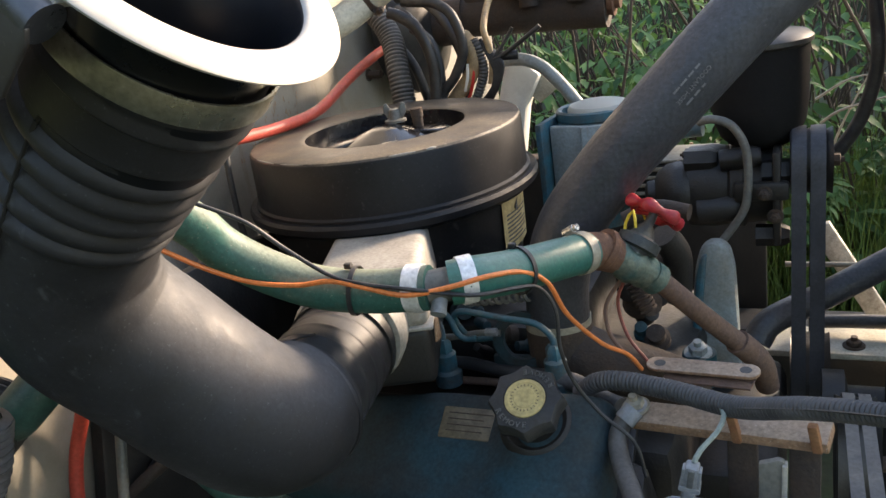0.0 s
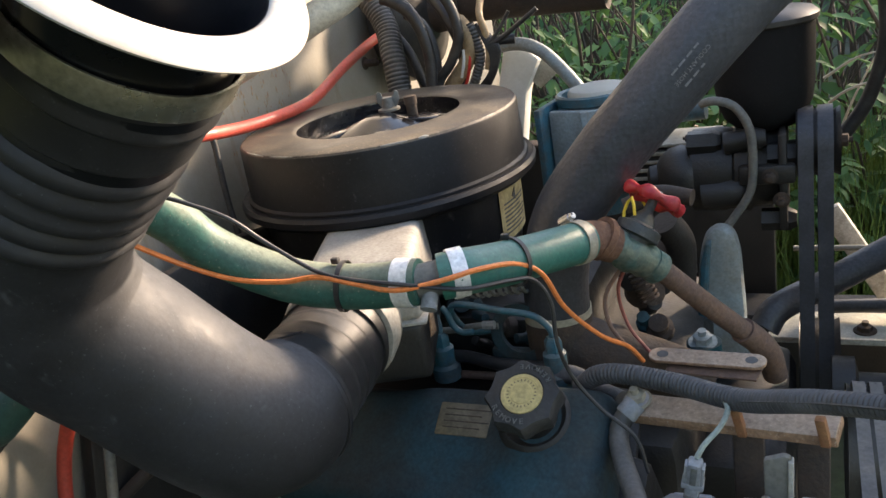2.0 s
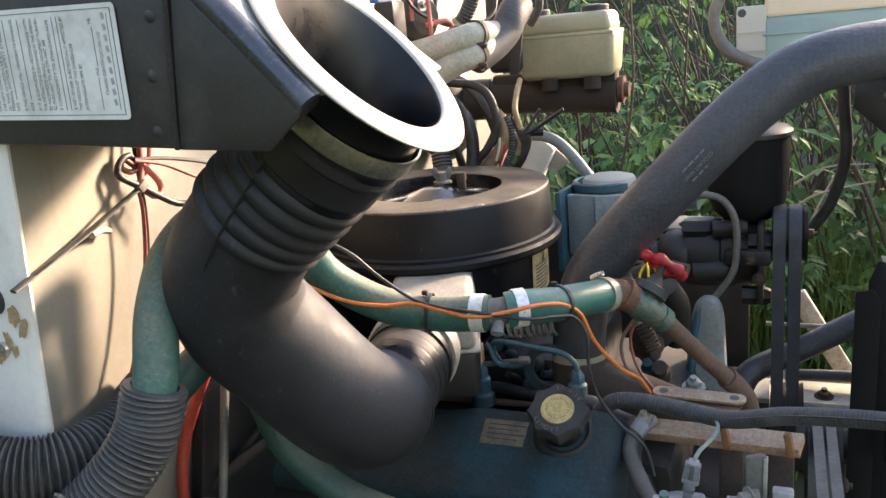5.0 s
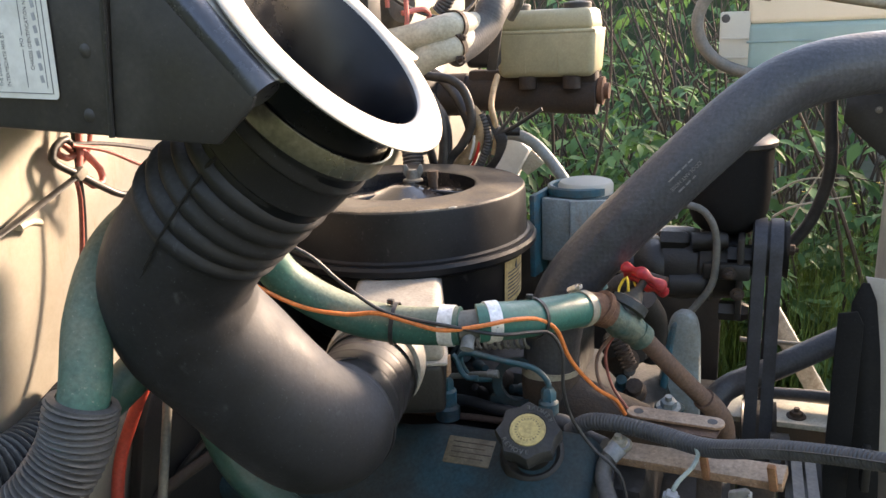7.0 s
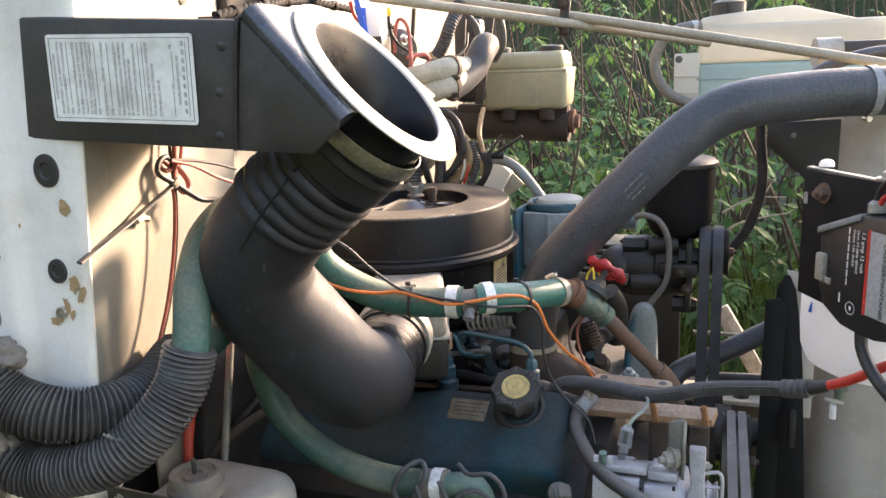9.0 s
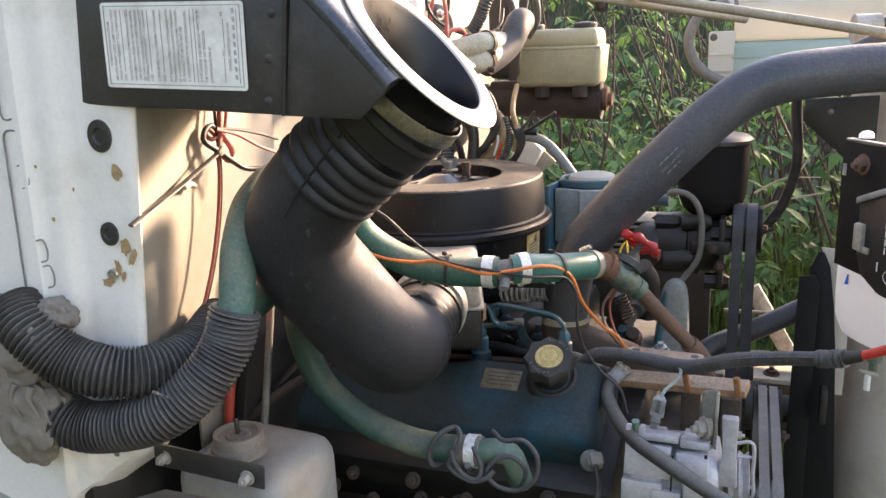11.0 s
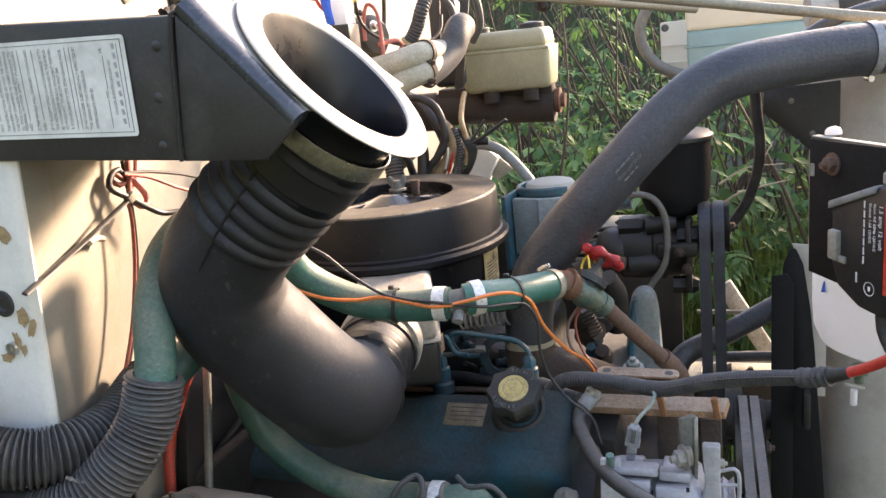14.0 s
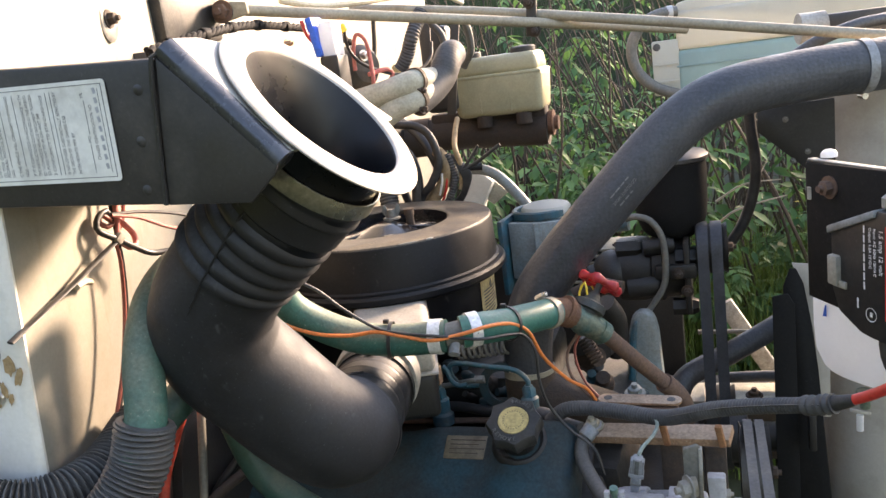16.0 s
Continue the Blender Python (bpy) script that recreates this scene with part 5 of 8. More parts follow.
heater_hose_lower()
wire("hose_loop_wire", [(-0.318, 0.61, 0.872), (-0.326, 0.572, 0.880), (-0.330, 0.566, 0.904), (-0.316, 0.574, 0.930), (-0.296, 0.590, 0.938), (-0.283, 0.576, 0.928), (-0.291, 0.566, 0.905), (-0.300, 0.566, 0.888), (-0.286, 0.566, 0.874), (-0.262, 0.566, 0.867), (-0.242, 0.568, 0.874), (-0.232, 0.575, 0.884)], 0.0042, M_LOOMDARK, "grey wire looped round the lower hose")
wire("hose_loop_wire", [(-0.295, 0.564, 0.915), (-0.287, 0.562, 0.892), (-0.272, 0.564, 0.874), (-0.255, 0.566, 0.872), (-0.250, 0.570, 0.890), (-0.262, 0.572, 0.920)], 0.0036, M_LOOMDARK, "thin grey wire twisted over the hose clamp")
wire("hose_loop_wire", [(-0.240, 0.60, 0.935), (-0.217, 0.578, 0.934), (-0.185, 0.574, 0.940), (-0.166, 0.575, 0.916), (-0.170, 0.575, 0.880), (-0.197, 0.574, 0.858), (-0.227, 0.574, 0.860), (-0.244, 0.576, 0.878), (-0.230, 0.578, 0.900), (-0.206, 0.580, 0.908), (-0.186, 0.582, 0.890), (-0.192, 0.585, 0.862), (-0.21, 0.60, 0.84)], 0.0036, M_LOOMDARK, "grey wire coiled beside the lower hose elbow")


# ---- fuel lines and engine top ----
def injector(x, y, z, pts, label):
    e = thing("fuel_injector", (x, y, z - 0.03), label, "injector", group="fuel injectors")
    m = Matrix.Translation((x, y, z - 0.045))
    part("body", lathe([(0, 0), (0.019, 0), (0.019, 0.018), (0.014, 0.022), (0.014, 0.044), (0.010, 0.048), (0, 0.048)], 22, m), M_BLUELINE, e)
    part("union_nut", lathe([(0, 0.046), (0.011, 0.046), (0.011, 0.060), (0.007, 0.066), (0, 0.066)], 6, m), M_BLUELINE, e)
    part("line", sweep([(x, y, z + 0.018)] + pts, 0.0042, 10, 0.005), M_BLUELINE, e, "teal painted steel fuel line")
    return e


injector(-0.352, 0.89, 0.965, [(-0.355, 0.895, 1.0), (-0.37, 0.91, 1.015), (-0.40, 0.93, 1.008), (-0.43, 0.95, 0.99)], "teal painted fuel injector with a curved line")
injector(-0.188, 0.855, 0.985, [(-0.19, 0.857, 1.015), (-0.21, 0.86, 1.030), (-0.25, 0.86, 1.036), (-0.31, 0.87, 1.038), (-0.325, 0.88, 1.02), (-0.315, 0.90, 0.985), (-0.28, 0.91, 0.982)], "teal painted fuel injector beside the oil cap")


def lifting_eye():
    e = thing("lifting_eye", (-0.24, 0.91, 0.93), "teal painted lifting eye bracket", "lifting eye")
    bm = lathe([(0.026, -0.004), (0.040, -0.004), (0.040, 0.004), (0.026, 0.004)], 32, axis_pose((-0.243, 0.90, 0.985), (0, -1, 0.1)), closed=True)
    box((0.09, 0.010, 0.03), Matrix.Translation((-0.243, 0.905, 0.945)), 0.003, bm)
    part("plate", bm, M_BLUE, e)
    return e


lifting_eye()
wire("fuel_return_hose", [(-0.46, 0.92, 0.93), (-0.40, 0.91, 0.935), (-0.33, 0.90, 0.946), (-0.27, 0.885, 0.946), (-0.2, 0.875, 0.95)], 0.0085, M_RUBBER, "black rubber fuel return hose along the engine", "hose", 14)
wire("fuel_line", [(-0.427, 0.895, 0.979), (-0.392, 0.895, 0.984), (-0.341, 0.895, 0.987), (-0.299, 0.895, 0.995), (-0.271, 0.895, 0.996)], 0.0044, M_TUBE, "grey-teal steel fuel line across the engine", "fuel line", 10)
wire("fuel_line", [(-0.44, 0.91, 0.912), (-0.36, 0.90, 0.918), (-0.28, 0.885, 0.928), (-0.22, 0.87, 0.934)], 0.0055, M_PIPERUST, "brown stained steel line under the injectors", "fuel line", 10)
wire("fuel_line", [(-0.334, 0.872, 1.032), (-0.328, 0.872, 1.025), (-0.322, 0.872, 1.007), (-0.312, 0.872, 0.998), (-0.296, 0.872, 0.999)], 0.004, M_BLUELINE, "bent teal steel fuel line behind the cap", "fuel line", 10)
wire("line_clip", [(-0.280, 0.870, 1.010), (-0.265, 0.870, 1.011)], 0.0055, M_ALUGREY, "small steel line clip", "clip", 8)
wire("breather_hose", [(-0.20, 0.85, 0.955), (-0.167, 0.85, 0.958), (-0.135, 0.835, 0.950), (-0.102, 0.812, 0.952)], 0.0115, M_LOOMDARK, "short black ribbed breather hose", "hose", 16)


def spring(name, a, b, r, turns, label, wire_r=0.0022, material=M_ALUGREY):
    a, b = Vector(a), Vector(b)
    m = axis_pose(a, b - a)
    n = turns * 14
    pts = [m @ Vector((r * math.cos(2 * math.pi * k / 14), r * math.sin(2 * math.pi * k / 14), (b - a).length * k / n)) for k in range(n + 1)]
    return tagged(link(name, sweep(pts, wire_r, 6, 0.02), material), label, "spring")


spring("throttle_spring", (-0.315, 0.90, 1.045), (-0.225, 0.90, 1.056), 0.012, 9, "dark steel coil throttle return spring", 0.0028, M_TUBE)
spring("return_spring", (-0.115, 0.99, 1.035), (-0.095, 0.985, 0.99), 0.011, 8, "dark steel return spring", 0.002, M_DARKRUST)


def linkage():
    e = thing("throttle_linkage", (-0.30, 0.90, 1.06), "oily black throttle linkage under the green hose", "linkage")
    part("lever", slab([(0, 0), (0.10, 0.005), (0.12, 0.02), (0.10, 0.03), (0.02, 0.03)], 0.005, pose(-0.33, 0.89, 1.065, 90), 0.001), M_BLOCK, e)
    part("pivot", hexbolt((-0.32, 0.885, 1.078), (0, -1, 0), 0.008, 0.008), M_STEEL, e)
    part("rod", sweep([(-0.33, 0.885, 1.065), (-0.26, 0.88, 1.085), (-0.21, 0.88, 1.082)], 0.003, 8), M_STEEL, e)
    return e


linkage()


# ---- rusty bracket, cables and alternator ----
def bracket():
    e = thing("accessory_bracket", (0.01, 0.77, 0.94), "rusty steel accessory bracket bar with two tabs", "bracket")
    a, b = Vector((-0.093, 0.792, 0.9615)), Vector((0.112, 0.744, 0.9855))
    d = (b - a).normalized()
    nrm = Vector((0.0, -0.22, 0.97))
    nrm = (nrm - d * nrm.dot(d)).normalized()
    w = nrm.cross(d)
    m = Matrix(((*d, 0), (*w, 0), (*nrm, 0), (0, 0, 0, 1))).transposed()
    m.translation = (a + b) / 2
    L = (b - a).length
    part("bar", box((L, 0.033, 0.013), m @ Matrix.Translation((0, 0, -0.004)), 0.002), M_RUST, e)
    part("lip", box((L * 0.9, 0.006, 0.012), m @ Matrix.Translation((-0.006, -0.008, -0.009)), 0.002), M_DARKRUST, e)
    for k in (0.60, 0.955):
        part("tab", box((0.009, 0.008, 0.034), m @ Matrix.Translation((L * (k - 0.5), -0.0165, 0.009)), 0.0015), M_TABRUST, e, "orange-brown rusted upright tab")
    part("bolt", hexbolt(m @ Vector((-L / 2 + 0.014, 0.002, 0.0055)), nrm, 0.0105, 0.010), M_ROD, e, "rust-stained bolt head")
    part("lug", lathe([(0.006, 0), (0.013, 0), (0.013, 0.0025), (0.006, 0.0025)], 24, m @ Matrix.Translation((-L / 2 + 0.014, 0.002, 0.006))), M_ALU, e, "crimped cable lug")
    part("upright", box((0.03, 0.02, 0.10), Matrix.Translation((0.03, 0.785, 0.90)), 0.003), M_DARKRUST, e)
    part("upright", box((0.03, 0.02, 0.12), Matrix.Translation((0.09, 0.78, 0.89)), 0.003), M_DARKRUST, e)
    return e


bracket()


def link_plate():
    e = thing("link_plate", (-0.02, 0.895, 0.955), "flat rusty steel link plate with two holes", "link plate")
    m = Matrix.Translation((-0.021, 0.893, 0.962)) @ Matrix.Rotation(radians(-3), 4, "Z") @ Matrix.Rotation(radians(5), 4, "X")
    part("plate", slab(round_poly(0.130, 0.027, 0.0130, 8), 0.0045, m, 0.0012), M_RUST, e)
    part("base_plate", slab([(-0.050, -0.017), (0.050, -0.020), (0.056, 0.012), (-0.045, 0.014)], 0.003, m @ Matrix.Translation((0.006, -0.004, -0.0075)), 0.001), M_PIPERUST, e, "tan-brown plate beneath the link")
    for x in (-0.049, 0.049):
        part("hole", lathe([(0, 0.0049), (0.0065, 0.0049), (0.0068, 0.0046)], 20, m @ Matrix.Translation((x, 0, 0))), M_INK, e)
    return e


link_plate()


def loom():
    e = thing("wiring_loom", (0.05, 0.72, 1.0), "grey corrugated wiring loom with a taped end and red cable", "wiring loom")
    pts = [(-0.150, 0.82, 0.962), (-0.125, 0.81, 0.985), (-0.09, 0.80, 0.994), (-0.034, 0.78, 0.998), (0.029, 0.74, 1.01), (0.092, 0.68, 1.052), (0.150, 0.635, 1.079), (0.203, 0.592, 1.101)]
    part("sleeve", sweep(pts, lambda s, f: 0.0108 - 0.0022 * max(0.0, (f - 0.45) / 0.55), 22, 0.0012, ring=ribs(0.0046, 0.0013)), M_LOOMDARK, e)
    part("tape", sweep([(0.190, 0.602, 1.096), (0.203, 0.592, 1.101), (0.218, 0.582, 1.108)], 0.0112, 18, 0.004, ring=lambda s: 0.001 * math.sin(s * 700)), M_LOOMDARK, e, "wrapped grey tape")
    part("heat_shrink", sweep([(0.214, 0.585, 1.106), (0.236, 0.572, 1.117)], lambda s, f: 0.0095 - 0.003 * f, 16), M_WIRE, e)
    part("red_cable", sweep([(0.230, 0.575, 1.114), (0.256, 0.562, 1.13), (0.29, 0.54, 1.16), (0.34, 0.51, 1.20)], 0.0058, 14), M_REDCABLE, e, "bright red battery cable")
    part("split_edge", sweep([(x, y - 0.012, z + 0.006) for x, y, z in pts[4:]], 0.0012, 6), M_LOOM, e)
    return e


loom()


def cable():
    e = thing("battery_cable", (0.0, 0.66, 0.90), "thick grey battery cable bolted to the rusty bracket", "cable")
    part("cable", sweep([(-0.084, 0.777, 0.968), (-0.093, 0.768, 0.957), (-0.095, 0.752, 0.942), (-0.075, 0.70, 0.936), (-0.038, 0.62, 0.942), (0.014, 0.577, 0.934), (0.066, 0.555, 0.917), (0.12, 0.54, 0.895)], 0.0105, 18), M_LOOM, e)
    part("ferrule", sweep([(-0.080, 0.780, 0.972), (-0.090, 0.770, 0.962)], 0.0118, 16), M_ALUGREY, e, "crimped steel ferrule")
    return e


cable()


def plug():
    e = thing("wiring_connector", (-0.012, 0.675, 0.93), "grey two-pin wiring connector with a green-grey lead", "connector")
    m = pose(-0.0085, 0.674, 0.972, 8, 9, 0)
    part("shell", box((0.013, 0.014, 0.030), m, 0.0025), M_ALUGREY, e)
    part("collar", box((0.020, 0.016, 0.006), m @ Matrix.Translation((0, 0, -0.012)), 0.0015), M_ALUGREY, e)
    for x in (-0.0075, 0.0075):
        part("side_clip", box((0.003, 0.010, 0.022), m @ Matrix.Translation((x, -0.001, 0.001)), 0.001), M_ALUGREY, e)
    part("latch", box((0.006, 0.004, 0.022), m @ Matrix.Translation((0, -0.008, 0.004)), 0.001), M_TUBE, e)
    part("boot", box((0.012, 0.013, 0.032), m @ Matrix.Translation((0, 0, -0.031)), 0.003), M_ALUGREY, e)
    part("boot_rib", box((0.014, 0.015, 0.003), m @ Matrix.Translation((0, 0, -0.026)), 0.001), M_TUBE, e)
    part("lead", sweep([(-0.006, 0.675, 0.986), (-0.001, 0.688, 0.992), (0.012, 0.712, 0.998), (0.017, 0.732, 1.004), (0.010, 0.748, 1.008), (-0.004, 0.762, 1.010)], 0.0026, 8), M_WIREGREY, e)
    return e


plug()


def alternator():
    e = thing("alternator", (0.02, 0.64, 0.78), "cast aluminium alternator with ribbed housing", "alternator")
    m = axis_pose((-0.050, 0.668, 0.868), (1, 0.0, 0.05))
    part("rear_housing", lathe([(0, 0), (0.045, 0), (0.058, 0.006), (0.064, 0.016), (0.064, 0.055), (0, 0.055)], 40, m), M_ALU, e)
    part("stator_ring", lathe([(0.0, 0.056), (0.0605, 0.056), (0.0605, 0.082), (0, 0.082)], 40, m), M_ALUGREY, e)
    part("front_housing", lathe([(0, 0.083), (0.065, 0.083), (0.065, 0.118), (0.056, 0.130), (0.03, 0.135), (0, 0.135)], 40, m), M_ALU, e)
    for k in range(14):
        a = 2 * math.pi * k / 14
        part("vent_rib", box((0.004, 0.012, 0.034), m @ Matrix.Translation((0.063 * math.cos(a), 0.063 * math.sin(a), 0.036)) @ Matrix.Rotation(a, 4, "Z"), 0.001), M_ALU, e)
    # squared castings on the near side
    for x, y, z, sx, sy, sz, tilt in ((-0.016, 0.624, 0.912, 0.064, 0.030, 0.046, -16), (-0.022, 0.610, 0.868, 0.056, 0.030, 0.040, -6), (0.012, 0.606, 0.862, 0.040, 0.030, 0.036, -6), (0.044, 0.622, 0.914, 0.044, 0.032, 0.034, -14), (0.050, 0.606, 0.872, 0.030, 0.028, 0.044, -6), (-0.004, 0.640, 0.942, 0.058, 0.034, 0.010, -12), (0.046, 0.640, 0.938, 0.040, 0.030, 0.012, -12)):
        part("cast_block", box((sx, sy, sz), pose(x, y, z, tilt, 0, 0), 0.003), M_ALU, e)
    for x, z in ((-0.045, 0.951), (-0.026, 0.952)):
        part("terminal_post", box((0.007, 0.012, 0.014), pose(x, 0.632, z, -12), 0.001), M_ALU, e)
    part("terminal", lathe([(0, 0), (0.004, 0), (0.004, 0.014), (0.0055, 0.015), (0.0055, 0.022), (0, 0.023)], 12, axis_pose((-0.035, 0.630, 0.946), (0, -0.2, 1))), M_BRASSGREEN, e, "green corroded terminal")
    part("slot", box((0.004, 0.004, 0.005), pose(0.062, 0.607, 0.936, -14), 0), M_SEAM, e)
    part("groove", box((0.0022, 0.003, 0.050), pose(0.018, 0.6045, 0.905, -16), 0), M_SEAM, e)
    ear = Matrix(((1, 0, 0, 0), (0, 0, 1, 0.622), (0, 1, 0, 0), (0, 0, 0, 1)))
    part("ear", slab([(0.080, 0.989), (0.102, 0.989), (0.101, 0.935), (0.104, 0.885), (0.070, 0.885), (0.076, 0.905), (0.083, 0.930)], 0.016, ear, 0.003), M_ALU, e, "cast mounting ear")
    part("ear_bolt", hexbolt((0.100, 0.632, 0.962), (1, 0, 0), 0.006, 0.006), M_BOXGREY, e)
    part("adjusting_strap", slab([(0.052, 0.93), (0.070, 0.925), (0.0735, 1.016), (0.068, 1.018), (0.052, 1.012)], 0.007, Matrix.Translation((0, 0.026, 0)) @ ear, 0.002), M_TUBE, e, "slotted grey adjusting strap")
    part("strap_edge", box((0.0045, 0.010, 0.088), pose(0.0725, 0.650, 0.970, 0, 1, 0), 0.001), M_BOXGREY, e)
    part("strap_nut", hexbolt((0.058, 0.642, 0.962), (-0.9, -0.5, 0), 0.011, 0.012), M_BOXGREY, e, "dull hex nut and stud")
    part("spacer", lathe([(0, 0), (0.013, 0), (0.013, 0.006), (0, 0.006)], 20, axis_pose((0.060, 0.646, 0.962), (1, 0.3, 0))), M_ROD, e)
    for pts in ([(0.100, 0.64, 0.946), (0.122, 0.640, 0.947), (0.1235, 0.640, 0.90), (0.1245, 0.640, 0.866), (0.100, 0.64, 0.858)], [(0.100, 0.642, 0.925), (0.122, 0.642, 0.926)], [(0.100, 0.642, 0.878), (0.123, 0.642, 0.880)]):
        part("wire_guard", sweep(pts, 0.0026, 8, 0.006), M_ALU, e)
    part("pulley", lathe([(0, 0.142), (0.034, 0.142), (0.040, 0.144), (0.034, 0.150), (0.040, 0.157), (0.034, 0.163), (0.040, 0.170), (0, 0.172)], 36, m), M_ALU, e)
    return e


alternator()


def belt(y1, z1, r1, y2, z2, r2, x, w, label):
    """A V-belt loop over two pulleys whose shafts run along x."""
    e = thing("drive_belt", (x, y2, z2 - r2), label, "drive belt", group="drive belts")
    a, b = np.array([y1, z1]), np.array([y2, z2])
    d = (b - a) / np.linalg.norm(b - a)
    n = np.array([-d[1], d[0]])
    if n[0] > 0:
        n = -n
    prof = []
    for k in range(13):
        t = math.pi * k / 12
        prof.append(a + r1 * (n * math.cos(t) - d * math.sin(t)))
    for k in range(13):
        t = math.pi * k / 12
        prof.append(b + r2 * (-n * math.cos(t) + d * math.sin(t)))
    c = (a + b) / 2
    bm = bmesh.new()
    rings = []
    for q in prof:
        o = q - c
        o = o / np.linalg.norm(o)
        i = q - 0.010 * o
        rings.append([bm.verts.new((x - w / 2, *q)), bm.verts.new((x + w / 2, *q)), bm.verts.new((x + w * 0.3, *i)), bm.verts.new((x - w * 0.3, *i))])
    for p, q in zip(rings, rings[1:] + rings[:1]):
        for k in range(4):
            bm.faces.new((p[k], p[(k + 1) % 4], q[(k + 1) % 4], q[k]))
    bmesh.ops.recalc_face_normals(bm, faces=bm.faces)
    part("loop", bm, M_BELT, e)
    part("inner_cord", sweep([(x, *(q - 0.012 * (q - c) / np.linalg.norm(q - c))) for q in prof], 0.0025, 6, 0.02), M_WIRE, e)
    return e


for x, lab in ((0.083, "black rubber V-belt on the pump pulley"), (0.1095, "black rubber V-belt beside its twin")):
    belt(1.345, 1.085, 0.055, 1.33, 0.70, 0.09, x, 0.021, lab)
for x in (0.140, 0.158):
    b = belt(0.97, 0.80, 0.085, 0.655, 0.845, 0.038, x, 0.014, "dusty grey V-belt to the alternator")
    for c in b.children:
        c.data.materials[0] = M_BELTGREY


def pulleys():
    e = thing("crank_pulley", (0.10, 1.33, 0.60), "black grooved crank pulley with belts", "pulley")
    for y, z, r, xs in ((1.345, 1.085, 0.046, (0.074, 0.126)), (1.33, 0.70, 0.081, (0.074, 0.126)), (0.97, 0.80, 0.076, (0.130, 0.168))):
        prof = [(0, xs[0] - 0.004), (r + 0.006, xs[0] - 0.004), (r, xs[0] + 0.008), (r + 0.005, (xs[0] + xs[1]) / 2), (r, xs[1] - 0.008), (r + 0.006, xs[1] + 0.004), (0, xs[1] + 0.004)]
        part("pulley", lathe(prof, 44, axis_pose((0, y, z), (1, 0, 0))), M_BLOCK, e)
        part("hub_bolt", hexbolt((xs[1] + 0.004, y, z), (1, 0, 0), 0.010, 0.010), M_DARKRUST, e)
    return e


pulleys()


def steering_pump():
    e = thing("power_steering_pump", (0.0, 1.33, 0.98), "black power steering pump with a round reservoir", "pump")
    part("body", lathe([(0, -0.07), (0.058, -0.07), (0.066, -0.062), (0.068, -0.02), (0.064, 0.0), (0.069, 0.004), (0.069, 0.022), (0.062, 0.028), (0.060, 0.066), (0.052, 0.072), (0, 0.072)], 48, axis_pose((-0.02, 1.36, 1.045), (1, 0, 0))), M_BLOCK, e)
    for a in (20, 80, 140, 200, 260, 320):
        part("pump_bolt", hexbolt((-0.088, 1.36 + 0.052 * math.cos(radians(a)), 1.045 + 0.052 * math.sin(radians(a))), (-1, 0, 0), 0.006, 0.007), M_DARKRUST, e)
    part("nose", lathe([(0, 0), (0.046, 0), (0.050, 0.012), (0.046, 0.030), (0.034, 0.046), (0.022, 0.052), (0.020, 0.064), (0.012, 0.068), (0, 0.068)], 40, axis_pose((-0.085, 1.335, 1.045), (-1, -0.2, 0))), M_BLOCK, e)
    part("bracket", box((0.08, 0.02, 0.03), pose(0.03, 1.29, 1.055, 0, 0, 0), 0.006), M_BLOCK, e)
    part("pump_bolt", hexbolt((0.035, 1.278, 1.055), (0, -1, 0), 0.008, 0.010), M_DARKRUST, e)
    part("pump_bolt", hexbolt((0.05, 1.285, 1.015), (0, -1, 0), 0.008, 0.010), M_DARKRUST, e)
    part("reservoir", lathe([(0.0, 1.100), (0.022, 1.102), (0.044, 1.109), (0.060, 1.124), (0.069, 1.146), (0.0725, 1.175), (0.0735, 1.22), (0.074, 1.268), (0.07, 1.272), (0, 1.272)], 56, Matrix.Translation((0.025, 1.38, 0))), M_SHROUD, e)
    part("lid", lathe([(0.074, 1.262), (0.079, 1.266), (0.079, 1.273), (0.07, 1.281), (0.03, 1.285), (0, 1.285)], 44, Matrix.Translation((0.025, 1.38, 0))), M_SHEET, e, "dusty brown-grey reservoir lid")
    for k, (x, y, z, r, w) in enumerate(((-0.06, 1.30, 1.10, 0.020, 0.05), (0.0, 1.29, 1.10, 0.017, 0.06), (0.055, 1.30, 1.075, 0.022, 0.05), (-0.03, 1.285, 1.02, 0.024, 0.07), (0.045, 1.29, 0.975, 0.018, 0.05))):
        part("casting_lug", lathe([(0, 0), (r, 0), (r, w * 0.8), (r * 0.7, w), (0, w)], 6 + 8 * (k % 2), axis_pose((x - w / 2, y + 0.02, z), (1, 0, 0.1 * (k % 2)))), M_BLOCK, e)
    part("flange", box((0.012, 0.13, 0.15), Matrix.Translation((0.052, 1.35, 1.04)), 0.004), M_BLOCK, e)
    part("pressure_tube", sweep([(-0.058, 1.29, 1.168), (-0.04, 1.28, 1.174), (-0.012, 1.28, 1.164), (0.008, 1.28, 1.13), (0.012, 1.28, 1.08), (0.006, 1.28, 1.03), (-0.022, 1.28, 0.985), (-0.045, 1.275, 0.955), (-0.052, 1.27, 0.92)], 0.0065, 14), M_TUBE, e, "grey steel pressure tube")
    return e


steering_pump()


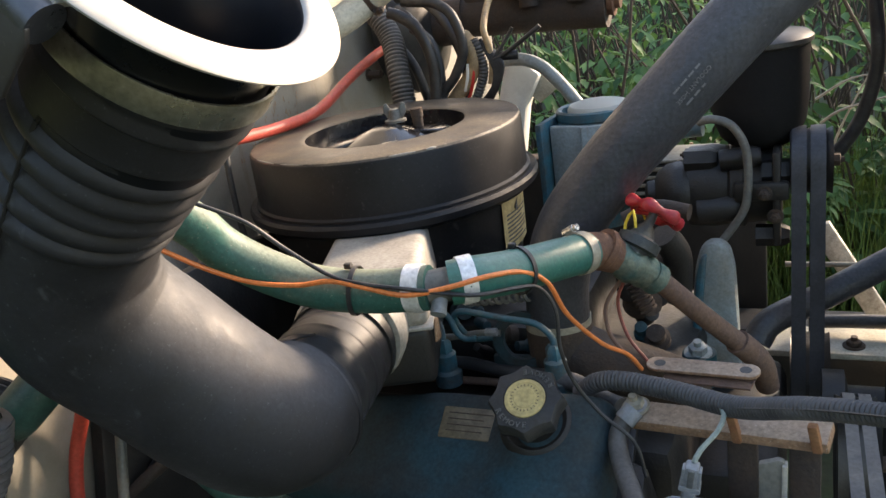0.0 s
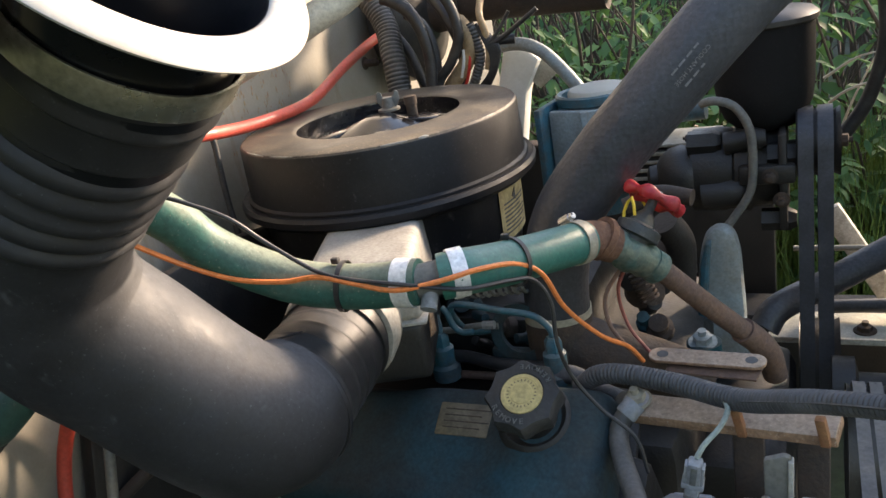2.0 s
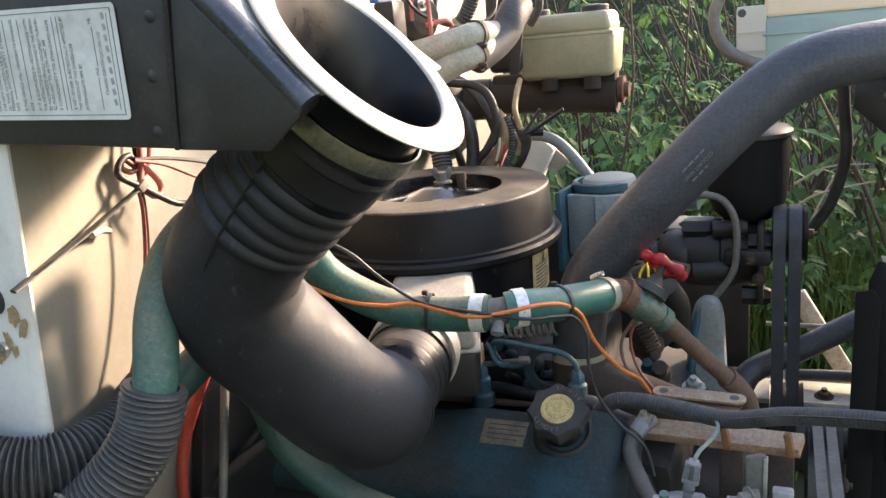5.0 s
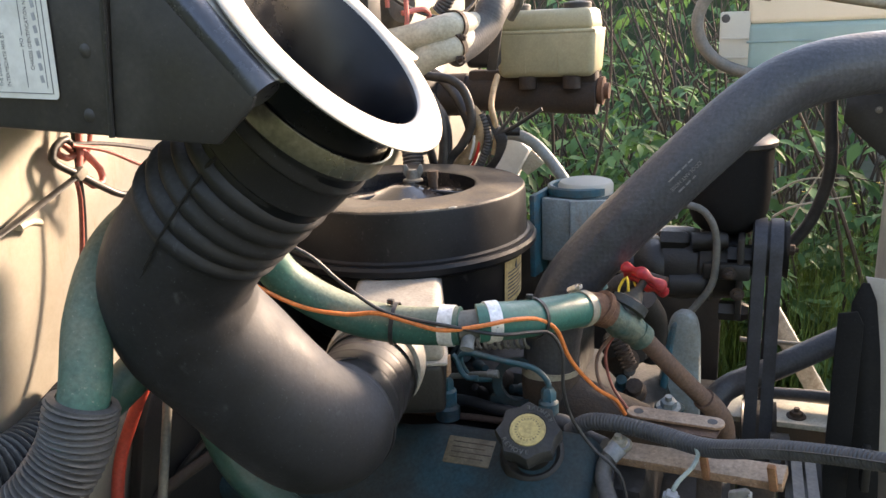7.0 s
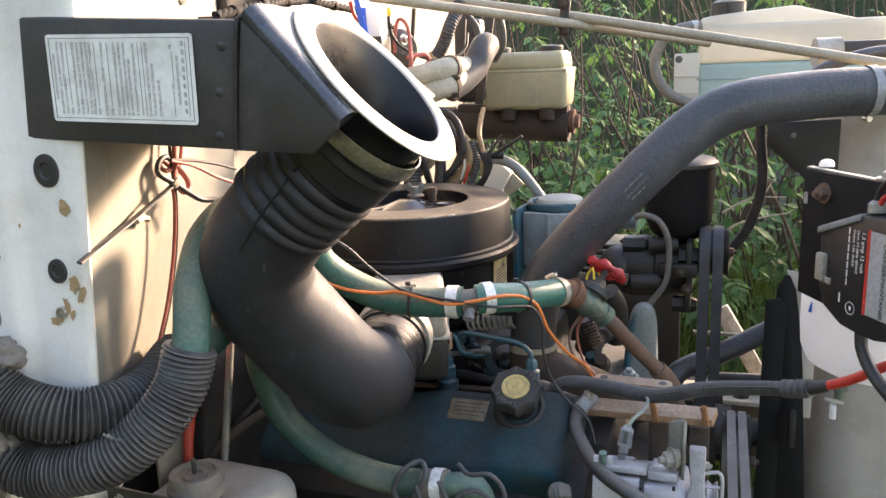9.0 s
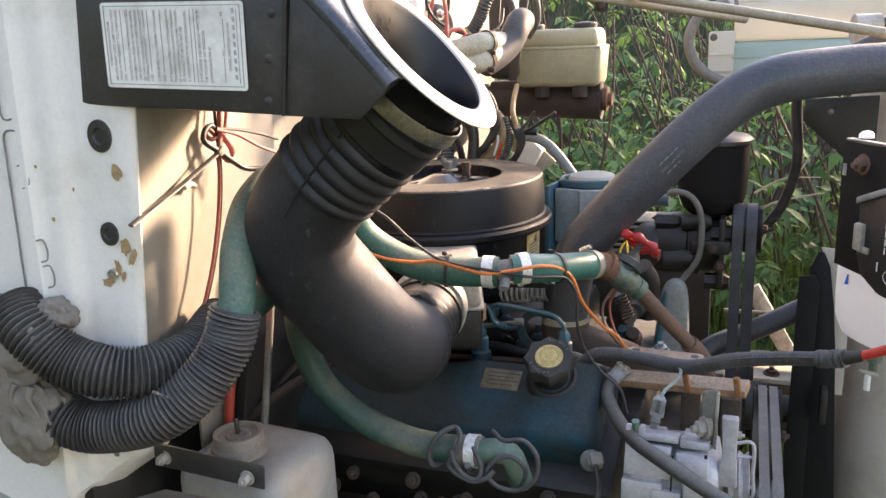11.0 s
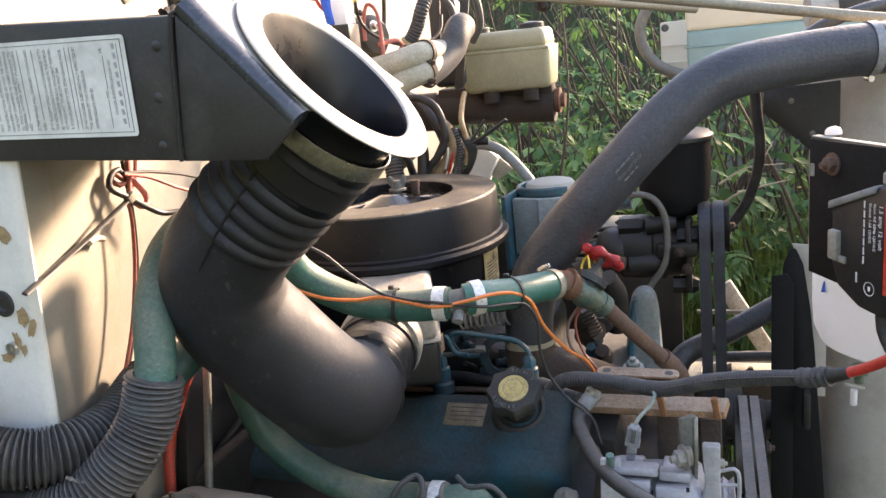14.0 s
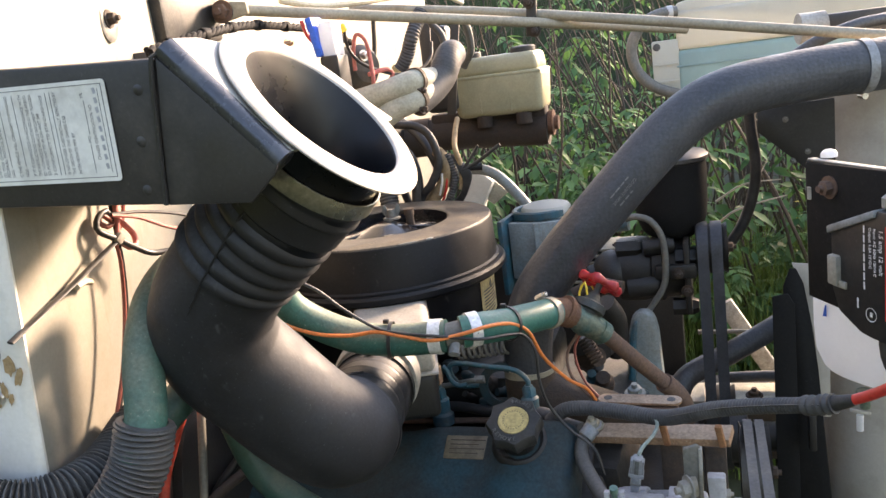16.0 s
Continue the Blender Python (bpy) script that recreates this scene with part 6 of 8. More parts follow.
def engine_front():
    e = thing("front_support_bracket", (-0.04, 1.26, 0.70), "blue-grey painted support bracket at the engine front", "bracket")
    flat = Matrix(((1, 0, 0, 0), (0, 0, 1, 1.215), (0, 1, 0, 0), (0, 0, 0, 1)))
    part("arm", slab([(-0.092, 0.74), (0.0, 0.74), (-0.002, 0.86), (-0.006, 0.955), (-0.012, 0.986), (-0.024, 0.998), (-0.042, 0.998), (-0.056, 0.985), (-0.064, 0.955), (-0.074, 0.86)], 0.03, flat, 0.008), M_BLUEGREY, e, "pale blue painted casting with rust runs")
    part("arm_rib", slab([(-0.086, 0.74), (-0.070, 0.74), (-0.056, 0.86), (-0.048, 0.95), (-0.044, 0.985), (-0.054, 0.980), (-0.061, 0.95), (-0.070, 0.86)], 0.02, Matrix.Translation((0, -0.022, 0)) @ flat, 0.005), M_BLUELINE, e)
    part("bolt", hexbolt((-0.038, 1.0, 0.925), (0, -0.2, 1), 0.012, 0.012), M_BLUEGREY, e)
    part("boss", lathe([(0, 0.88), (0.022, 0.88), (0.022, 0.925), (0, 0.925)], 20, Matrix.Translation((-0.037, 1.003, 0))), M_BLUE, e)
    part("nipple", lathe([(0.006, 0.94), (0.006, 0.955), (0.016, 0.955), (0.016, 0.925), (0, 0.925)], 22, Matrix.Translation((-0.085, 1.22, 0.0))), M_BLUEGREY, e)
    return e


engine_front()





def fuel_filter():
    e = thing("fuel_filter_head", (-0.28, 1.46, 1.0), "blue fuel filter housing with a dusty grey cap", "fuel filter")
    m = Matrix.Translation((-0.265, 1.47, 0))
    part("bowl", lathe([(0, 0.95), (0.063, 0.95), (0.066, 0.98), (0.066, 1.145), (0.062, 1.150), (0, 1.150)], 40, m), M_BLUELINE, e)
    part("rim", lathe([(0.060, 1.148), (0.066, 1.152), (0.066, 1.166), (0.062, 1.169), (0.055, 1.167), (0.053, 1.156)], 40, m), M_BLUELINE, e, "teal painted rim")
    part("cap", lathe([(0, 1.178), (0.042, 1.177), (0.052, 1.174), (0.056, 1.168), (0.056, 1.150)], 36, Matrix.Translation((0.012, 0.0, 0)) @ m), M_MILK, e, "dust-white cap")
    part("channel", box((0.012, 0.11, 0.17), pose(-0.335, 1.43, 1.075, 0, 0, -8), 0.003), M_BLUELINE, e, "teal channel bracket")
    part("badge", box((0.075, 0.012, 0.13), pose(-0.292, 1.400, 1.085, 0, 0, -14), 0.003), M_BLUEGREY, e, "grey side facet")
    part("badge", box((0.11, 0.012, 0.125), pose(-0.215, 1.398, 1.088, 0, 0, 16), 0.003), M_BLUEGREY, e, "grey face plate")
    part("feed_pipe", sweep([(-0.21, 1.47, 1.12), (-0.14, 1.46, 1.115), (-0.07, 1.45, 1.12)], 0.014, 16), M_BLUELINE, e)
    return e


fuel_filter()
comp = thing("compressor", (-0.13, 1.42, 0.98), "dusty grey finned compressor behind the hose", "compressor")
part("body", box((0.14, 0.09, 0.10), Matrix.Translation((-0.12, 1.42, 1.03)), 0.012), M_BLOCK, comp)
for k in range(6):
    part("fin", box((0.15, 0.10, 0.006), Matrix.Translation((-0.12, 1.42, 1.085 - k * 0.014)), 0.002), M_ROD, comp)

wire("pipe_fitting", [(-0.155, 1.15, 1.06), (-0.11, 1.16, 1.075), (-0.06, 1.15, 1.07)], 0.012, M_DARKRUST, "rust-brown pipe fitting beside the valve", "fitting", 16)
wire("pipe_fitting", [(-0.085, 1.06, 1.07), (-0.07, 1.08, 1.03), (-0.075, 1.1, 0.96)], 0.020, M_BLOCK, "oily black hose beside the valve", "hose", 18)
wire("sensor_wire", [(-0.118, 0.935, 1.115), (-0.10, 0.93, 1.085), (-0.12, 0.92, 1.04), (-0.11, 0.91, 0.995), (-0.085, 0.90, 0.965)], 0.0022, M_WIRERED, "thin brown wire by the valve")
wire("yellow_lead", [(-0.16, 0.96, 1.165), (-0.13, 0.95, 1.175), (-0.10, 0.945, 1.165), (-0.075, 0.93, 1.12)], 0.0016, M_YELLOW, "thin yellow lead by the valve")


# ---- radiator side ----
def radiator_panel():
    bm = bmesh.new()
    plan = [(0.300, 1.52)] + [(0.300 + 0.09 * (1 - math.cos(radians(a))), 1.29 - 0.09 * math.sin(radians(a))) for a in range(0, 91, 10)] + [(0.55, 1.19), (0.9, 1.16)]
    rows = [[bm.verts.new((x, y, z)) for x, y in plan] for z in (0.2, 0.8, 1.2, 1.42)]
    quads(bm, rows)
    solid(bm, 0.004)
    e = thing("wall_radiator_panel", (0.4, 1.25, 0.2), "grey-beige painted panel round the radiator", "panel", kind="structure")
    part("sheet", bm, M_GREYPANEL, e)
    part("gusset", slab([(0.335, 1.372), (0.190, 1.366), (0.188, 1.325), (0.285, 1.234), (0.335, 1.20)], 0.005, Matrix(((1, 0, 0, 0), (0, 0, 1, 1.235), (0, 1, 0, 0), (0, 0, 0, 1))), 0.001), M_CHARGER, e, "black triangular gusset plate")
    for x, z in ((0.235, 1.342), (0.270, 1.282), (0.245, 1.268)):
        part("gusset_bolt", hexbolt((x, 1.234, z), (0, -1, 0), 0.0035, 0.003), M_TUBE, e)
    return e


radiator_panel()


def fan_shroud():
    e = thing("fan_shroud", (0.23, 1.2, 0.55), "black plastic fan shroud edge with worn flap", "fan shroud")
    part("flap", slab([(0.192, 0.45), (0.232, 0.45), (0.232, 1.03), (0.222, 1.05), (0.196, 1.045)], 0.004, Matrix(((1, 0, 0, 0), (0, 0, 1, 1.14), (0, 1, 0, 0), (0, 0, 0, 1))), 0.001), M_SHROUD, e, "black rubber flap")
    part("flap", slab([(0.215, 0.45), (0.30, 0.45), (0.27, 0.90), (0.262, 0.98), (0.25, 1.06), (0.238, 1.088), (0.228, 1.088), (0.216, 1.055)], 0.004, Matrix(((1, 0, 0, 0), (0, 0, 1, 1.165), (0, 1, 0, 0), (0, 0, 0, 1))), 0.001), M_SHROUD, e)
    part("edge_trim", slab([(0.290, 0.80), (0.290, 1.090), (0.232, 1.096), (0.246, 1.06), (0.252, 1.0), (0.254, 0.9), (0.250, 0.80)], 0.004, Matrix(((1, 0, 0, 0), (0, 0, 1, 1.173), (0, 1, 0, 0), (0, 0, 0, 1))), 0.001), M_GREYPANEL, e, "beige curved trim edge")
    part("clip", box((0.012, 0.03, 0.07), Matrix.Translation((0.252, 1.12, 0.80)), 0.003), M_BLOCK, e)
    part("fan_hub", lathe([(0, 0), (0.05, 0), (0.05, 0.03), (0.028, 0.035), (0.028, 0.09), (0, 0.09)], 28, axis_pose((0.115, 1.18, 0.755), (1, 0, 0))), M_BLOCK, e)
    part("hub_nut", hexbolt((0.165, 1.135, 0.77), (0.4, -1, 0), 0.009, 0.010), M_STEEL, e)
    return e


fan_shroud()


def charger():
    d = Vector((0.50, -0.866, 0)).normalized()
    out = Vector((-0.866, -0.50, 0)).normalized()
    up = Vector((0, 0, 1))
    m = Matrix(((*d, 0), (*up, 0), (*out, 0), (0, 0, 0, 1))).transposed()
    m.translation = (0.210, 0.665, 1.27)
    e = thing("charger_mount", (0.24, 0.63, 1.19), "black sheet steel mounting plate on the radiator side", "mounting plate")
    part("plate", slab([(-0.010, -0.068), (0.24, -0.075), (0.24, 0.095), (-0.010, 0.090)], 0.004, m @ Matrix.Translation((0, 0, -0.004)), 0.001), M_SHROUD, e)
    part("top_lip", box((0.25, 0.003, 0.010), m @ Matrix.Translation((0.115, 0.092, -0.007)), 0.001), M_TUBE, e, "grey upper edge")
    part("plate_bolt", hexbolt(m @ Vector((0.030, 0.066, 0)), out, 0.0085, 0.009), M_PIPERUST, e, "brown rusty hex bolt")
    part("bolt_cap", lathe([(0.009, 0), (0.0087, 0.004), (0.0065, 0.007), (0.003, 0.0085), (0, 0.009)], 28, Matrix.Translation(m @ Vector((0.004, 0.094, -0.020)))), M_BOTTLE, e, "white domed cap")
    part("upper_nut", hexbolt(m @ Vector((0.12, 0.094, -0.014)), up, 0.010, 0.008), M_BOXGREY, e)
    part("edge_bead", lathe([(0.004, -0.007), (0.004, 0.007), (0, 0.008)], 14, axis_pose(m @ Vector((-0.004, 0.055, -0.002)), up)), M_BOXGREY, e)
    c = thing("battery_charger", (0.27, 0.56, 1.18), "black onboard battery charger with silver label", "charger")
    mc = m @ Matrix.Translation((0.150, 0.044, 0)) @ Matrix.Diagonal((0.77, 0.77, 1, 1)) @ Matrix.Translation((-0.150, -0.044, 0))
    body = [(0.045, -0.045), (0.058, -0.078), (0.10, -0.098), (0.125, -0.100), (0.17, -0.100), (0.29, -0.07), (0.29, 0.045), (0.19, 0.075), (0.13, 0.072), (0.045, 0.036)]
    part("case", slab(body[::-1], 0.030, mc @ Matrix.Translation((0, -0.006, 0.001)), 0.004), M_CHARGER, c)
    part("bevel_rail", slab([(0.042, 0.026), (0.130, 0.062), (0.130, 0.072), (0.042, 0.037)][::-1], 0.034, mc @ Matrix.Translation((0, -0.004, 0.0)), 0.002), M_ALUGREY, c, "light grey bevelled edge")
    part("latch", box((0.019, 0.042, 0.014), mc @ Matrix.Translation((0.056, -0.026, 0.030)), 0.003), M_BOXGREY, c, "pale latch clip")
    part("latch", box((0.024, 0.010, 0.003), mc @ Matrix.Translation((0.066, -0.044, 0.0325)), 0.001), M_BOXGREY, c)
    part("label", slab(round_poly(0.085, 0.120, 0.002), 0.0006, mc @ Matrix.Translation((0.192, -0.012, 0.0315)), 0), M_LABELGREY, c, "silver printed label")
    part("stripe", box((0.006, 0.122, 0.0006), mc @ Matrix.Translation((0.150, -0.012, 0.032)), 0), M_REDCABLE, c, "red stripe")
    turn = Matrix.Rotation(radians(-90), 4, "Z")
    for words, x, y, size, ink in (("1.5 amp 12 volt", 0.140, 0.044, 0.0094, M_WHITEINK), ("FULLY AUTOMATIC", 0.208, 0.036, 0.010, M_INK), ("ONBOARD BATTERY", 0.195, 0.036, 0.010, M_INK), ("CHARGER/MAINTAINER", 0.182, 0.036, 0.010, M_INK)):
        part("print", text_bm(words, size, mc @ Matrix.Translation((x, y, 0.0325)) @ turn, 0.0002, "LEFT"), ink, c)
    for words, x, size in (("Input: AC 60Hz 120VAC", 0.129, 0.0062), ("Output: 1.5A 12VDC", 0.121, 0.0062)):
        part("print", text_bm(words, size, mc @ Matrix.Translation((x, 0.044, 0.0322)) @ turn, 0.0002, "LEFT"), M_WHITEINK, c)
    for k in range(7):
        part("text_bar", box((0.0024, 0.010, 0.0003), mc @ Matrix.Translation((0.110, 0.040 - k * 0.0125, 0.0318)), 0), M_WHITEINK, c)
    part("text_bar", box((0.003, 0.014, 0.0003), mc @ Matrix.Translation((0.098, -0.062, 0.0318)), 0), M_WHITEINK, c)
    part("mark_ring", lathe([(0.0085, 0), (0.0095, 0.0003), (0.0095, 0)], 28, mc @ Matrix.Translation((0.122, -0.072, 0.0318))), M_WHITEINK, c)
    part("mark_bar", box((0.004, 0.006, 0.0003), mc @ Matrix.Translation((0.122, -0.072, 0.0318)), 0), M_WHITEINK, c)
    part("grommet", lathe([(0, 0), (0.010, 0), (0.010, 0.012), (0.006, 0.016), (0, 0.016)], 20, mc @ Matrix.Translation((0.135, 0.070, 0.016)) @ Matrix.Rotation(radians(-90), 4, "X")), M_BOXGREY, c)
    part("power_lead", sweep([mc @ Vector((0.125, -0.102, 0.016)), mc @ Vector((0.130, -0.13, 0.018)), mc @ Vector((0.16, -0.16, 0.02)), mc @ Vector((0.22, -0.19, 0.02))], 0.007, 14), M_WIRE, c, "black power lead")
    part("lead", sweep([mc @ Vector((0.132, 0.075, 0.016)), mc @ Vector((0.14, 0.10, 0.018)), mc @ Vector((0.17, 0.125, 0.018)), mc @ Vector((0.24, 0.14, 0.018))], 0.003, 8), M_WIRE, c)
    part("lead", sweep([mc @ Vector((0.138, 0.075, 0.016)), mc @ Vector((0.15, 0.092, 0.018)), mc @ Vector((0.18, 0.108, 0.018)), mc @ Vector((0.24, 0.118, 0.018))], 0.003, 8), M_REDCABLE, c)


charger()


def bottle():
    e = thing("coolant_bottle", (0.325, 0.70, 1.08), "white plastic overflow bottle with a drain fitting", "bottle")
    m = Matrix.Translation((0.318, 0.735, 0))
    part("body", lathe([(0, 1.082), (0.075, 1.084), (0.092, 1.094), (0.099, 1.112), (0.101, 1.14), (0.101, 1.262), (0.09, 1.278), (0, 1.278)], 56, m), M_BOTTLE, e)
    part("drain", lathe([(0, 0), (0.006, 0), (0.006, 0.012), (0.010, 0.012), (0.010, 0.022), (0, 0.022)], 14, Matrix.Translation((0.262, 0.668, 1.062))), M_BRASS, e)
    part("wing_screw", box((0.024, 0.004, 0.005), pose(0.256, 0.665, 1.058, 0, 12, 0), 0.002), M_BOXGREY, e, "dull white wing screw")
    part("tail", lathe([(0, 0), (0.004, 0), (0.004, 0.020), (0, 0.020)], 12, Matrix.Translation((0.256, 0.665, 1.034))), M_BOTTLE, e)
    part("mark", slab([(0, 0), (0.010, 0.0), (0.010, 0.014), (0.003, 0.014)], 0.0006, pose(0.222, 0.696, 1.168, 90, 0, -22), 0), M_BLUEPLASTIC, e, "small blue label corner")
    return e


bottle()
wire("lower_radiator_hose", [(0.02, 1.28, 0.80), (0.043, 1.30, 0.828), (0.121, 1.35, 0.853), (0.217, 1.40, 0.893), (0.28, 1.43, 0.92)], 0.023, M_HOSE, "grey-black lower radiator hose", "hose", 20)
tagged(link("board", box((0.040, 0.02, 0.42), pose(0.226, 1.70, 0.665, 0, -30, 0), 0.003), M_WOOD), "weathered pale board leaning behind the engine", "board")
tagged(link("frame_rail", box((1.6, 0.12, 0.20), Matrix.Translation((0.0, 1.78, 0.50)), 0.02), M_BLOCK), "dark frame rail beyond the engine", "frame rail")
wire("steering_rod", [(0.06, 1.5, 0.846), (0.305, 1.5, 0.846)], 0.005, M_ROD, "thin brown rod behind the belts", "rod", 10)
wire("loom_lower", [(0.10, 1.45, 0.755), (0.2, 1.45, 0.76), (0.30, 1.45, 0.76)], 0.012, M_LOOMDARK, "grey corrugated loom low beside the shroud", "wiring loom", 14)
tagged(link("frame_ledge", box((0.30, 0.10, 0.012), Matrix.Translation((0.17, 1.42, 0.73)), 0.003), M_BEIGEHOSE), "dusty beige steel ledge by the frame", "ledge")
tagged(link("washer_bolt", hexbolt((0.17, 1.40, 0.736), (0, 0, 1), 0.012, 0.010), M_DARKRUST), "rusty bolt on the steel ledge", "bolt")


# ---- tank low by the cab ----
def expansion_tank():
    e = thing("washer_tank_low", (-0.52, 0.45, 0.80), "dusty white plastic fluid tank with a screw cap", "tank")
    bm = box((0.185, 0.17, 0.20), pose(-0.556, 0.455, 0.840, 0, 0, -4), 0.036, segs=6)
    part("body", bm, M_BOTTLEDUST, e)
    m = Matrix.Translation((-0.545, 0.40, 0))
    part("cap", lathe([(0, 0.984), (0.010, 0.984), (0.012, 0.987), (0.016, 0.987), (0.018, 0.984), (0.026, 0.985), (0.028, 0.990), (0.033, 0.990), (0.034, 0.985), (0.034, 0.975), (0.038, 0.972), (0.038, 0.960), (0.0, 0.960)], 36, m), M_GUM, e, "grey screw cap with a key slot")
    part("key", box((0.005, 0.006, 0.022), Matrix.Translation((-0.545, 0.40, 0.998)), 0.001), M_SHEET, e)
    part("strap", sweep([(-0.578, 0.40, 0.978), (-0.545, 0.367, 0.972), (-0.512, 0.395, 0.978)], 0.0035, 8), M_GUM, e)
    part("mount", box((0.17, 0.004, 0.034), pose(-0.560, 0.350, 0.963, 0, 4, 2), 0.001), M_SHEET, e, "black mounting strip")
    for x, z in ((-0.628, 0.966), (-0.497, 0.957)):
        part("mount_bolt", hexbolt((x, 0.347, z), (0, -1, 0), 0.007, 0.012), M_BOXGREY, e)
    part("mount_foot", box((0.15, 0.12, 0.003), pose(-0.56, 0.29, 0.935, -20, 0, 0), 0.001), M_GUM, e)
    return e


expansion_tank()
wire("red_hose", [(-0.555, 0.550, 1.18), (-0.573, 0.549, 1.15), (-0.603, 0.548, 1.10), (-0.630, 0.546, 1.05), (-0.647, 0.535, 1.0), (-0.651, 0.522, 0.94), (-0.650, 0.51, 0.82)], 0.0078, M_REDHOSE, "faded red hose behind the fluid tank", "hose", 16)
wire("conduit", [(-0.598, 0.612, 1.20), (-0.596, 0.596, 1.15), (-0.592, 0.563, 1.05), (-0.589, 0.530, 0.95), (-0.585, 0.497, 0.85)], 0.0058, M_TUBE, "thin grey-brown conduit down past the tank", "conduit", 12)
wire("speedo_cable", [(-0.69, 0.945, 1.30), (-0.69, 0.955, 1.25), (-0.69, 0.953, 1.208), (-0.69, 0.951, 1.161), (-0.69, 0.953, 1.115), (-0.69, 0.96, 1.04)], 0.0048, M_LOOM, "thin grey armoured cable on the firewall", "cable", 10)
wire("dark_cable", [(-0.66, 0.60, 0.90), (-0.60, 0.66, 0.98), (-0.54, 0.72, 1.03)], 0.007, M_WIRE, "black cable low by the firewall", "cable", 10)
wire("dark_cable", [(-0.70, 0.52, 0.86), (-0.62, 0.60, 0.94), (-0.56, 0.70, 0.97)], 0.008, M_CASTBROWN, "dark brown cable low by the firewall", "cable", 10)


# ---- wires on the firewall ----
def tied_wires():
    e = thing("wire_bundle", (-0.60, 0.49, 1.34), "red and black wires knotted on the firewall", "wire bundle")
    part("red_wire", sweep([(-0.595, 0.530, 1.445), (-0.597, 0.515, 1.387), (-0.592, 0.488, 1.366), (-0.593, 0.489, 1.338), (-0.598, 0.482, 1.276), (-0.600, 0.459, 1.209), (-0.600, 0.431, 1.16), (-0.600, 0.405, 1.12)], 0.0026, 8), M_WIRERED, e)
    part("red_wire", sweep([(-0.594, 0.497, 1.450), (-0.597, 0.497, 1.400), (-0.590, 0.489, 1.366), (-0.592, 0.4915, 1.338), (-0.597, 0.4855, 1.276), (-0.599, 0.4625, 1.209), (-0.599, 0.4345, 1.16), (-0.599, 0.408, 1.12)], 0.0022, 8), M_WIRE, e, "black wire beside the red one")
    part("loop_red", sweep([(-0.592, 0.505, 1.430), (-0.592, 0.497, 1.385), (-0.590, 0.491, 1.366), (-0.590, 0.506, 1.350), (-0.592, 0.522, 1.350), (-0.594, 0.523, 1.364), (-0.594, 0.510, 1.379), (-0.596, 0.500, 1.390)], 0.0040, 10), M_WIREPINK, e, "pink-red looped wire")
    part("loop_dark", sweep([(-0.598, 0.497, 1.388), (-0.596, 0.487, 1.401), (-0.596, 0.472, 1.396), (-0.594, 0.463, 1.385), (-0.592, 0.470, 1.376), (-0.588, 0.487, 1.365), (-0.586, 0.509, 1.350), (-0.584, 0.536, 1.334), (-0.575, 0.56, 1.33)], 0.0040, 10), M_WIRE, e)
    part("loop_brown", sweep([(-0.597, 0.492, 1.388), (-0.598, 0.480, 1.398), (-0.598, 0.474, 1.390), (-0.596, 0.484, 1.382), (-0.594, 0.497, 1.385)], 0.0034, 10), M_WIRERED, e)
    part("branch", sweep([(-0.585, 0.482, 1.397), (-0.580, 0.523, 1.391), (-0.572, 0.57, 1.379), (-0.565, 0.60, 1.368)], 0.0023, 8), M_WIRE, e)
    part("branch", sweep([(-0.585, 0.482, 1.396), (-0.580, 0.522, 1.384), (-0.572, 0.56, 1.363), (-0.565, 0.59, 1.350)], 0.0025, 8), M_WIREPINK, e)
    part("knot_tie", box((0.012, 0.016, 0.012), pose(-0.588, 0.488, 1.3655, 30), 0.004), M_GUM, e, "grey tie round the knot")
    part("stay_strap", sweep([(-0.588, 0.487, 1.3645), (-0.590, 0.41, 1.336), (-0.588, 0.35, 1.318), (-0.583, 0.296, 1.304)], 0.0040, 10, flat=0.45), M_WIRE, e, "dark strap to the cab corner")
    part("clip", sweep([(-0.600, 0.438, 1.326), (-0.594, 0.422, 1.331), (-0.590, 0.405, 1.330)], 0.0058, 12, flat=0.7), M_ROD, e, "tan plastic clip")
    return e


tied_wires()


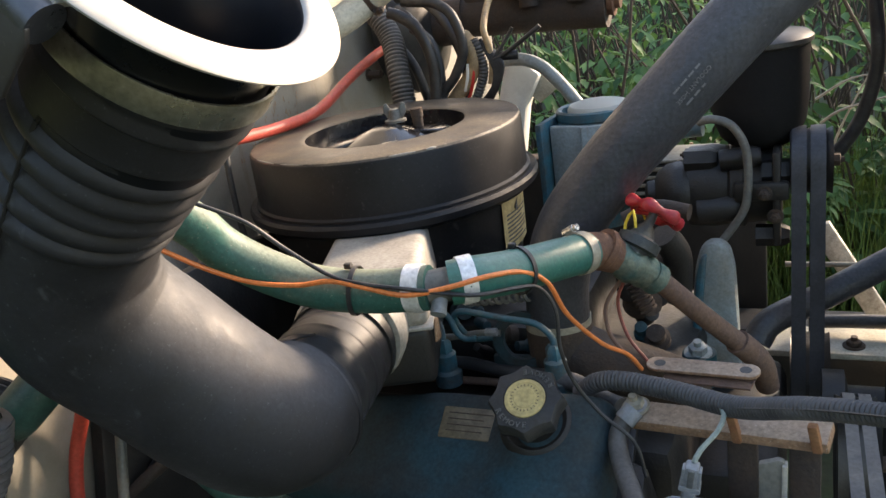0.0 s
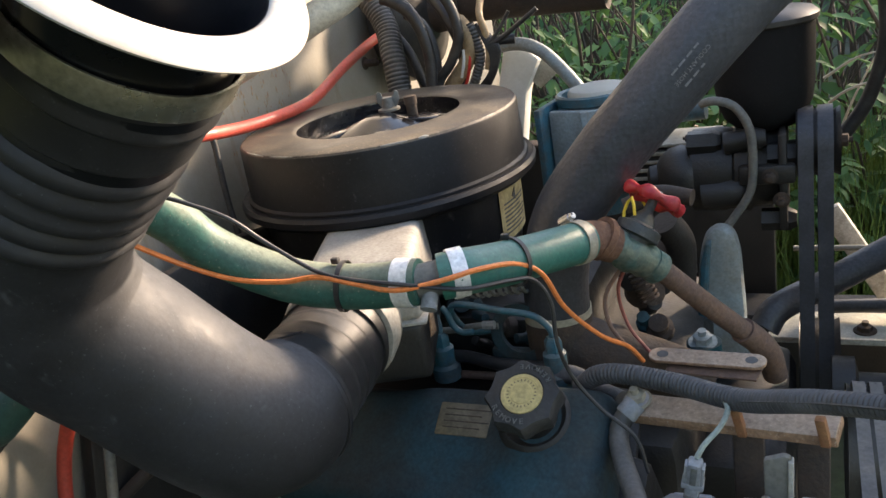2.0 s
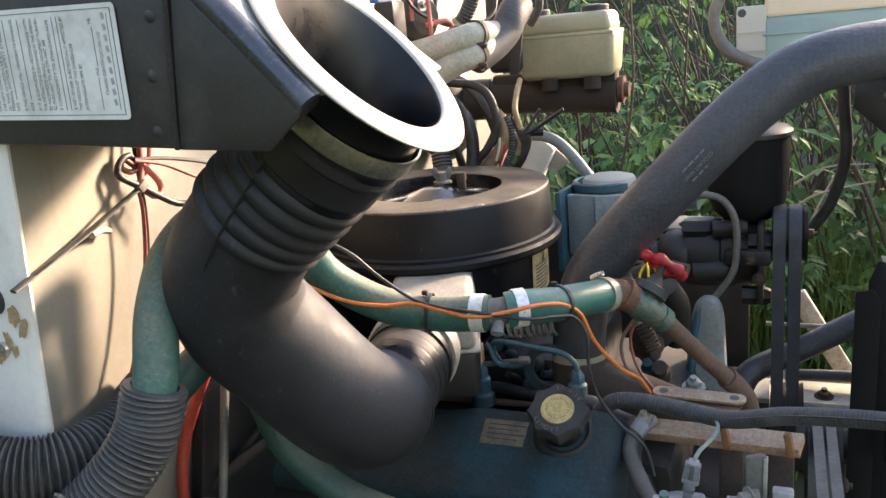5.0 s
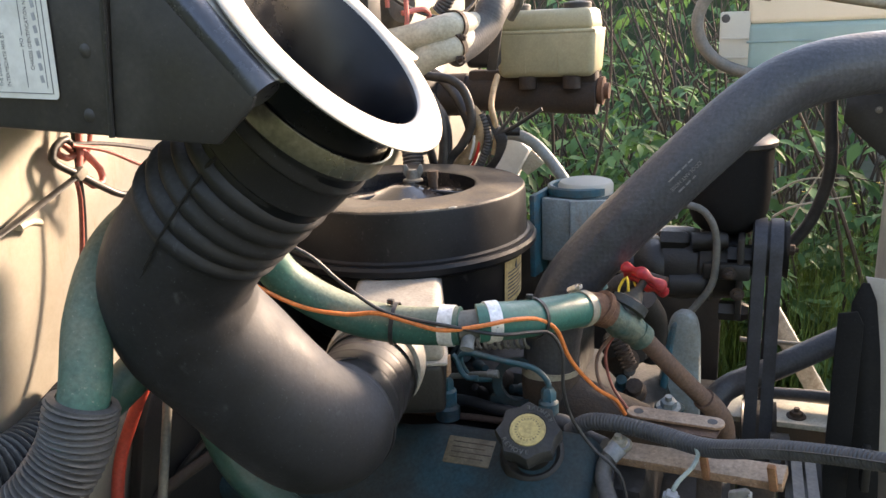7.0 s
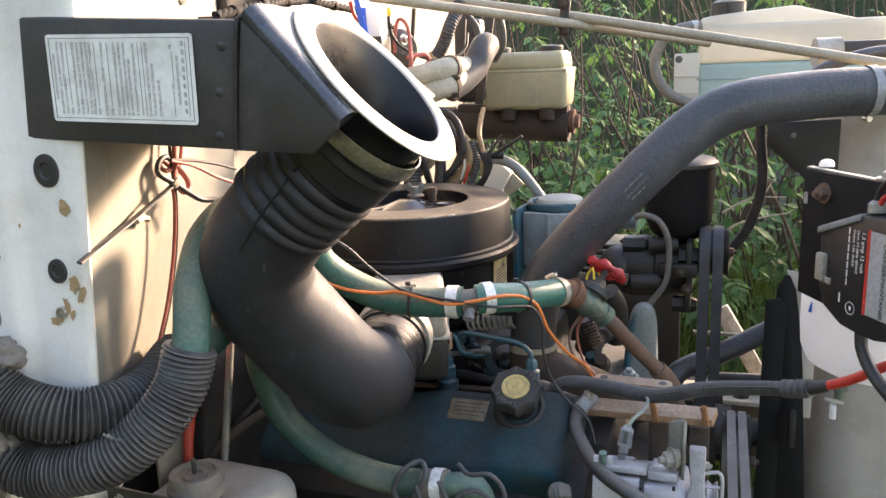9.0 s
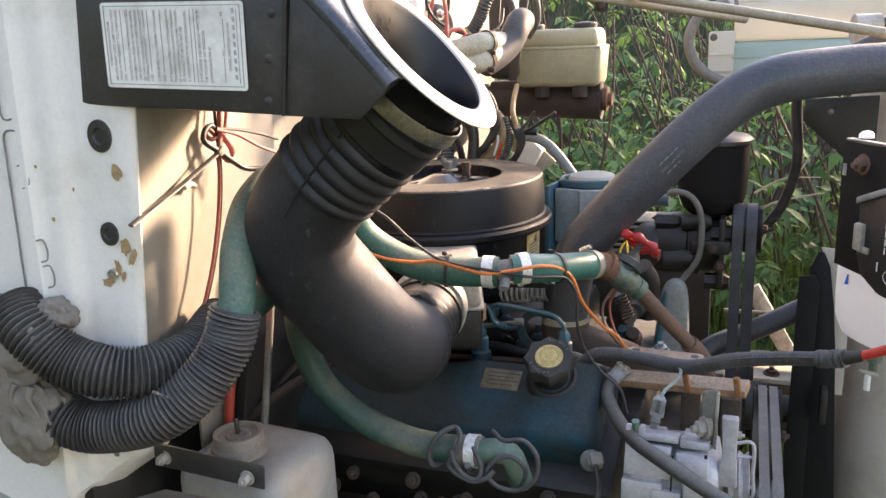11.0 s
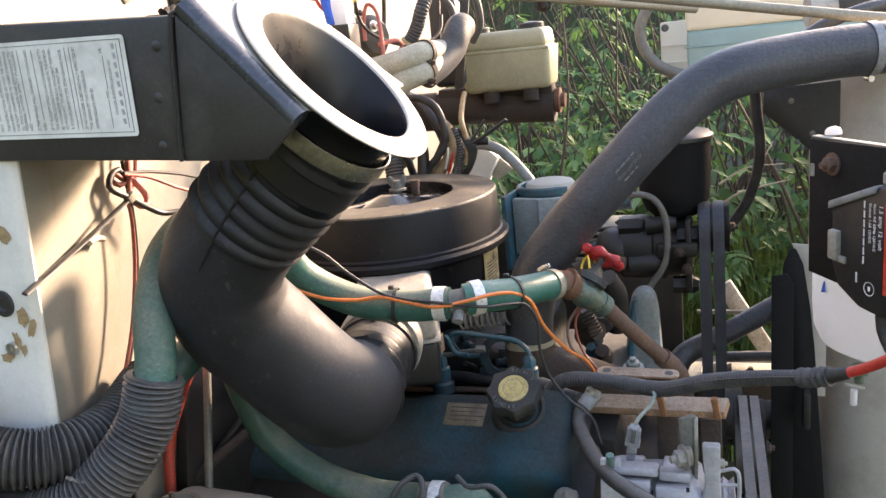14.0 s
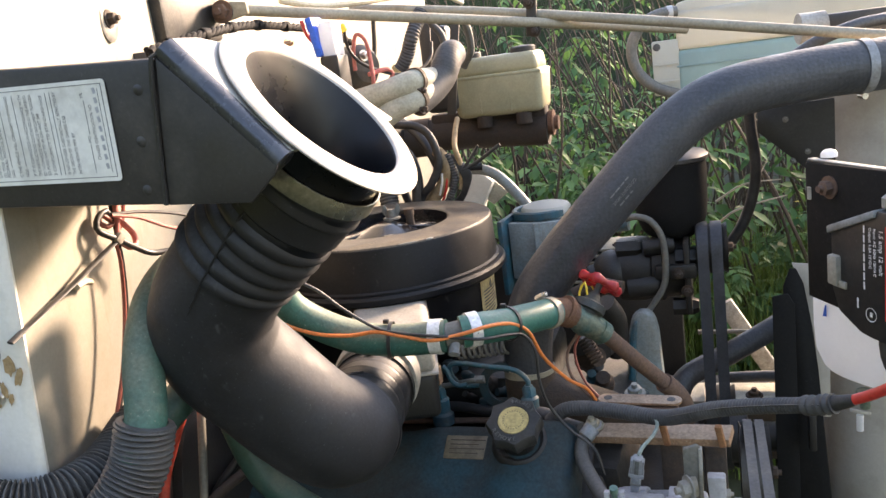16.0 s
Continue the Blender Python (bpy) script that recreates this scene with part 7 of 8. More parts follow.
# ---- top of the firewall: brakes, heater hoses, electrics ----
def master_cylinder():
    e = thing("brake_master_cylinder", (-0.40, 1.70, 1.28), "rusty brake master cylinder with a yellowed reservoir", "brake cylinder")
    part("body", sweep([(-0.62, 1.70, 1.335), (-0.27, 1.70, 1.322)], 0.041, 28), M_CASTBROWN, e)
    part("body_web", box((0.30, 0.05, 0.05), Matrix.Translation((-0.42, 1.70, 1.362)), 0.008), M_CASTBROWN, e)
    part("front_plug", lathe([(0, 0), (0.030, 0), (0.032, 0.012), (0.018, 0.014), (0.018, 0.024), (0, 0.024)], 24, axis_pose((-0.268, 1.70, 1.335), (1, 0, -0.03))), M_BUSH, e, "rust-red end plug")
    for x in (-0.42, -0.32):
        part("port", lathe([(0, 0), (0.020, 0), (0.020, 0.028), (0, 0.028)], 16, Matrix.Translation((x, 1.655, 1.345))), M_CASTBROWN, e)
    r = part("reservoir", box((0.215, 0.13, 0.105), Matrix.Translation((-0.377, 1.70, 1.423)), 0.016, segs=4, taper=1.07), M_RESIN, e, "yellowed translucent brake fluid reservoir")
    part("flange", box((0.226, 0.14, 0.008), Matrix.Translation((-0.377, 1.70, 1.468)), 0.003), M_RESIN, r)
    part("lid", box((0.216, 0.13, 0.046), Matrix.Translation((-0.377, 1.70, 1.493)), 0.012, segs=3, taper=0.94), M_RESIN, r)
    for x in (-0.449, -0.312):
        part("cap", lathe([(0, 1.508), (0.030, 1.508), (0.031, 1.526), (0.028, 1.529), (0.010, 1.531), (0, 1.532)], 28, Matrix.Translation((x, 1.68, 0))), M_CAP, r, "black filler cap")
    for x in (-0.42, -0.345):
        part("rib", box((0.003, 0.003, 0.09), Matrix.Translation((x, 1.634, 1.425)), 0.001), M_RESIN, r)
    b = thing("brake_booster", (-0.66, 1.68, 1.18), "black round brake booster on the firewall", "brake booster")
    part("drum", lathe([(0, 0), (0.13, 0), (0.145, 0.02), (0.145, 0.05), (0.12, 0.08), (0.06, 0.10), (0.035, 0.105), (0, 0.105)], 48, axis_pose((-0.74, 1.69, 1.33), (1, 0, 0))), M_PAINTBLACK, b)
    part("neck", sweep([(-0.66, 1.69, 1.33), (-0.58, 1.70, 1.33)], 0.05, 24), M_DARKRUST, b)
    part("mount_stud", hexbolt((-0.655, 1.62, 1.40), (1, 0, 0), 0.010, 0.012), M_RUST, b)
    return e


master_cylinder()


def heater_lines():
    for pts, lab in (([(-0.77, 0.97, 1.40), (-0.68, 1.0, 1.425), (-0.60, 1.04, 1.445), (-0.56, 1.07, 1.455), (-0.529, 1.10, 1.466), (-0.466, 1.10, 1.477), (-0.425, 1.10, 1.486), (-0.40, 1.12, 1.492), (-0.38, 1.20, 1.49)], "dusty beige heater hose running back to the cowl"),
                         ([(-0.76, 0.96, 1.30), (-0.64, 1.01, 1.345), (-0.54, 1.06, 1.39), (-0.51, 1.08, 1.405), (-0.482, 1.10, 1.424), (-0.434, 1.10, 1.448), (-0.400, 1.115, 1.460), (-0.385, 1.16, 1.475)], "dusty beige heater hose ending in a grey sleeve")):
        e = thing("heater_pipe", pts[0], lab, "heater hose", group="beige heater hoses")
        part("tube", sweep(pts, 0.0215, 24), M_BEIGEHOSE, e)
        d = Vector(pts[-1]) - Vector(pts[-2])
        for k in (4, -2):
            q = part("dark_clamp", lathe([(0.0220, -0.005), (0.0245, -0.005), (0.0245, 0.005), (0.0220, 0.005)], 32, axis_pose(pts[k], Vector(pts[k + 1]) - Vector(pts[k])), closed=True), M_DARKRUST, e, "dark rusty hose clamp")
            part("screw", hexbolt(Vector(pts[k]) + Vector((0.012, -0.012, -0.021)), (1, -0.6, 0.3), 0.005, 0.012), M_DARKRUST, q)
    e = thing("foam_sleeve", (-0.40, 1.15, 1.46), "grey finely ribbed sleeve bent upwards on the heater hose", "sleeve")
    part("tube", sweep([(-0.405, 1.12, 1.452), (-0.386, 1.16, 1.470), (-0.372, 1.19, 1.490), (-0.364, 1.205, 1.512), (-0.361, 1.225, 1.528), (-0.361, 1.245, 1.532)], 0.0275, 28, 0.0014, ring=ribs(0.005, 0.0003)), M_LOOMDARK, e)
    e = thing("corrugated_tube", (-0.467, 1.22, 1.512), "dark corrugated tube with yellow tape at its foot", "tube")
    part("tube", sweep([(-0.467, 1.22, 1.512), (-0.455, 1.22, 1.525), (-0.442, 1.22, 1.547), (-0.430, 1.22, 1.575), (-0.415, 1.25, 1.62)], 0.0135, 24, 0.0012, ring=ribs(0.006, 0.0016)), M_LOOMDARK, e)
    part("tape", sweep([(-0.472, 1.22, 1.506), (-0.463, 1.22, 1.516)], 0.0165, 20), M_OLDLABEL, e, "yellow tape")
    e = thing("pedal_bracket", (-0.44, 1.45, 1.40), "dull black steel pedal bracket beside the reservoir", "bracket")
    flat = Matrix(((1, 0, 0, 0), (0, 0, 1, 1.45), (0, 1, 0, 0), (0, 0, 0, 1)))
    part("strut", slab([(-0.501, 1.44), (-0.480, 1.44), (-0.464, 1.62), (-0.487, 1.62)], 0.006, flat, 0.001), M_SHEET, e)
    part("strut", slab([(-0.452, 1.40), (-0.432, 1.40), (-0.394, 1.62), (-0.414, 1.62)], 0.006, flat, 0.001), M_SHEET, e)
    part("back_box", box((0.07, 0.05, 0.20), Matrix.Translation((-0.492, 1.56, 1.50)), 0.012, segs=3), M_CHARGER, e)
    part("grey_conduit", sweep([(-0.452, 1.40, 1.62), (-0.442, 1.40, 1.596), (-0.431, 1.40, 1.583), (-0.423, 1.40, 1.562), (-0.422, 1.40, 1.50)], 0.008, 12), M_LOOM, e)


heater_lines()


def electrics():
    e = thing("relay_box", (-0.50, 0.97, 1.50), "black and white relay with a bright blue side", "relay")
    part("case", box((0.026, 0.04, 0.072), Matrix.Translation((-0.492, 0.985, 1.575)), 0.003), M_BOTTLE, e)
    part("blue_side", box((0.012, 0.042, 0.066), pose(-0.512, 0.978, 1.588, 0, -10, 0), 0.002), M_BLUEPLASTIC, e, "bright blue panel")
    part("base", box((0.034, 0.045, 0.06), Matrix.Translation((-0.490, 0.98, 1.525)), 0.004), M_WIRE, e)
    part("yellow_tab", box((0.02, 0.006, 0.012), pose(-0.525, 0.945, 1.550, 0, 40, 0), 0.002), M_YELLOW, e, "yellow crimp connector")
    part("yellow_tab", box((0.02, 0.006, 0.014), pose(-0.492, 1.03, 1.598, 0, -20, 0), 0.002), M_YELLOW, e)
    s = thing("starter_solenoid", (-0.50, 1.12, 1.47), "black round starter solenoid on the firewall", "solenoid")
    part("drum", lathe([(0, 0), (0.040, 0), (0.042, 0.01), (0.042, 0.06), (0.030, 0.075), (0, 0.078)], 28, axis_pose((-0.56, 1.16, 1.53), (1, -0.5, 0))), M_PAINTBLACK, s)
    part("stud", hexbolt((-0.495, 1.12, 1.55), (1, -0.5, 0.1), 0.007, 0.010), M_STEEL, s)
    part("stud", hexbolt((-0.60, 1.14, 1.61), (1, -0.5, 0.1), 0.007, 0.012), M_DARKRUST, s)


electrics()
wire("red_lead", [(-0.55, 1.0, 1.62), (-0.54, 1.0, 1.59), (-0.515, 1.0, 1.57), (-0.50, 0.99, 1.555)], 0.0035, M_REDCABLE, "red lead by the relay")
wire("red_lead", [(-0.507, 1.1, 1.525), (-0.505, 1.1, 1.56), (-0.495, 1.1, 1.588), (-0.478, 1.1, 1.575), (-0.474, 1.1, 1.53), (-0.478, 1.1, 1.49), (-0.505, 1.08, 1.475)], 0.0038, M_WIREPINK, "red looped lead by the solenoid")
wire("red_lead", [(-0.482, 1.10, 1.515), (-0.455, 1.13, 1.52), (-0.452, 1.14, 1.505), (-0.475, 1.12, 1.485)], 0.0042, M_WIREPINK, "faded red lead looped over the heater hose")
wire("black_lead", [(-0.50, 1.06, 1.60), (-0.505, 1.08, 1.565), (-0.49, 1.1, 1.535), (-0.45, 1.14, 1.51), (-0.42, 1.2, 1.51), (-0.405, 1.24, 1.53), (-0.405, 1.26, 1.56)], 0.003, M_WIRE, "black lead over the heater hoses")
braid = thing("braided_cable", (-0.59, 0.9, 1.60), "twisted black cable along the cowl", "cable")
run = spline([(-0.572, 0.60, 1.584), (-0.585, 0.74, 1.604), (-0.605, 0.90, 1.620), (-0.608, 1.04, 1.619), (-0.601, 1.21, 1.606), (-0.59, 1.30, 1.58)], 0.006)
for k in range(3):
    part("strand", sweep([Vector(q) + Vector((math.cos(j * 0.75 + 2.1 * k), 0, math.sin(j * 0.75 + 2.1 * k))) * 0.0032 for j, q in enumerate(run)], 0.0044, 8, 0.004), M_SHROUD, braid)
for q in run[10::17]:
    part("tape", lathe([(0.0088, -0.007), (0.0092, -0.006), (0.0092, 0.006), (0.0088, 0.007)], 16, axis_pose(q, (0, 1, 0.05))), M_SHROUD, braid, "wrapped black tape")
wire("grey_lead", [(-0.585, 1.0, 1.66), (-0.54, 1.05, 1.645), (-0.49, 1.12, 1.645), (-0.45, 1.25, 1.655), (-0.42, 1.4, 1.66), (-0.40, 1.5, 1.64)], 0.006, M_BEIGEHOSE, "pale vacuum hose along the cowl top", "hose")
wire("vacuum_hose", [(-0.42, 1.45, 1.62), (-0.40, 1.5, 1.60), (-0.40, 1.53, 1.54), (-0.43, 1.56, 1.50)], 0.009, M_TUBE, "grey vacuum hose to the booster", "hose")
wire("cable_stay", [(-0.545, 1.32, 1.62), (-0.555, 1.32, 1.55), (-0.575, 1.31, 1.50)], 0.005, M_WIRE, "black cable rising by the booster", "cable")
for x, y, z in ((-0.745, 1.30, 1.60), (-0.745, 1.12, 1.61)):
    tagged(link("firewall_stud", hexbolt((x, y, z), (1, 0, 0), 0.007, 0.014), M_RUST), "rusty stud in the cream firewall", "stud")
loop_pts = (([(-0.66, 1.55, 1.40), (-0.60, 1.50, 1.40), (-0.53, 1.44, 1.37), (-0.48, 1.40, 1.31), (-0.47, 1.40, 1.25), (-0.50, 1.42, 1.21)], 0.011, "black vacuum hose drooping beside the filter"),
            ([(-0.64, 1.50, 1.38), (-0.59, 1.46, 1.35), (-0.545, 1.43, 1.29), (-0.535, 1.42, 1.22)], 0.010, "black hose beside the ribbed loom"),
            ([(-0.66, 1.45, 1.36), (-0.62, 1.42, 1.33), (-0.575, 1.40, 1.28), (-0.555, 1.40, 1.21)], 0.009, "thin black hose behind the filter lid"))
for pts, r, lab in loop_pts:
    wire("vacuum_hose", pts, r, M_WIRE, lab, "hose", 14)
tagged(link("ribbed_loom", sweep([(-0.66, 1.42, 1.40), (-0.615, 1.40, 1.34), (-0.59, 1.36, 1.28), (-0.577, 1.34, 1.22)], 0.021, 24, 0.0016, ring=ribs(0.0075, 0.002)), M_LOOM), "grey ribbed wiring loom behind the filter", "wiring loom")
tagged(link("red_heater_hose", sweep([(-0.665, 1.50, 1.315), (-0.680, 1.45, 1.303), (-0.684, 1.34, 1.278), (-0.672, 1.20, 1.250), (-0.675, 1.08, 1.248), (-0.690, 0.98, 1.255), (-0.690, 0.86, 1.275), (-0.69, 0.76, 1.29)], 0.0095, 16), M_REDHOSE), "bright orange-red hose along the firewall", "hose")
wire("cable_loop", [(-0.58, 1.34, 1.385), (-0.562, 1.34, 1.378), (-0.534, 1.34, 1.357), (-0.515, 1.34, 1.319), (-0.509, 1.34, 1.269), (-0.518, 1.34, 1.20), (-0.53, 1.35, 1.12)], 0.0105, M_WIRE, "thick black cable loop behind the filter", "cable", 14)
wire("cable_loop", [(-0.56, 1.36, 1.40), (-0.534, 1.36, 1.396), (-0.497, 1.36, 1.389), (-0.469, 1.36, 1.364), (-0.457, 1.36, 1.309), (-0.479, 1.36, 1.262), (-0.512, 1.36, 1.22), (-0.53, 1.36, 1.12)], 0.009, M_WIRE, "black cable loop beside the brake cylinder", "cable", 14)
wire("cable_loop", [(-0.56, 1.38, 1.35), (-0.53, 1.38, 1.33), (-0.515, 1.38, 1.28), (-0.52, 1.38, 1.2), (-0.53, 1.38, 1.12)], 0.008, M_LOOMDARK, "dark grey cable loop behind the filter", "cable", 12)
wire("amber_lead", [(-0.470, 1.40, 1.325), (-0.454, 1.385, 1.311), (-0.446, 1.38, 1.287), (-0.458, 1.38, 1.256), (-0.488, 1.38, 1.224), (-0.52, 1.39, 1.19)], 0.0135, M_BRASSTAN, "tan taped cable bundle curving behind the filter", "cable", 14)
wire("amber_lead", [(-0.445, 1.50, 1.385), (-0.433, 1.43, 1.360), (-0.424, 1.385, 1.333), (-0.416, 1.38, 1.303), (-0.414, 1.38, 1.271), (-0.42, 1.38, 1.24)], 0.0062, M_BRASSTAN, "tan-brown strap beside the filter", "cable", 12)
tagged(link("dark_lead", sweep([(-0.445, 1.385, 1.318), (-0.436, 1.38, 1.301), (-0.431, 1.378, 1.263), (-0.446, 1.378, 1.225), (-0.47, 1.38, 1.19)], 0.0085, 14, 0.0014, ring=ribs(0.006, 0.0018)), M_LOOM), "grey ribbed cable sleeve beside the filter", "cable")
for k in range(6):
    wire("dark_lead", [(-0.432 + 0.004 * k, 1.385, 1.318 - 0.004 * k), (-0.420 + 0.005 * k, 1.376, 1.294 - 0.003 * k), (-0.409 + 0.003 * k, 1.374, 1.262), (-0.418 + 0.002 * k, 1.376, 1.232), (-0.452 + 0.004 * k, 1.384, 1.200)], 0.0034, M_WIRE, "thin black wire in a bundle behind the filter", "wire", 8)
wire("dark_lead", [(-0.448, 1.372, 1.285), (-0.447, 1.37, 1.266), (-0.455, 1.372, 1.236), (-0.47, 1.38, 1.21)], 0.003, M_REDCABLE, "red wire among the tan bundle", "wire", 8)
wire("dark_lead", [(-0.456, 1.368, 1.280), (-0.458, 1.366, 1.258), (-0.468, 1.37, 1.232)], 0.0028, M_WHITE, "white wire among the tan bundle", "wire", 8)
wire("dark_lead", [(-0.371, 1.385, 1.332), (-0.390, 1.38, 1.306), (-0.410, 1.375, 1.283)], 0.0032, M_WIRE, "thin black cable slanting behind the filter", "cable", 10)
wire("dark_lead", [(-0.322, 1.385, 1.330), (-0.360, 1.38, 1.306), (-0.392, 1.378, 1.288), (-0.412, 1.375, 1.282)], 0.0042, M_WIRE, "black cable slanting under the brake cylinder", "cable", 10)
wire("cable_plug", [(-0.412, 1.385, 1.284), (-0.392, 1.385, 1.286), (-0.368, 1.39, 1.285)], 0.0085, M_WIRE, "black cable plug beside the filter", "plug", 12)
wire("blue_grey_hose", [(-0.52, 1.70, 1.235), (-0.449, 1.66, 1.239), (-0.407, 1.655, 1.221), (-0.367, 1.65, 1.181), (-0.329, 1.645, 1.130), (-0.30, 1.64, 1.08)], 0.0135, M_BLUEGREY, "blue-grey hose behind the air filter", "hose", 18)
fender = thing("inner_fender_bracket", (-0.48, 1.76, 1.0), "white painted inner fender corner with a bent tan flap", "fender")
part("corner", slab([(-0.515, 1.226), (-0.490, 1.228), (-0.462, 1.216), (-0.437, 1.194), (-0.456, 1.161), (-0.475, 1.126), (-0.50, 1.0), (-0.56, 1.0), (-0.54, 1.14)], 0.05, Matrix(((1, 0, 0, 0), (0, 0, 1, 1.73), (0, 1, 0, 0), (0, 0, 0, 1))), 0.008), M_WHITE, fender)
part("flap", slab([(-0.440, 1.190), (-0.406, 1.158), (-0.450, 1.126), (-0.470, 1.145)], 0.006, Matrix(((1, 0, 0, 0), (0, 0, 1, 1.755), (0, 1, 0, 0), (0, 0, 0, 1))), 0.002), M_BEIGEHOSE, fender, "bent tan flap")
inner = thing("inner_fender", (-0.66, 1.86, 0.55), "dark far inner fender panel with a folded lip", "fender")
part("panel", box((1.35, 0.02, 0.42), Matrix.Translation((-0.66, 1.88, 0.76)), 0.006), M_BLOCK, inner)
part("lip", box((1.35, 0.05, 0.012), Matrix.Translation((-0.66, 1.865, 0.97)), 0.004), M_DARKRUST, inner)
for k in range(5):
    part("lip_bolt", hexbolt((-1.1 + k * 0.24, 1.86, 0.976), (0, 0, 1), 0.009, 0.009), M_RUST, inner)
tagged(link("cowl_hinge_box", box((0.10, 0.16, 0.12), Matrix.Translation((-0.725, 0.87, 1.665)), 0.006), M_PAINTBLACK), "black hinge box on the cowl", "hinge box")
tagged(link("cowl_bracket", box((0.07, 0.03, 0.03), pose(-0.63, 0.70, 1.575, 0, 0, 30), 0.003), M_SHEET), "small black bracket on the cowl edge", "bracket")


def hood_rods():
    e = thing("hood_support_rods", (-0.63, 0.96, 1.64), "pair of dull beige hood support rods with a black bracket", "hood rod")
    a, b = Vector((-0.64, 0.943, 1.651)), Vector((0.075, 1.44, 1.518))
    part("rod", sweep([a, b], 0.0095, 16, 0.1), M_ROD, e)
    part("rod", sweep([(-0.56, 1.245, 1.646), (-0.197, 1.27, 1.584), (0.46, 1.303, 1.452)], 0.0095, 14, 0.1), M_ROD, e)
    part("flat_end", slab([(-0.04, -0.012), (-0.025, -0.019), (0.03, -0.010), (0.03, 0.010), (-0.025, 0.019), (-0.04, 0.012)], 0.008, Matrix.Translation((-0.640, 0.938, 1.650)) @ Matrix(((1, 0, 0, 0), (0, 0, -1, 0), (0, 1, 0, 0), (0, 0, 0, 1))), 0.003), M_ROD, e, "flattened rod end")
    part("pivot_bolt", hexbolt((-0.655, 0.928, 1.650), (0, -1, 0), 0.013, 0.010), M_PIPERUST, e, "rusty pivot bolt")
    part("rod_bracket", box((0.020, 0.006, 0.070), pose(-0.200, 1.256, 1.578, 0, 6, 0), 0.002), M_SHEET, e, "black joining bracket")
    for z in (1.605, 1.553):
        part("bracket_bolt", hexbolt((-0.198 + (1.578 - z) * 0.1, 1.252, z), (0, -1, 0), 0.008, 0.008), M_DARKRUST, e)
    return e


hood_rods()


def washer_tank():
    e = thing("washer_reservoir", (0.28, 2.03, 1.34), "translucent washer fluid tank part-filled with blue fluid", "washer tank")
    def shell(z0, z1, top=None):
        bm = bmesh.new()
        lo = [(0.040, 1.985), (0.56, 1.985), (0.56, 2.12), (0.040, 2.12)]
        box((0.52, 0.14, z1 - z0), Matrix.Translation((0.30, 2.052, (z0 + z1) / 2)), 0.012, bm, 3)
        return bm
    part("filled_part", shell(1.345, 1.462), M_FLUID, e, "plastic wall tinted by blue fluid")
    part("upper_part", shell(1.4625, 1.565), M_MILK, e)
    part("shoulder", slab([(0.042, 1.560), (0.558, 1.48), (0.558, 1.525), (0.45, 1.56), (0.28, 1.606), (0.075, 1.590), (0.042, 1.583)], 0.13, Matrix(((1, 0, 0, 0), (0, 0, 1, 1.988), (0, 1, 0, 0), (0, 0, 0, 1))), 0.008), M_MILK, e)
    part("waist_seam", box((0.525, 0.148, 0.005), Matrix.Translation((0.30, 2.052, 1.420)), 0.002), M_FLUID, e)
    part("flange", box((0.07, 0.020, 0.145), pose(0.010, 1.995, 1.420), 0.005), M_MILK, e, "cream moulded mounting flange")
    for z in (1.385, 1.43):
        part("flange_rib", box((0.066, 0.012, 0.006), pose(0.010, 1.985, z), 0.002), M_MILK, e)
    part("flange_hole", lathe([(0, 0.001), (0.008, 0.001), (0.010, 0)], 16, axis_pose((-0.012, 1.984, 1.477), (0, -1, 0))), M_INK, e)
    part("cap", lathe([(0, 1.590), (0.045, 1.590), (0.045, 1.625), (0.03, 1.632), (0, 1.632)], 28, Matrix.Translation((0.115, 2.05, 0))), M_PAINTBLACK, e, "black filler cap")
    part("hose", sweep([(0.045, 1.97, 1.563), (-0.005, 1.955, 1.56), (-0.050, 1.95, 1.535), (-0.075, 1.95, 1.48), (-0.062, 1.95, 1.42), (-0.02, 1.95, 1.375), (0.04, 1.95, 1.350), (0.10, 1.95, 1.335)], 0.0145, 16), M_TUBE, e, "grey overflow hose loop")
    part("mount_post", box((0.04, 0.04, 0.80), Matrix.Translation((0.50, 2.05, 0.95)), 0.004), M_SHEET, e)
    part("hose_collar", sweep([(0.02, 1.965, 1.563), (0.035, 1.968, 1.563)], 0.017, 16), M_BOTTLE, e)
    return e


washer_tank()


def radiator_top():
    e = thing("radiator_filler", (0.33, 1.45, 1.45), "black radiator filler neck and brackets behind the hose", "radiator filler")
    part("bracket", box((0.16, 0.02, 0.05), pose(0.37, 1.50, 1.485), 0.006), M_SHEET, e)
    part("neck", lathe([(0, 0), (0.030, 0), (0.030, 0.05), (0, 0.05)], 28, axis_pose((0.285, 1.48, 1.488), (1, 0.2, 0))), M_BOXGREY, e)
    part("pipe", sweep([(0.25, 1.30, 1.44), (0.30, 1.33, 1.465), (0.37, 1.36, 1.485), (0.44, 1.4, 1.49)], 0.011, 14), M_HOSE, e)
    return e


radiator_top()
wire("overflow_hose", [(0.184, 1.42, 1.352), (0.187, 1.42, 1.303), (0.193, 1.42, 1.244), (0.189, 1.42, 1.189), (0.17, 1.42, 1.126), (0.143, 1.42, 1.081), (0.118, 1.42, 1.052)], 0.011, M_WIRE, "black overflow hose behind the belts", "hose", 16)


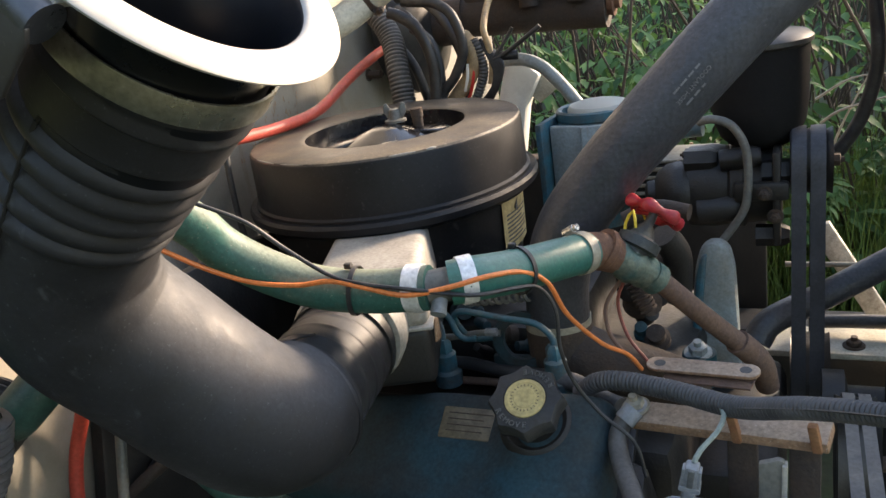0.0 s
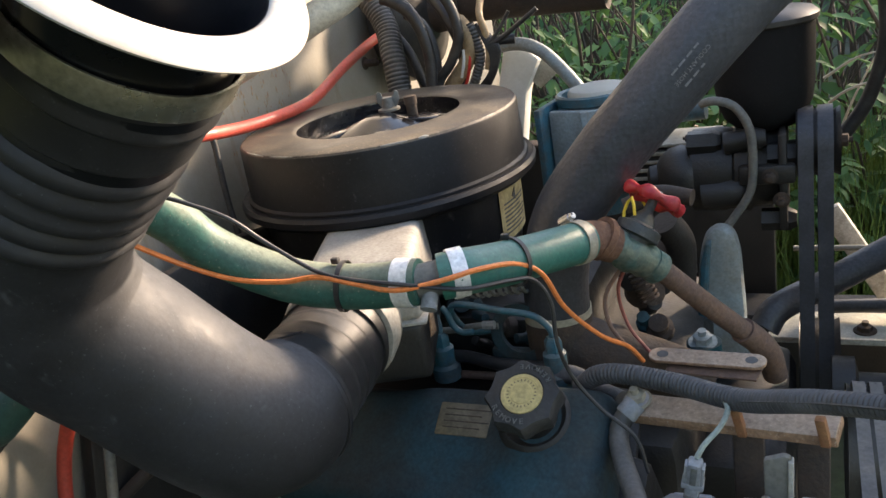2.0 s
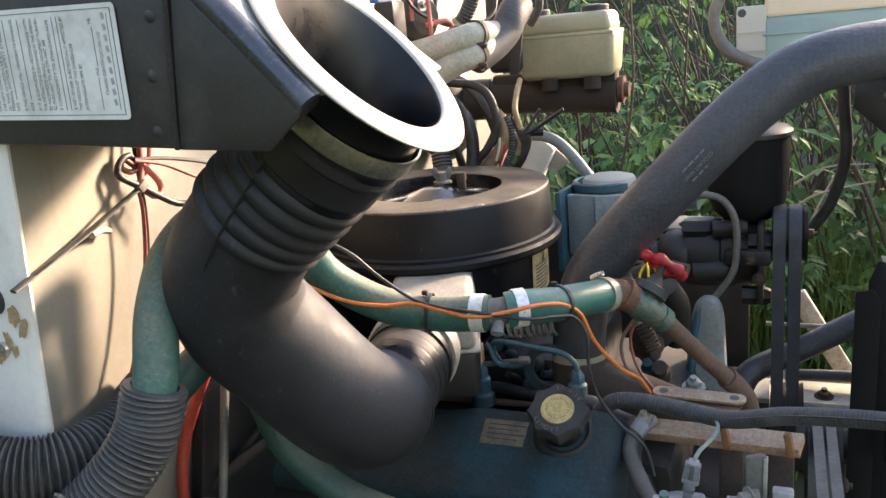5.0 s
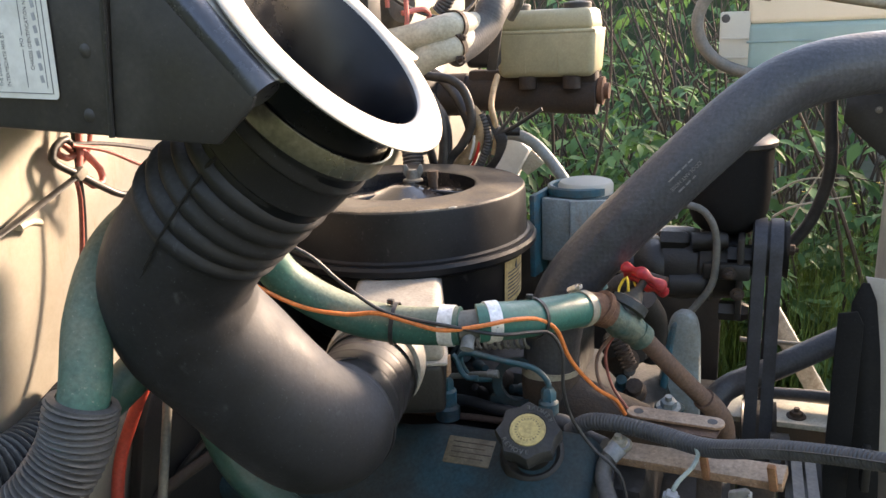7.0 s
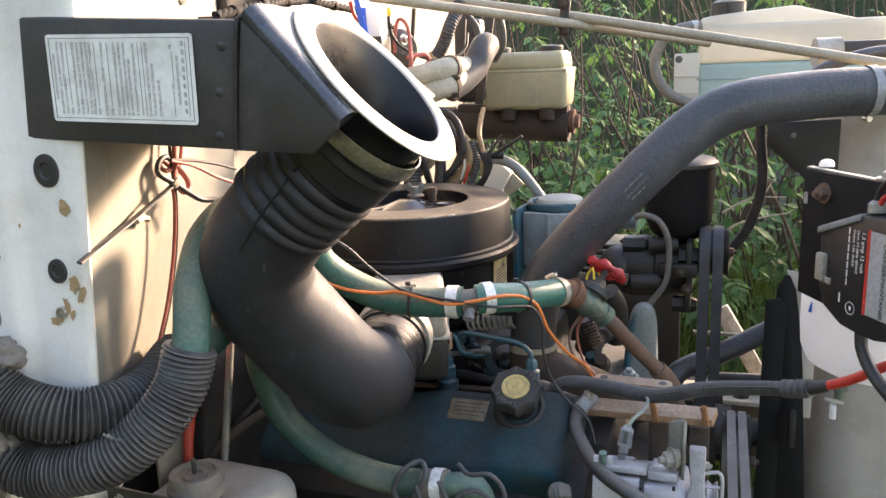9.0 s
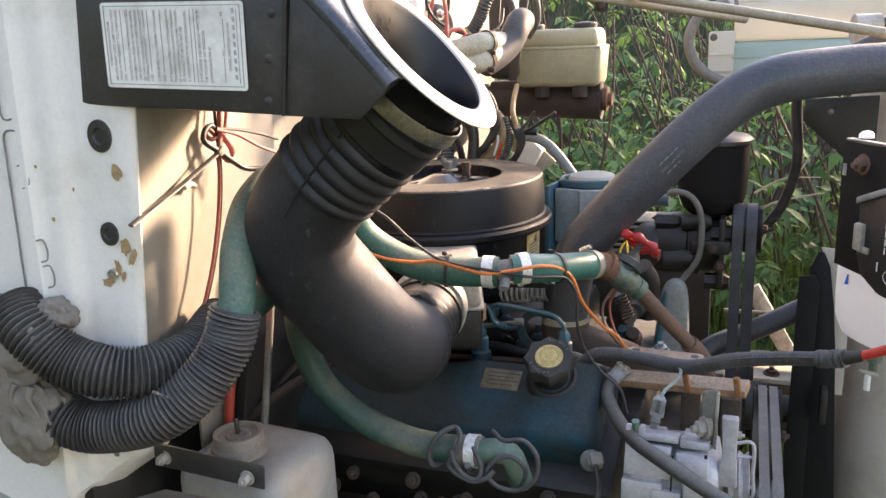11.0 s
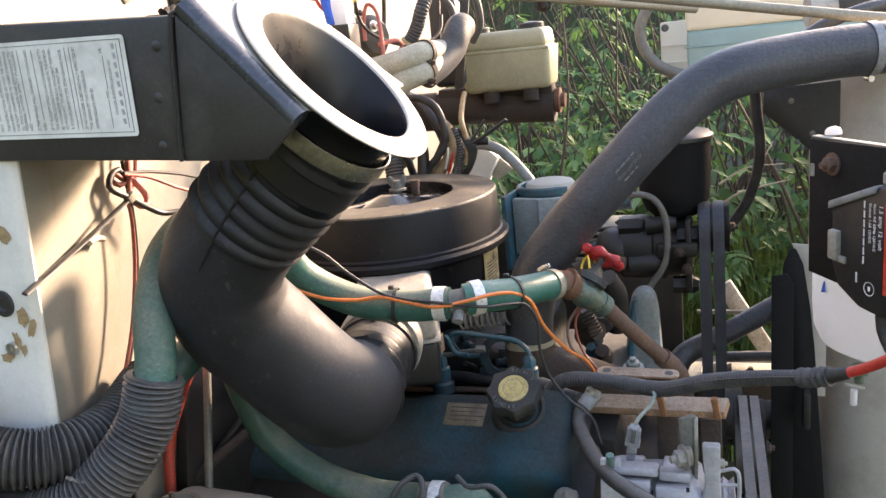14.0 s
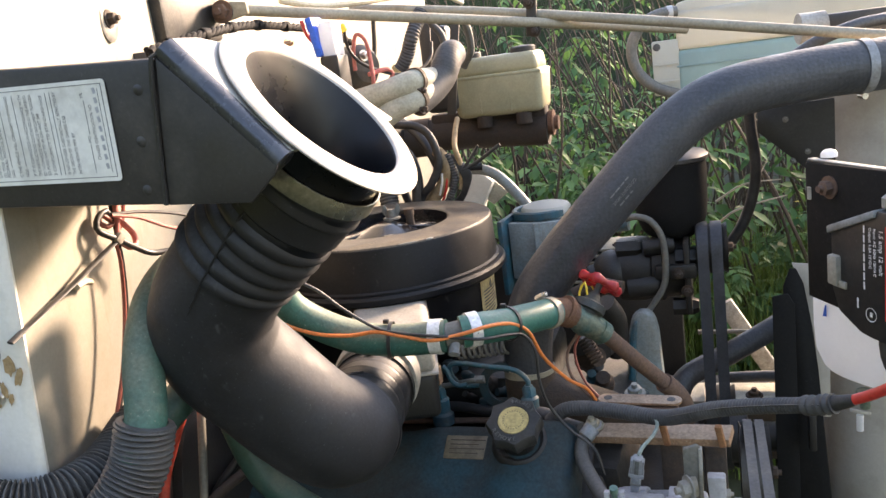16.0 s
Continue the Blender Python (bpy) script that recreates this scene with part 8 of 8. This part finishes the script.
def valley_parts():
    """Small castings, pipes and nuts packed between the valve cover and the filter."""
    e = thing("injection_pump_gear", (-0.15, 1.05, 0.93), "oily injection pump drive and fittings between hoses", "pump drive")
    rng = random.Random(5)
    for k in range(16):
        x, y, z = -0.44 + 0.36 * rng.random(), 0.93 + 0.06 * rng.random(), 0.93 + 0.07 * rng.random()
        r = 0.008 + 0.010 * rng.random()
        part("fitting", lathe([(0, 0), (r, 0), (r, 0.012), (r * 0.7, 0.016), (r * 0.7, 0.030), (0, 0.032)], 12, axis_pose((x, y, z), (rng.uniform(-1, 1), -1, rng.uniform(0.2, 1.5)))), (M_BLUE, M_BLOCK, M_CASTBROWN)[k % 3], e)
    for k in range(8):
        x, y, z = -0.15 + 0.06 * rng.random(), 1.04 + 0.10 * rng.random(), 0.93 + 0.11 * rng.random()
        r = 0.010 + 0.012 * rng.random()
        part("casting", lathe([(0, 0), (r, 0), (r * 1.1, 0.01), (r * 0.8, 0.02), (r * 0.8, 0.04), (0, 0.042)], 16, axis_pose((x, y, z), (rng.uniform(-1, 1), -1, rng.uniform(-0.3, 0.8)))), (M_DARKRUST, M_BLOCK, M_SHEET)[k % 3], e)
    return e


valley_parts()


def lower_engine():
    """Bolts, a sensor and wires low on the near side of the engine."""
    e = thing("oil_pressure_sender", (-0.13, 0.63, 0.80), "grey oil sender with bolts low on the engine side", "sender")
    part("sender", lathe([(0, 0), (0.012, 0), (0.012, 0.02), (0.016, 0.022), (0.016, 0.045), (0.008, 0.050), (0.008, 0.060), (0, 0.060)], 20, axis_pose((-0.112, 0.68, 0.862), (0.25, -0.8, 0.5))), M_TUBE, e)
    part("plug", box((0.020, 0.022, 0.020), pose(-0.092, 0.636, 0.890, 30, 0, 20), 0.005), M_GUM, e)
    part("lead", sweep([(-0.092, 0.628, 0.893), (-0.085, 0.61, 0.85), (-0.10, 0.59, 0.79), (-0.16, 0.58, 0.75)], 0.004, 8), M_WIRE, e)
    rng = random.Random(11)
    for k in range(14):
        part("head_bolt", hexbolt((-0.64 + 0.042 * k, 0.645 + 0.02 * rng.random(), 0.79 - 0.05 * rng.random()), (rng.uniform(-0.1, 0.1), -1, 0.5), 0.008, 0.011), M_DARKRUST, e)
    return e


lower_engine()


def ribbed_fitting():
    e = thing("ribbed_coupling", (-0.14, 1.5, 1.0), "dusty beige ribbed hose coupling behind the radiator hose", "coupling")
    part("sleeve", sweep([(-0.19, 1.50, 1.036), (-0.095, 1.50, 1.036)], 0.030, 28, 0.002, ring=ribs(0.011, 0.003)), M_ROD, e)
    part("nut", lathe([(0, 0), (0.020, 0), (0.022, 0.01), (0.022, 0.03), (0.014, 0.034), (0, 0.034)], 6, axis_pose((-0.20, 1.46, 1.0), (1, 0, 0))), M_BOXGREY, e)
    part("stub", sweep([(-0.24, 1.46, 1.0), (-0.20, 1.46, 1.0)], 0.013, 16), M_TUBE, e)
    return e


ribbed_fitting()


# ---- plants ----
def shoots(name, count, x, y, top, leaflet, material, label, category, seed):
    """Leafy shoots: pairs of feathered leaves, each of seven pointed leaflets, up the last stretch of many stems, as one object."""
    rng = np.random.default_rng(seed)
    shape = np.array([(0, 0, 0), (0.18, 0.17, 0.025), (0.42, 0.225, 0.03), (0.70, 0.13, 0.0), (1.0, 0, -0.10), (0.70, -0.13, 0.0), (0.42, -0.225, 0.03), (0.18, -0.17, 0.025), (0.30, 0, -0.015), (0.65, 0, -0.03)])
    tri = np.array([(0, 8, 1), (1, 8, 2), (2, 8, 9), (2, 9, 3), (3, 9, 4), (4, 9, 5), (5, 9, 6), (6, 9, 8), (6, 8, 7), (7, 8, 0)])
    px, py = rng.uniform(*x, count), y[0] + (y[1] - y[0]) * rng.random(count) ** 1.2
    pz = rng.uniform(*top, count)
    lean = rng.normal(size=(count, 2)) * 0.16
    turn = rng.uniform(0, math.pi, count)
    at, head, size = [], [], []
    for k in range(5):
        for side in (0, 1):
            at.append(np.stack([px - lean[:, 0] * 0.11 * k, py - lean[:, 1] * 0.11 * k, pz - 0.095 * k - 0.02 * rng.random(count)], 1))
            head.append(turn + math.pi * side + math.pi / 2 * k + 0.35 * rng.normal(size=count))
            size.append(leaflet * (0.55 + 0.13 * min(k, 3)) * (0.85 + 0.3 * rng.random(count)))
    c, head, s0 = np.concatenate(at), np.concatenate(head), np.concatenate(size)
    n = len(c)
    droop = 0.12 + 0.22 * rng.normal(size=n)
    ax = np.stack([np.cos(head) * np.cos(droop), np.sin(head) * np.cos(droop), -np.sin(droop)], 1)
    out = []
    for k in range(7):
        side = 0 if k == 6 else (1 if k % 2 else -1)
        far = 0.75 + 0.62 * (k // 2) - (0.10 if side == 0 else 0)
        p = c + ax * (s0 * far)[:, None] - np.array([0, 0, 1]) * (s0 * 0.09 * far ** 2)[:, None]
        a = head + side * (0.95 - 0.12 * (k // 2) + 0.12 * rng.normal(size=n))
        dr = droop + 0.22 + 0.10 * (k // 2) + 0.16 * rng.normal(size=n)
        u = np.stack([np.cos(a) * np.cos(dr), np.sin(a) * np.cos(dr), -np.sin(dr)], 1)
        v = np.stack([-np.sin(a), np.cos(a), 0 * a], 1)
        w = np.cross(u, v)
        t = 0.22 * rng.normal(size=n)[:, None]
        v, w = v * np.cos(t) + w * np.sin(t), w * np.cos(t) - v * np.sin(t)
        s = (s0 * (0.85 + 0.3 * rng.random(n)))[:, None, None]
        out.append(p[:, None] + s * (shape[:, 0][None, :, None] * u[:, None] + shape[:, 1][None, :, None] * v[:, None] + shape[:, 2][None, :, None] * w[:, None]))
    verts = np.concatenate(out).reshape(-1, 3)
    faces = (tri[None] + 10 * np.arange(n * 7)[:, None, None]).reshape(-1, 3)
    me = bpy.data.meshes.new(name)
    me.from_pydata(verts.tolist(), [], faces.tolist())
    me.materials.append(material)
    me.polygons.foreach_set("use_smooth", [True] * len(me.polygons))
    return tagged(new(name, me), label, category, kind="stuff")


shoots("shrub_foliage", 112, (-2.2, 1.6), (2.5, 3.4), (0.45, 1.42), 0.095, M_LEAF, "leafy green elder-like shrub behind the truck", "shrub", 3)
shoots("shrub_foliage", 78, (-4.0, 2.8), (3.6, 5.2), (0.4, 1.95), 0.105, M_LEAF, "darker shrub foliage further back", "shrub", 4)
shoots("far_foliage", 80, (-6.5, 4.5), (5.5, 8.0), (0.4, 2.3), 0.15, M_LEAF, "far woodland foliage", "woods", 5)


def twigs():
    rng = np.random.default_rng(8)
    bm = bmesh.new()
    for i in range(420):
        x, y = rng.uniform(-2.4, 1.6), rng.uniform(2.6, 5.0)
        p = np.array([x, y, 0.0])
        pts = [p]
        d = np.array([0.15 * rng.normal(), 0.1 * rng.normal(), 1.0])
        for k in range(5):
            d = d + np.array([0.14 * rng.normal(), 0.12 * rng.normal(), 0])
            p = p + d * rng.uniform(0.3, 0.5)
            pts.append(p)
        r = rng.uniform(0.004, 0.012)
        sweep(pts, lambda s, f, r=r: r * (1.05 - f), 6, 0.12, bm=bm, cap=False)
    for i in range(160):
        x, y, z = rng.uniform(-2.0, 1.8), rng.uniform(2.7, 4.0), rng.uniform(0.4, 1.9)
        d = np.array([rng.normal(), 0.4 * rng.normal(), 0.5 + 0.5 * rng.random()])
        p = np.array([x, y, z])
        sweep([p, p + d * 0.12, p + d * 0.25 + np.array([0, 0, -0.03])], lambda s, f: 0.0035 * (1.05 - f), 5, 0.1, bm=bm, cap=False)
    return tagged(link("shrub_stems", bm, M_TWIG), "thin grey-brown shrub stems", "shrub stems", kind="stuff")



def dry_stems():
    e = thing("dry_stems", (0.13, 2.1, 1.0), "pale dry stalks leaning among the grass", "dry stalks")
    for pts in STALKS:
        part("stalk", sweep(pts, lambda s, f: 0.0036 * (1.1 - 0.7 * f), 6, 0.03), M_ROD, e)
    return e


twigs()
STALKS = [[(0.13, 2.15, 0.95), (0.17, 2.12, 0.985), (0.24, 2.1, 1.01), (0.31, 2.1, 1.025)], [(0.12, 2.2, 1.0), (0.20, 2.18, 1.05), (0.30, 2.16, 1.06)], [(0.14, 2.25, 0.8), (0.19, 2.22, 0.95), (0.27, 2.2, 1.12)]]
dry_stems()


def grass():
    rng = np.random.default_rng(9)
    verts, faces = [], []
    for i in range(9000):
        x, y = rng.uniform(-0.3, 2.6), rng.uniform(2.3, 3.7)
        h = rng.uniform(0.35, 0.95)
        a, lean, w = rng.uniform(0, 6.28), rng.uniform(0.02, 0.35), rng.uniform(0.002, 0.0045)
        dx, dy = math.cos(a), math.sin(a)
        b = len(verts)
        for k in range(4):
            f = k / 3
            px, py, pz = x + dx * lean * h * f * f, y + dy * lean * h * f * f, h * f * (1 - 0.15 * f)
            ww = w * (1 - 0.9 * f)
            verts.append((px - dy * ww, py + dx * ww, pz))
            verts.append((px + dy * ww, py - dx * ww, pz))
        for k in range(3):
            faces.append((b + 2 * k, b + 2 * k + 1, b + 2 * k + 3, b + 2 * k + 2))
    me = bpy.data.meshes.new("tall_grass")
    me.from_pydata(verts, [], faces)
    me.materials.append(M_GRASS)
    return tagged(new("tall_grass", me), "tall bright green grass beyond the radiator", "grass", kind="stuff")


grass()


def flowers():
    rng = np.random.default_rng(10)
    bm = bmesh.new()
    for i in range(40):
        x, y, z = rng.uniform(0.2, 1.6), rng.uniform(2.5, 3.3), rng.uniform(0.7, 1.15)
        for k in range(5):
            a = 2 * math.pi * k / 5
            c = Vector((x, y, z))
            p = [c, c + Vector((0.006 * math.cos(a - 0.4), 0.006 * math.sin(a - 0.4), 0.002)), c + Vector((0.010 * math.cos(a), 0.010 * math.sin(a), 0.003)), c + Vector((0.006 * math.cos(a + 0.4), 0.006 * math.sin(a + 0.4), 0.002))]
            bm.faces.new([bm.verts.new(q) for q in p])
    return tagged(link("buttercups", bm, M_YELLOW), "small yellow flowers among the grass", "flowers", kind="stuff")


flowers()
backdrop = bmesh.new()
bw = [[backdrop.verts.new((14 * math.sin(a) * 1.2, 10 + 2.0 * math.cos(a) + 0.4 * noise.noise(Vector((a * 9, z, 0))), z)) for a in [radians(-80 + 8 * k) for k in range(21)]] for z in (-0.2, 0.8, 1.6, 2.5, 3.5)]
quads(backdrop, bw)
tagged(link("backdrop", backdrop, mat("far dark woods", (0.012, 0.022, 0.009), 0.9, dust=(0.035, 0.06, 0.018), dusty=0.4, scale=1.5, grain=14, vary=0.6, bump=0.3)), "dark far woods behind the shrubs", "woods", kind="structure")

# unseen woods added on the viewer's side; they close it and cut skylight
near = bmesh.new()
nw = [[near.verts.new((9 * math.sin(a), -9 * math.cos(a) + 0.5 * noise.noise(Vector((a * 9, z, 3))), z + (0.9 * noise.noise(Vector((a * 6, 1, 0))) if z > 4 else 0))) for a in [radians(-95 + 5 * k) for k in range(26)]] for z in (-0.2, 1.5, 3.0, 4.5, 5.2)]
quads(near, nw)
tagged(link("backdrop", near, bpy.data.materials["far dark woods"]), "unseen dark wall of woods, added to block skylight", "woods", kind="structure")
